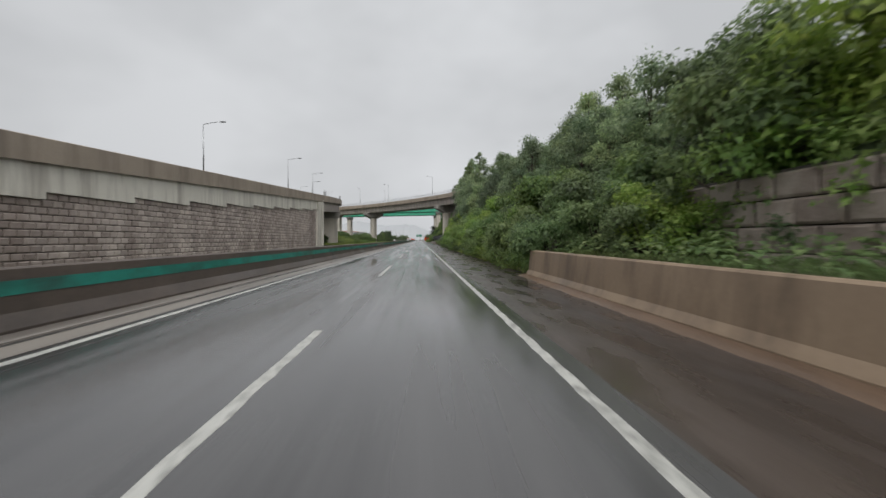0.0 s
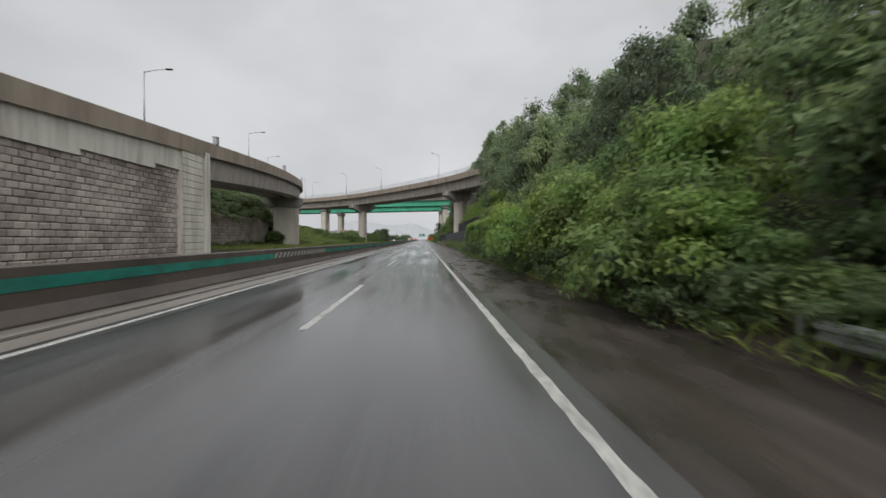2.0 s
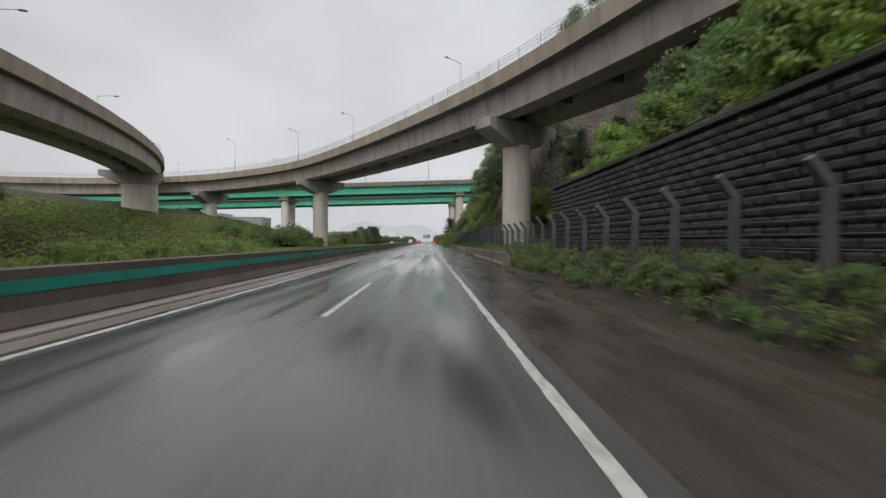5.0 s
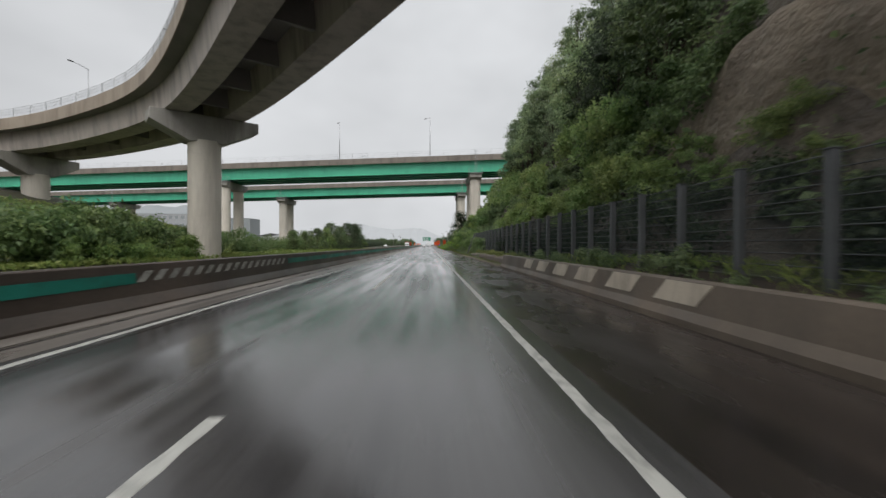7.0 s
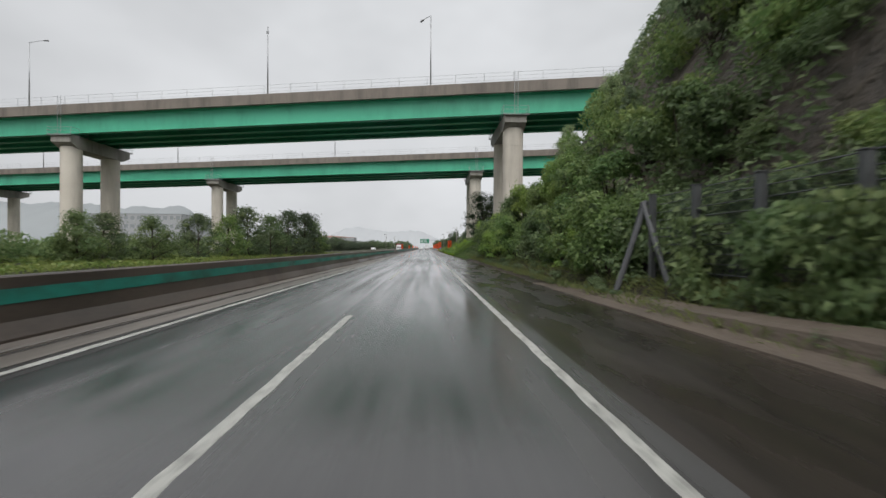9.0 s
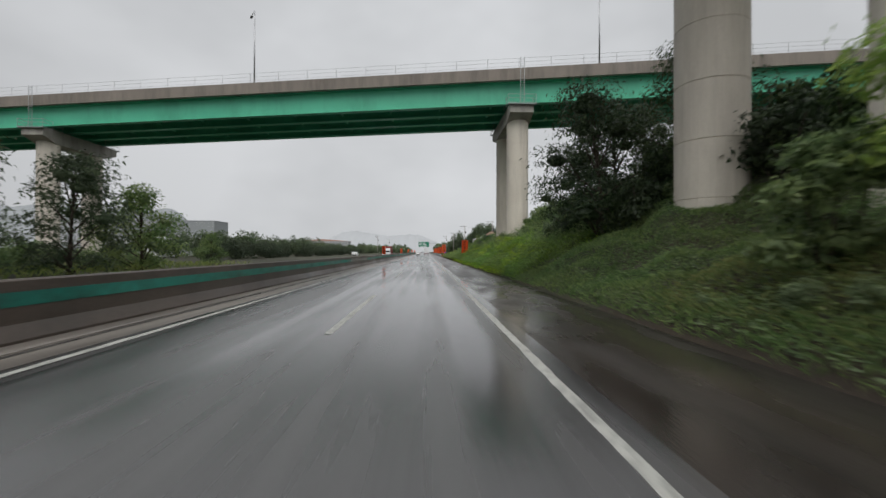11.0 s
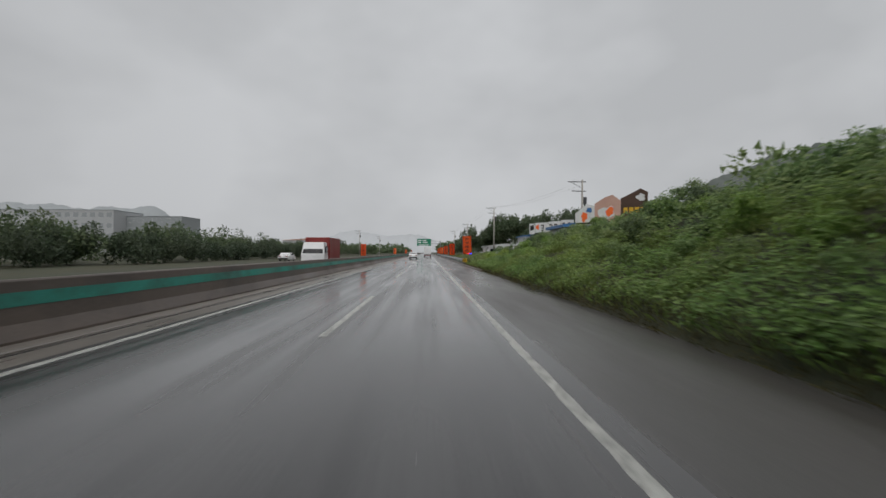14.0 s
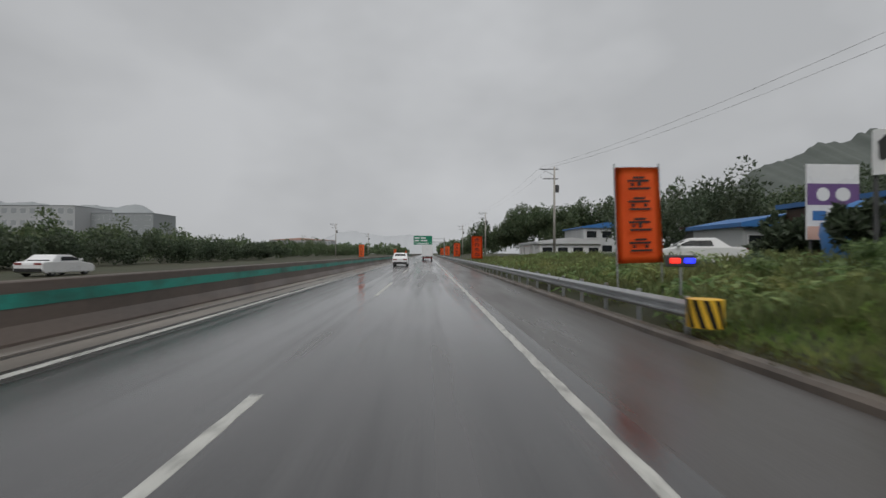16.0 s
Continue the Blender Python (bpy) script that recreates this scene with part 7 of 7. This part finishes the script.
def car(label, x, y, turn, tall=1.68, length=4.5, suv=True, z=0.0):
    """A car that heads to local +y."""
    ob = thing("car", label, "car", x, y, z, turn)
    h, l = tall, length / 2
    if suv:
        side = [(-l, 0.38), (-l, 0.95), (-l + 0.25, 1.1), (-l + 0.55, h - 0.06), (-l + 0.9, h), (0.35, h), (1.15, 1.08), (l - 0.15, 0.92), (l, 0.7), (l, 0.32), (l - 0.2, 0.24), (-l + 0.2, 0.26)]
    else:
        side = [(-l, 0.40), (-l, 0.86), (-l + 0.2, 0.98), (-l + 0.75, 1.0), (-l + 1.35, h), (0.25, h), (1.05, 0.98), (l - 0.15, 0.8), (l, 0.6), (l, 0.3), (l - 0.2, 0.22), (-l + 0.2, 0.24)]
    part("body", hull(side, 0.93), WHITE, ob)
    rz = 1.12 if suv else 1.04
    ya, yb = (-l + 0.285, -l + 0.50) if suv else (-l + 0.80, -l + 1.22)
    b = bmesh.new()
    z1 = h - 0.14
    vs = [b.verts.new(p) for p in ((-0.72, ya - 0.012, rz), (0.72, ya - 0.012, rz), (0.62, yb - 0.012, z1), (-0.62, yb - 0.012, z1))]
    b.faces.new(vs)
    bmesh.ops.solidify(b, geom=list(b.faces), thickness=0.015)
    part("rear_window", b, GLASS, ob, "dark rear window")
    for s in (-1, 1):
        b = bmesh.new()
        pts = ((yb + 0.25, rz), (0.95, rz), (0.3, z1), (yb + 0.35, z1))
        vs = [b.verts.new((s * (0.945 - 0.16 * (v - 1.0) / 0.6), u, v)) for u, v in pts]
        b.faces.new(vs)
        bmesh.ops.solidify(b, geom=list(b.faces), thickness=0.012)
        part("side_window", b, GLASS, ob, "dark side window")
        part("tail_light", box(bmesh.new(), s * 0.62 - 0.22, s * 0.62 + 0.22, -l - 0.012, -l + 0.05, 0.78, 0.92, bevel=0.01), RED_PAINT, ob, "red tail light")
        part("mirror", box(bmesh.new(), s * 1.02 - 0.1, s * 1.02 + 0.1, 0.75, 0.9, 1.02, 1.18, bevel=0.03), WHITE, ob)
        for yy in (-l + 0.85, l - 0.85):
            wheel(ob, s * 0.8, yy)
    part("bumper", box(bmesh.new(), -0.86, 0.86, -l - 0.03, -l + 0.12, 0.32, 0.56, bevel=0.03), BLACK, ob, "dark lower bumper")
    b = bmesh.new()
    vs = [b.verts.new(p) for p in ((-0.7, 1.19, 1.1), (0.7, 1.19, 1.1), (0.6, 0.45, h - 0.06), (-0.6, 0.45, h - 0.06))]
    b.faces.new(vs)
    bmesh.ops.solidify(b, geom=list(b.faces), thickness=0.012)
    part("windscreen", b, GLASS, ob, "dark windscreen")
    return ob


def truck(label, x, y, turn, cargo_mat, tall, length):
    """A box lorry that heads to local +y."""
    ob = thing("lorry", label, "lorry", x, y, 0, turn)
    l = length / 2
    cab = part("cab", hull([(l - 1.9, 0.55), (l - 1.9, 2.5), (l - 1.5, 2.6), (l - 0.45, 2.55), (l - 0.05, 1.45), (l, 0.6), (l - 0.1, 0.45)], 1.12, top_z=1.5), WHITE, ob)
    b = bmesh.new()
    vs = [b.verts.new(p) for p in ((-0.98, l - 0.055, 1.5), (0.98, l - 0.055, 1.5), (0.86, l - 0.41, 2.4), (-0.86, l - 0.41, 2.4))]
    b.faces.new(vs)
    bmesh.ops.solidify(b, geom=list(b.faces), thickness=0.02)
    part("windscreen", b, GLASS, cab, "dark windscreen")
    for s in (-1, 1):
        part("side_window", box(bmesh.new(), s * 1.09 - 0.03, s * 1.09 + 0.03, l - 1.5, l - 0.65, 1.55, 2.2, bevel=0.01), GLASS, cab)
    part("cargo_box", box(bmesh.new(), -1.22, 1.22, -l, l - 2.0, 0.95, tall, bevel=0.03), cargo_mat, ob)
    part("chassis", box(bmesh.new(), -0.5, 0.5, -l + 0.1, l - 0.4, 0.5, 0.94), BLACK, ob)
    part("bumper", box(bmesh.new(), -1.1, 1.1, -l - 0.02, -l + 0.1, 0.5, 0.7, bevel=0.02), RED_PAINT, ob)
    for s in (-1, 1):
        for yy in (-l + 1.3, l - 1.1):
            wheel(ob, s * 0.98, yy, 0.46, 0.3)
    return ob


car("white family car with dark windows on the wet carriageway", -3.2, 473, 0)
truck("white box lorry seen from behind on the wet carriageway", 0.2, 520, 0, WHITE, 3.5, 8.0)
truck("white-cabbed lorry with a dark red cargo box", -10.8, 410.6, 180, RED_PAINT, 3.1, 7.2)
car("white saloon on the side road beyond the median", -25.5, 447, 0, 1.45, 4.6, False)
car("white saloon parked behind the guard rail weeds", 13.8, 437.5, 70, 1.45, 4.4, False, height(13.8, 437.5) + 0.1)
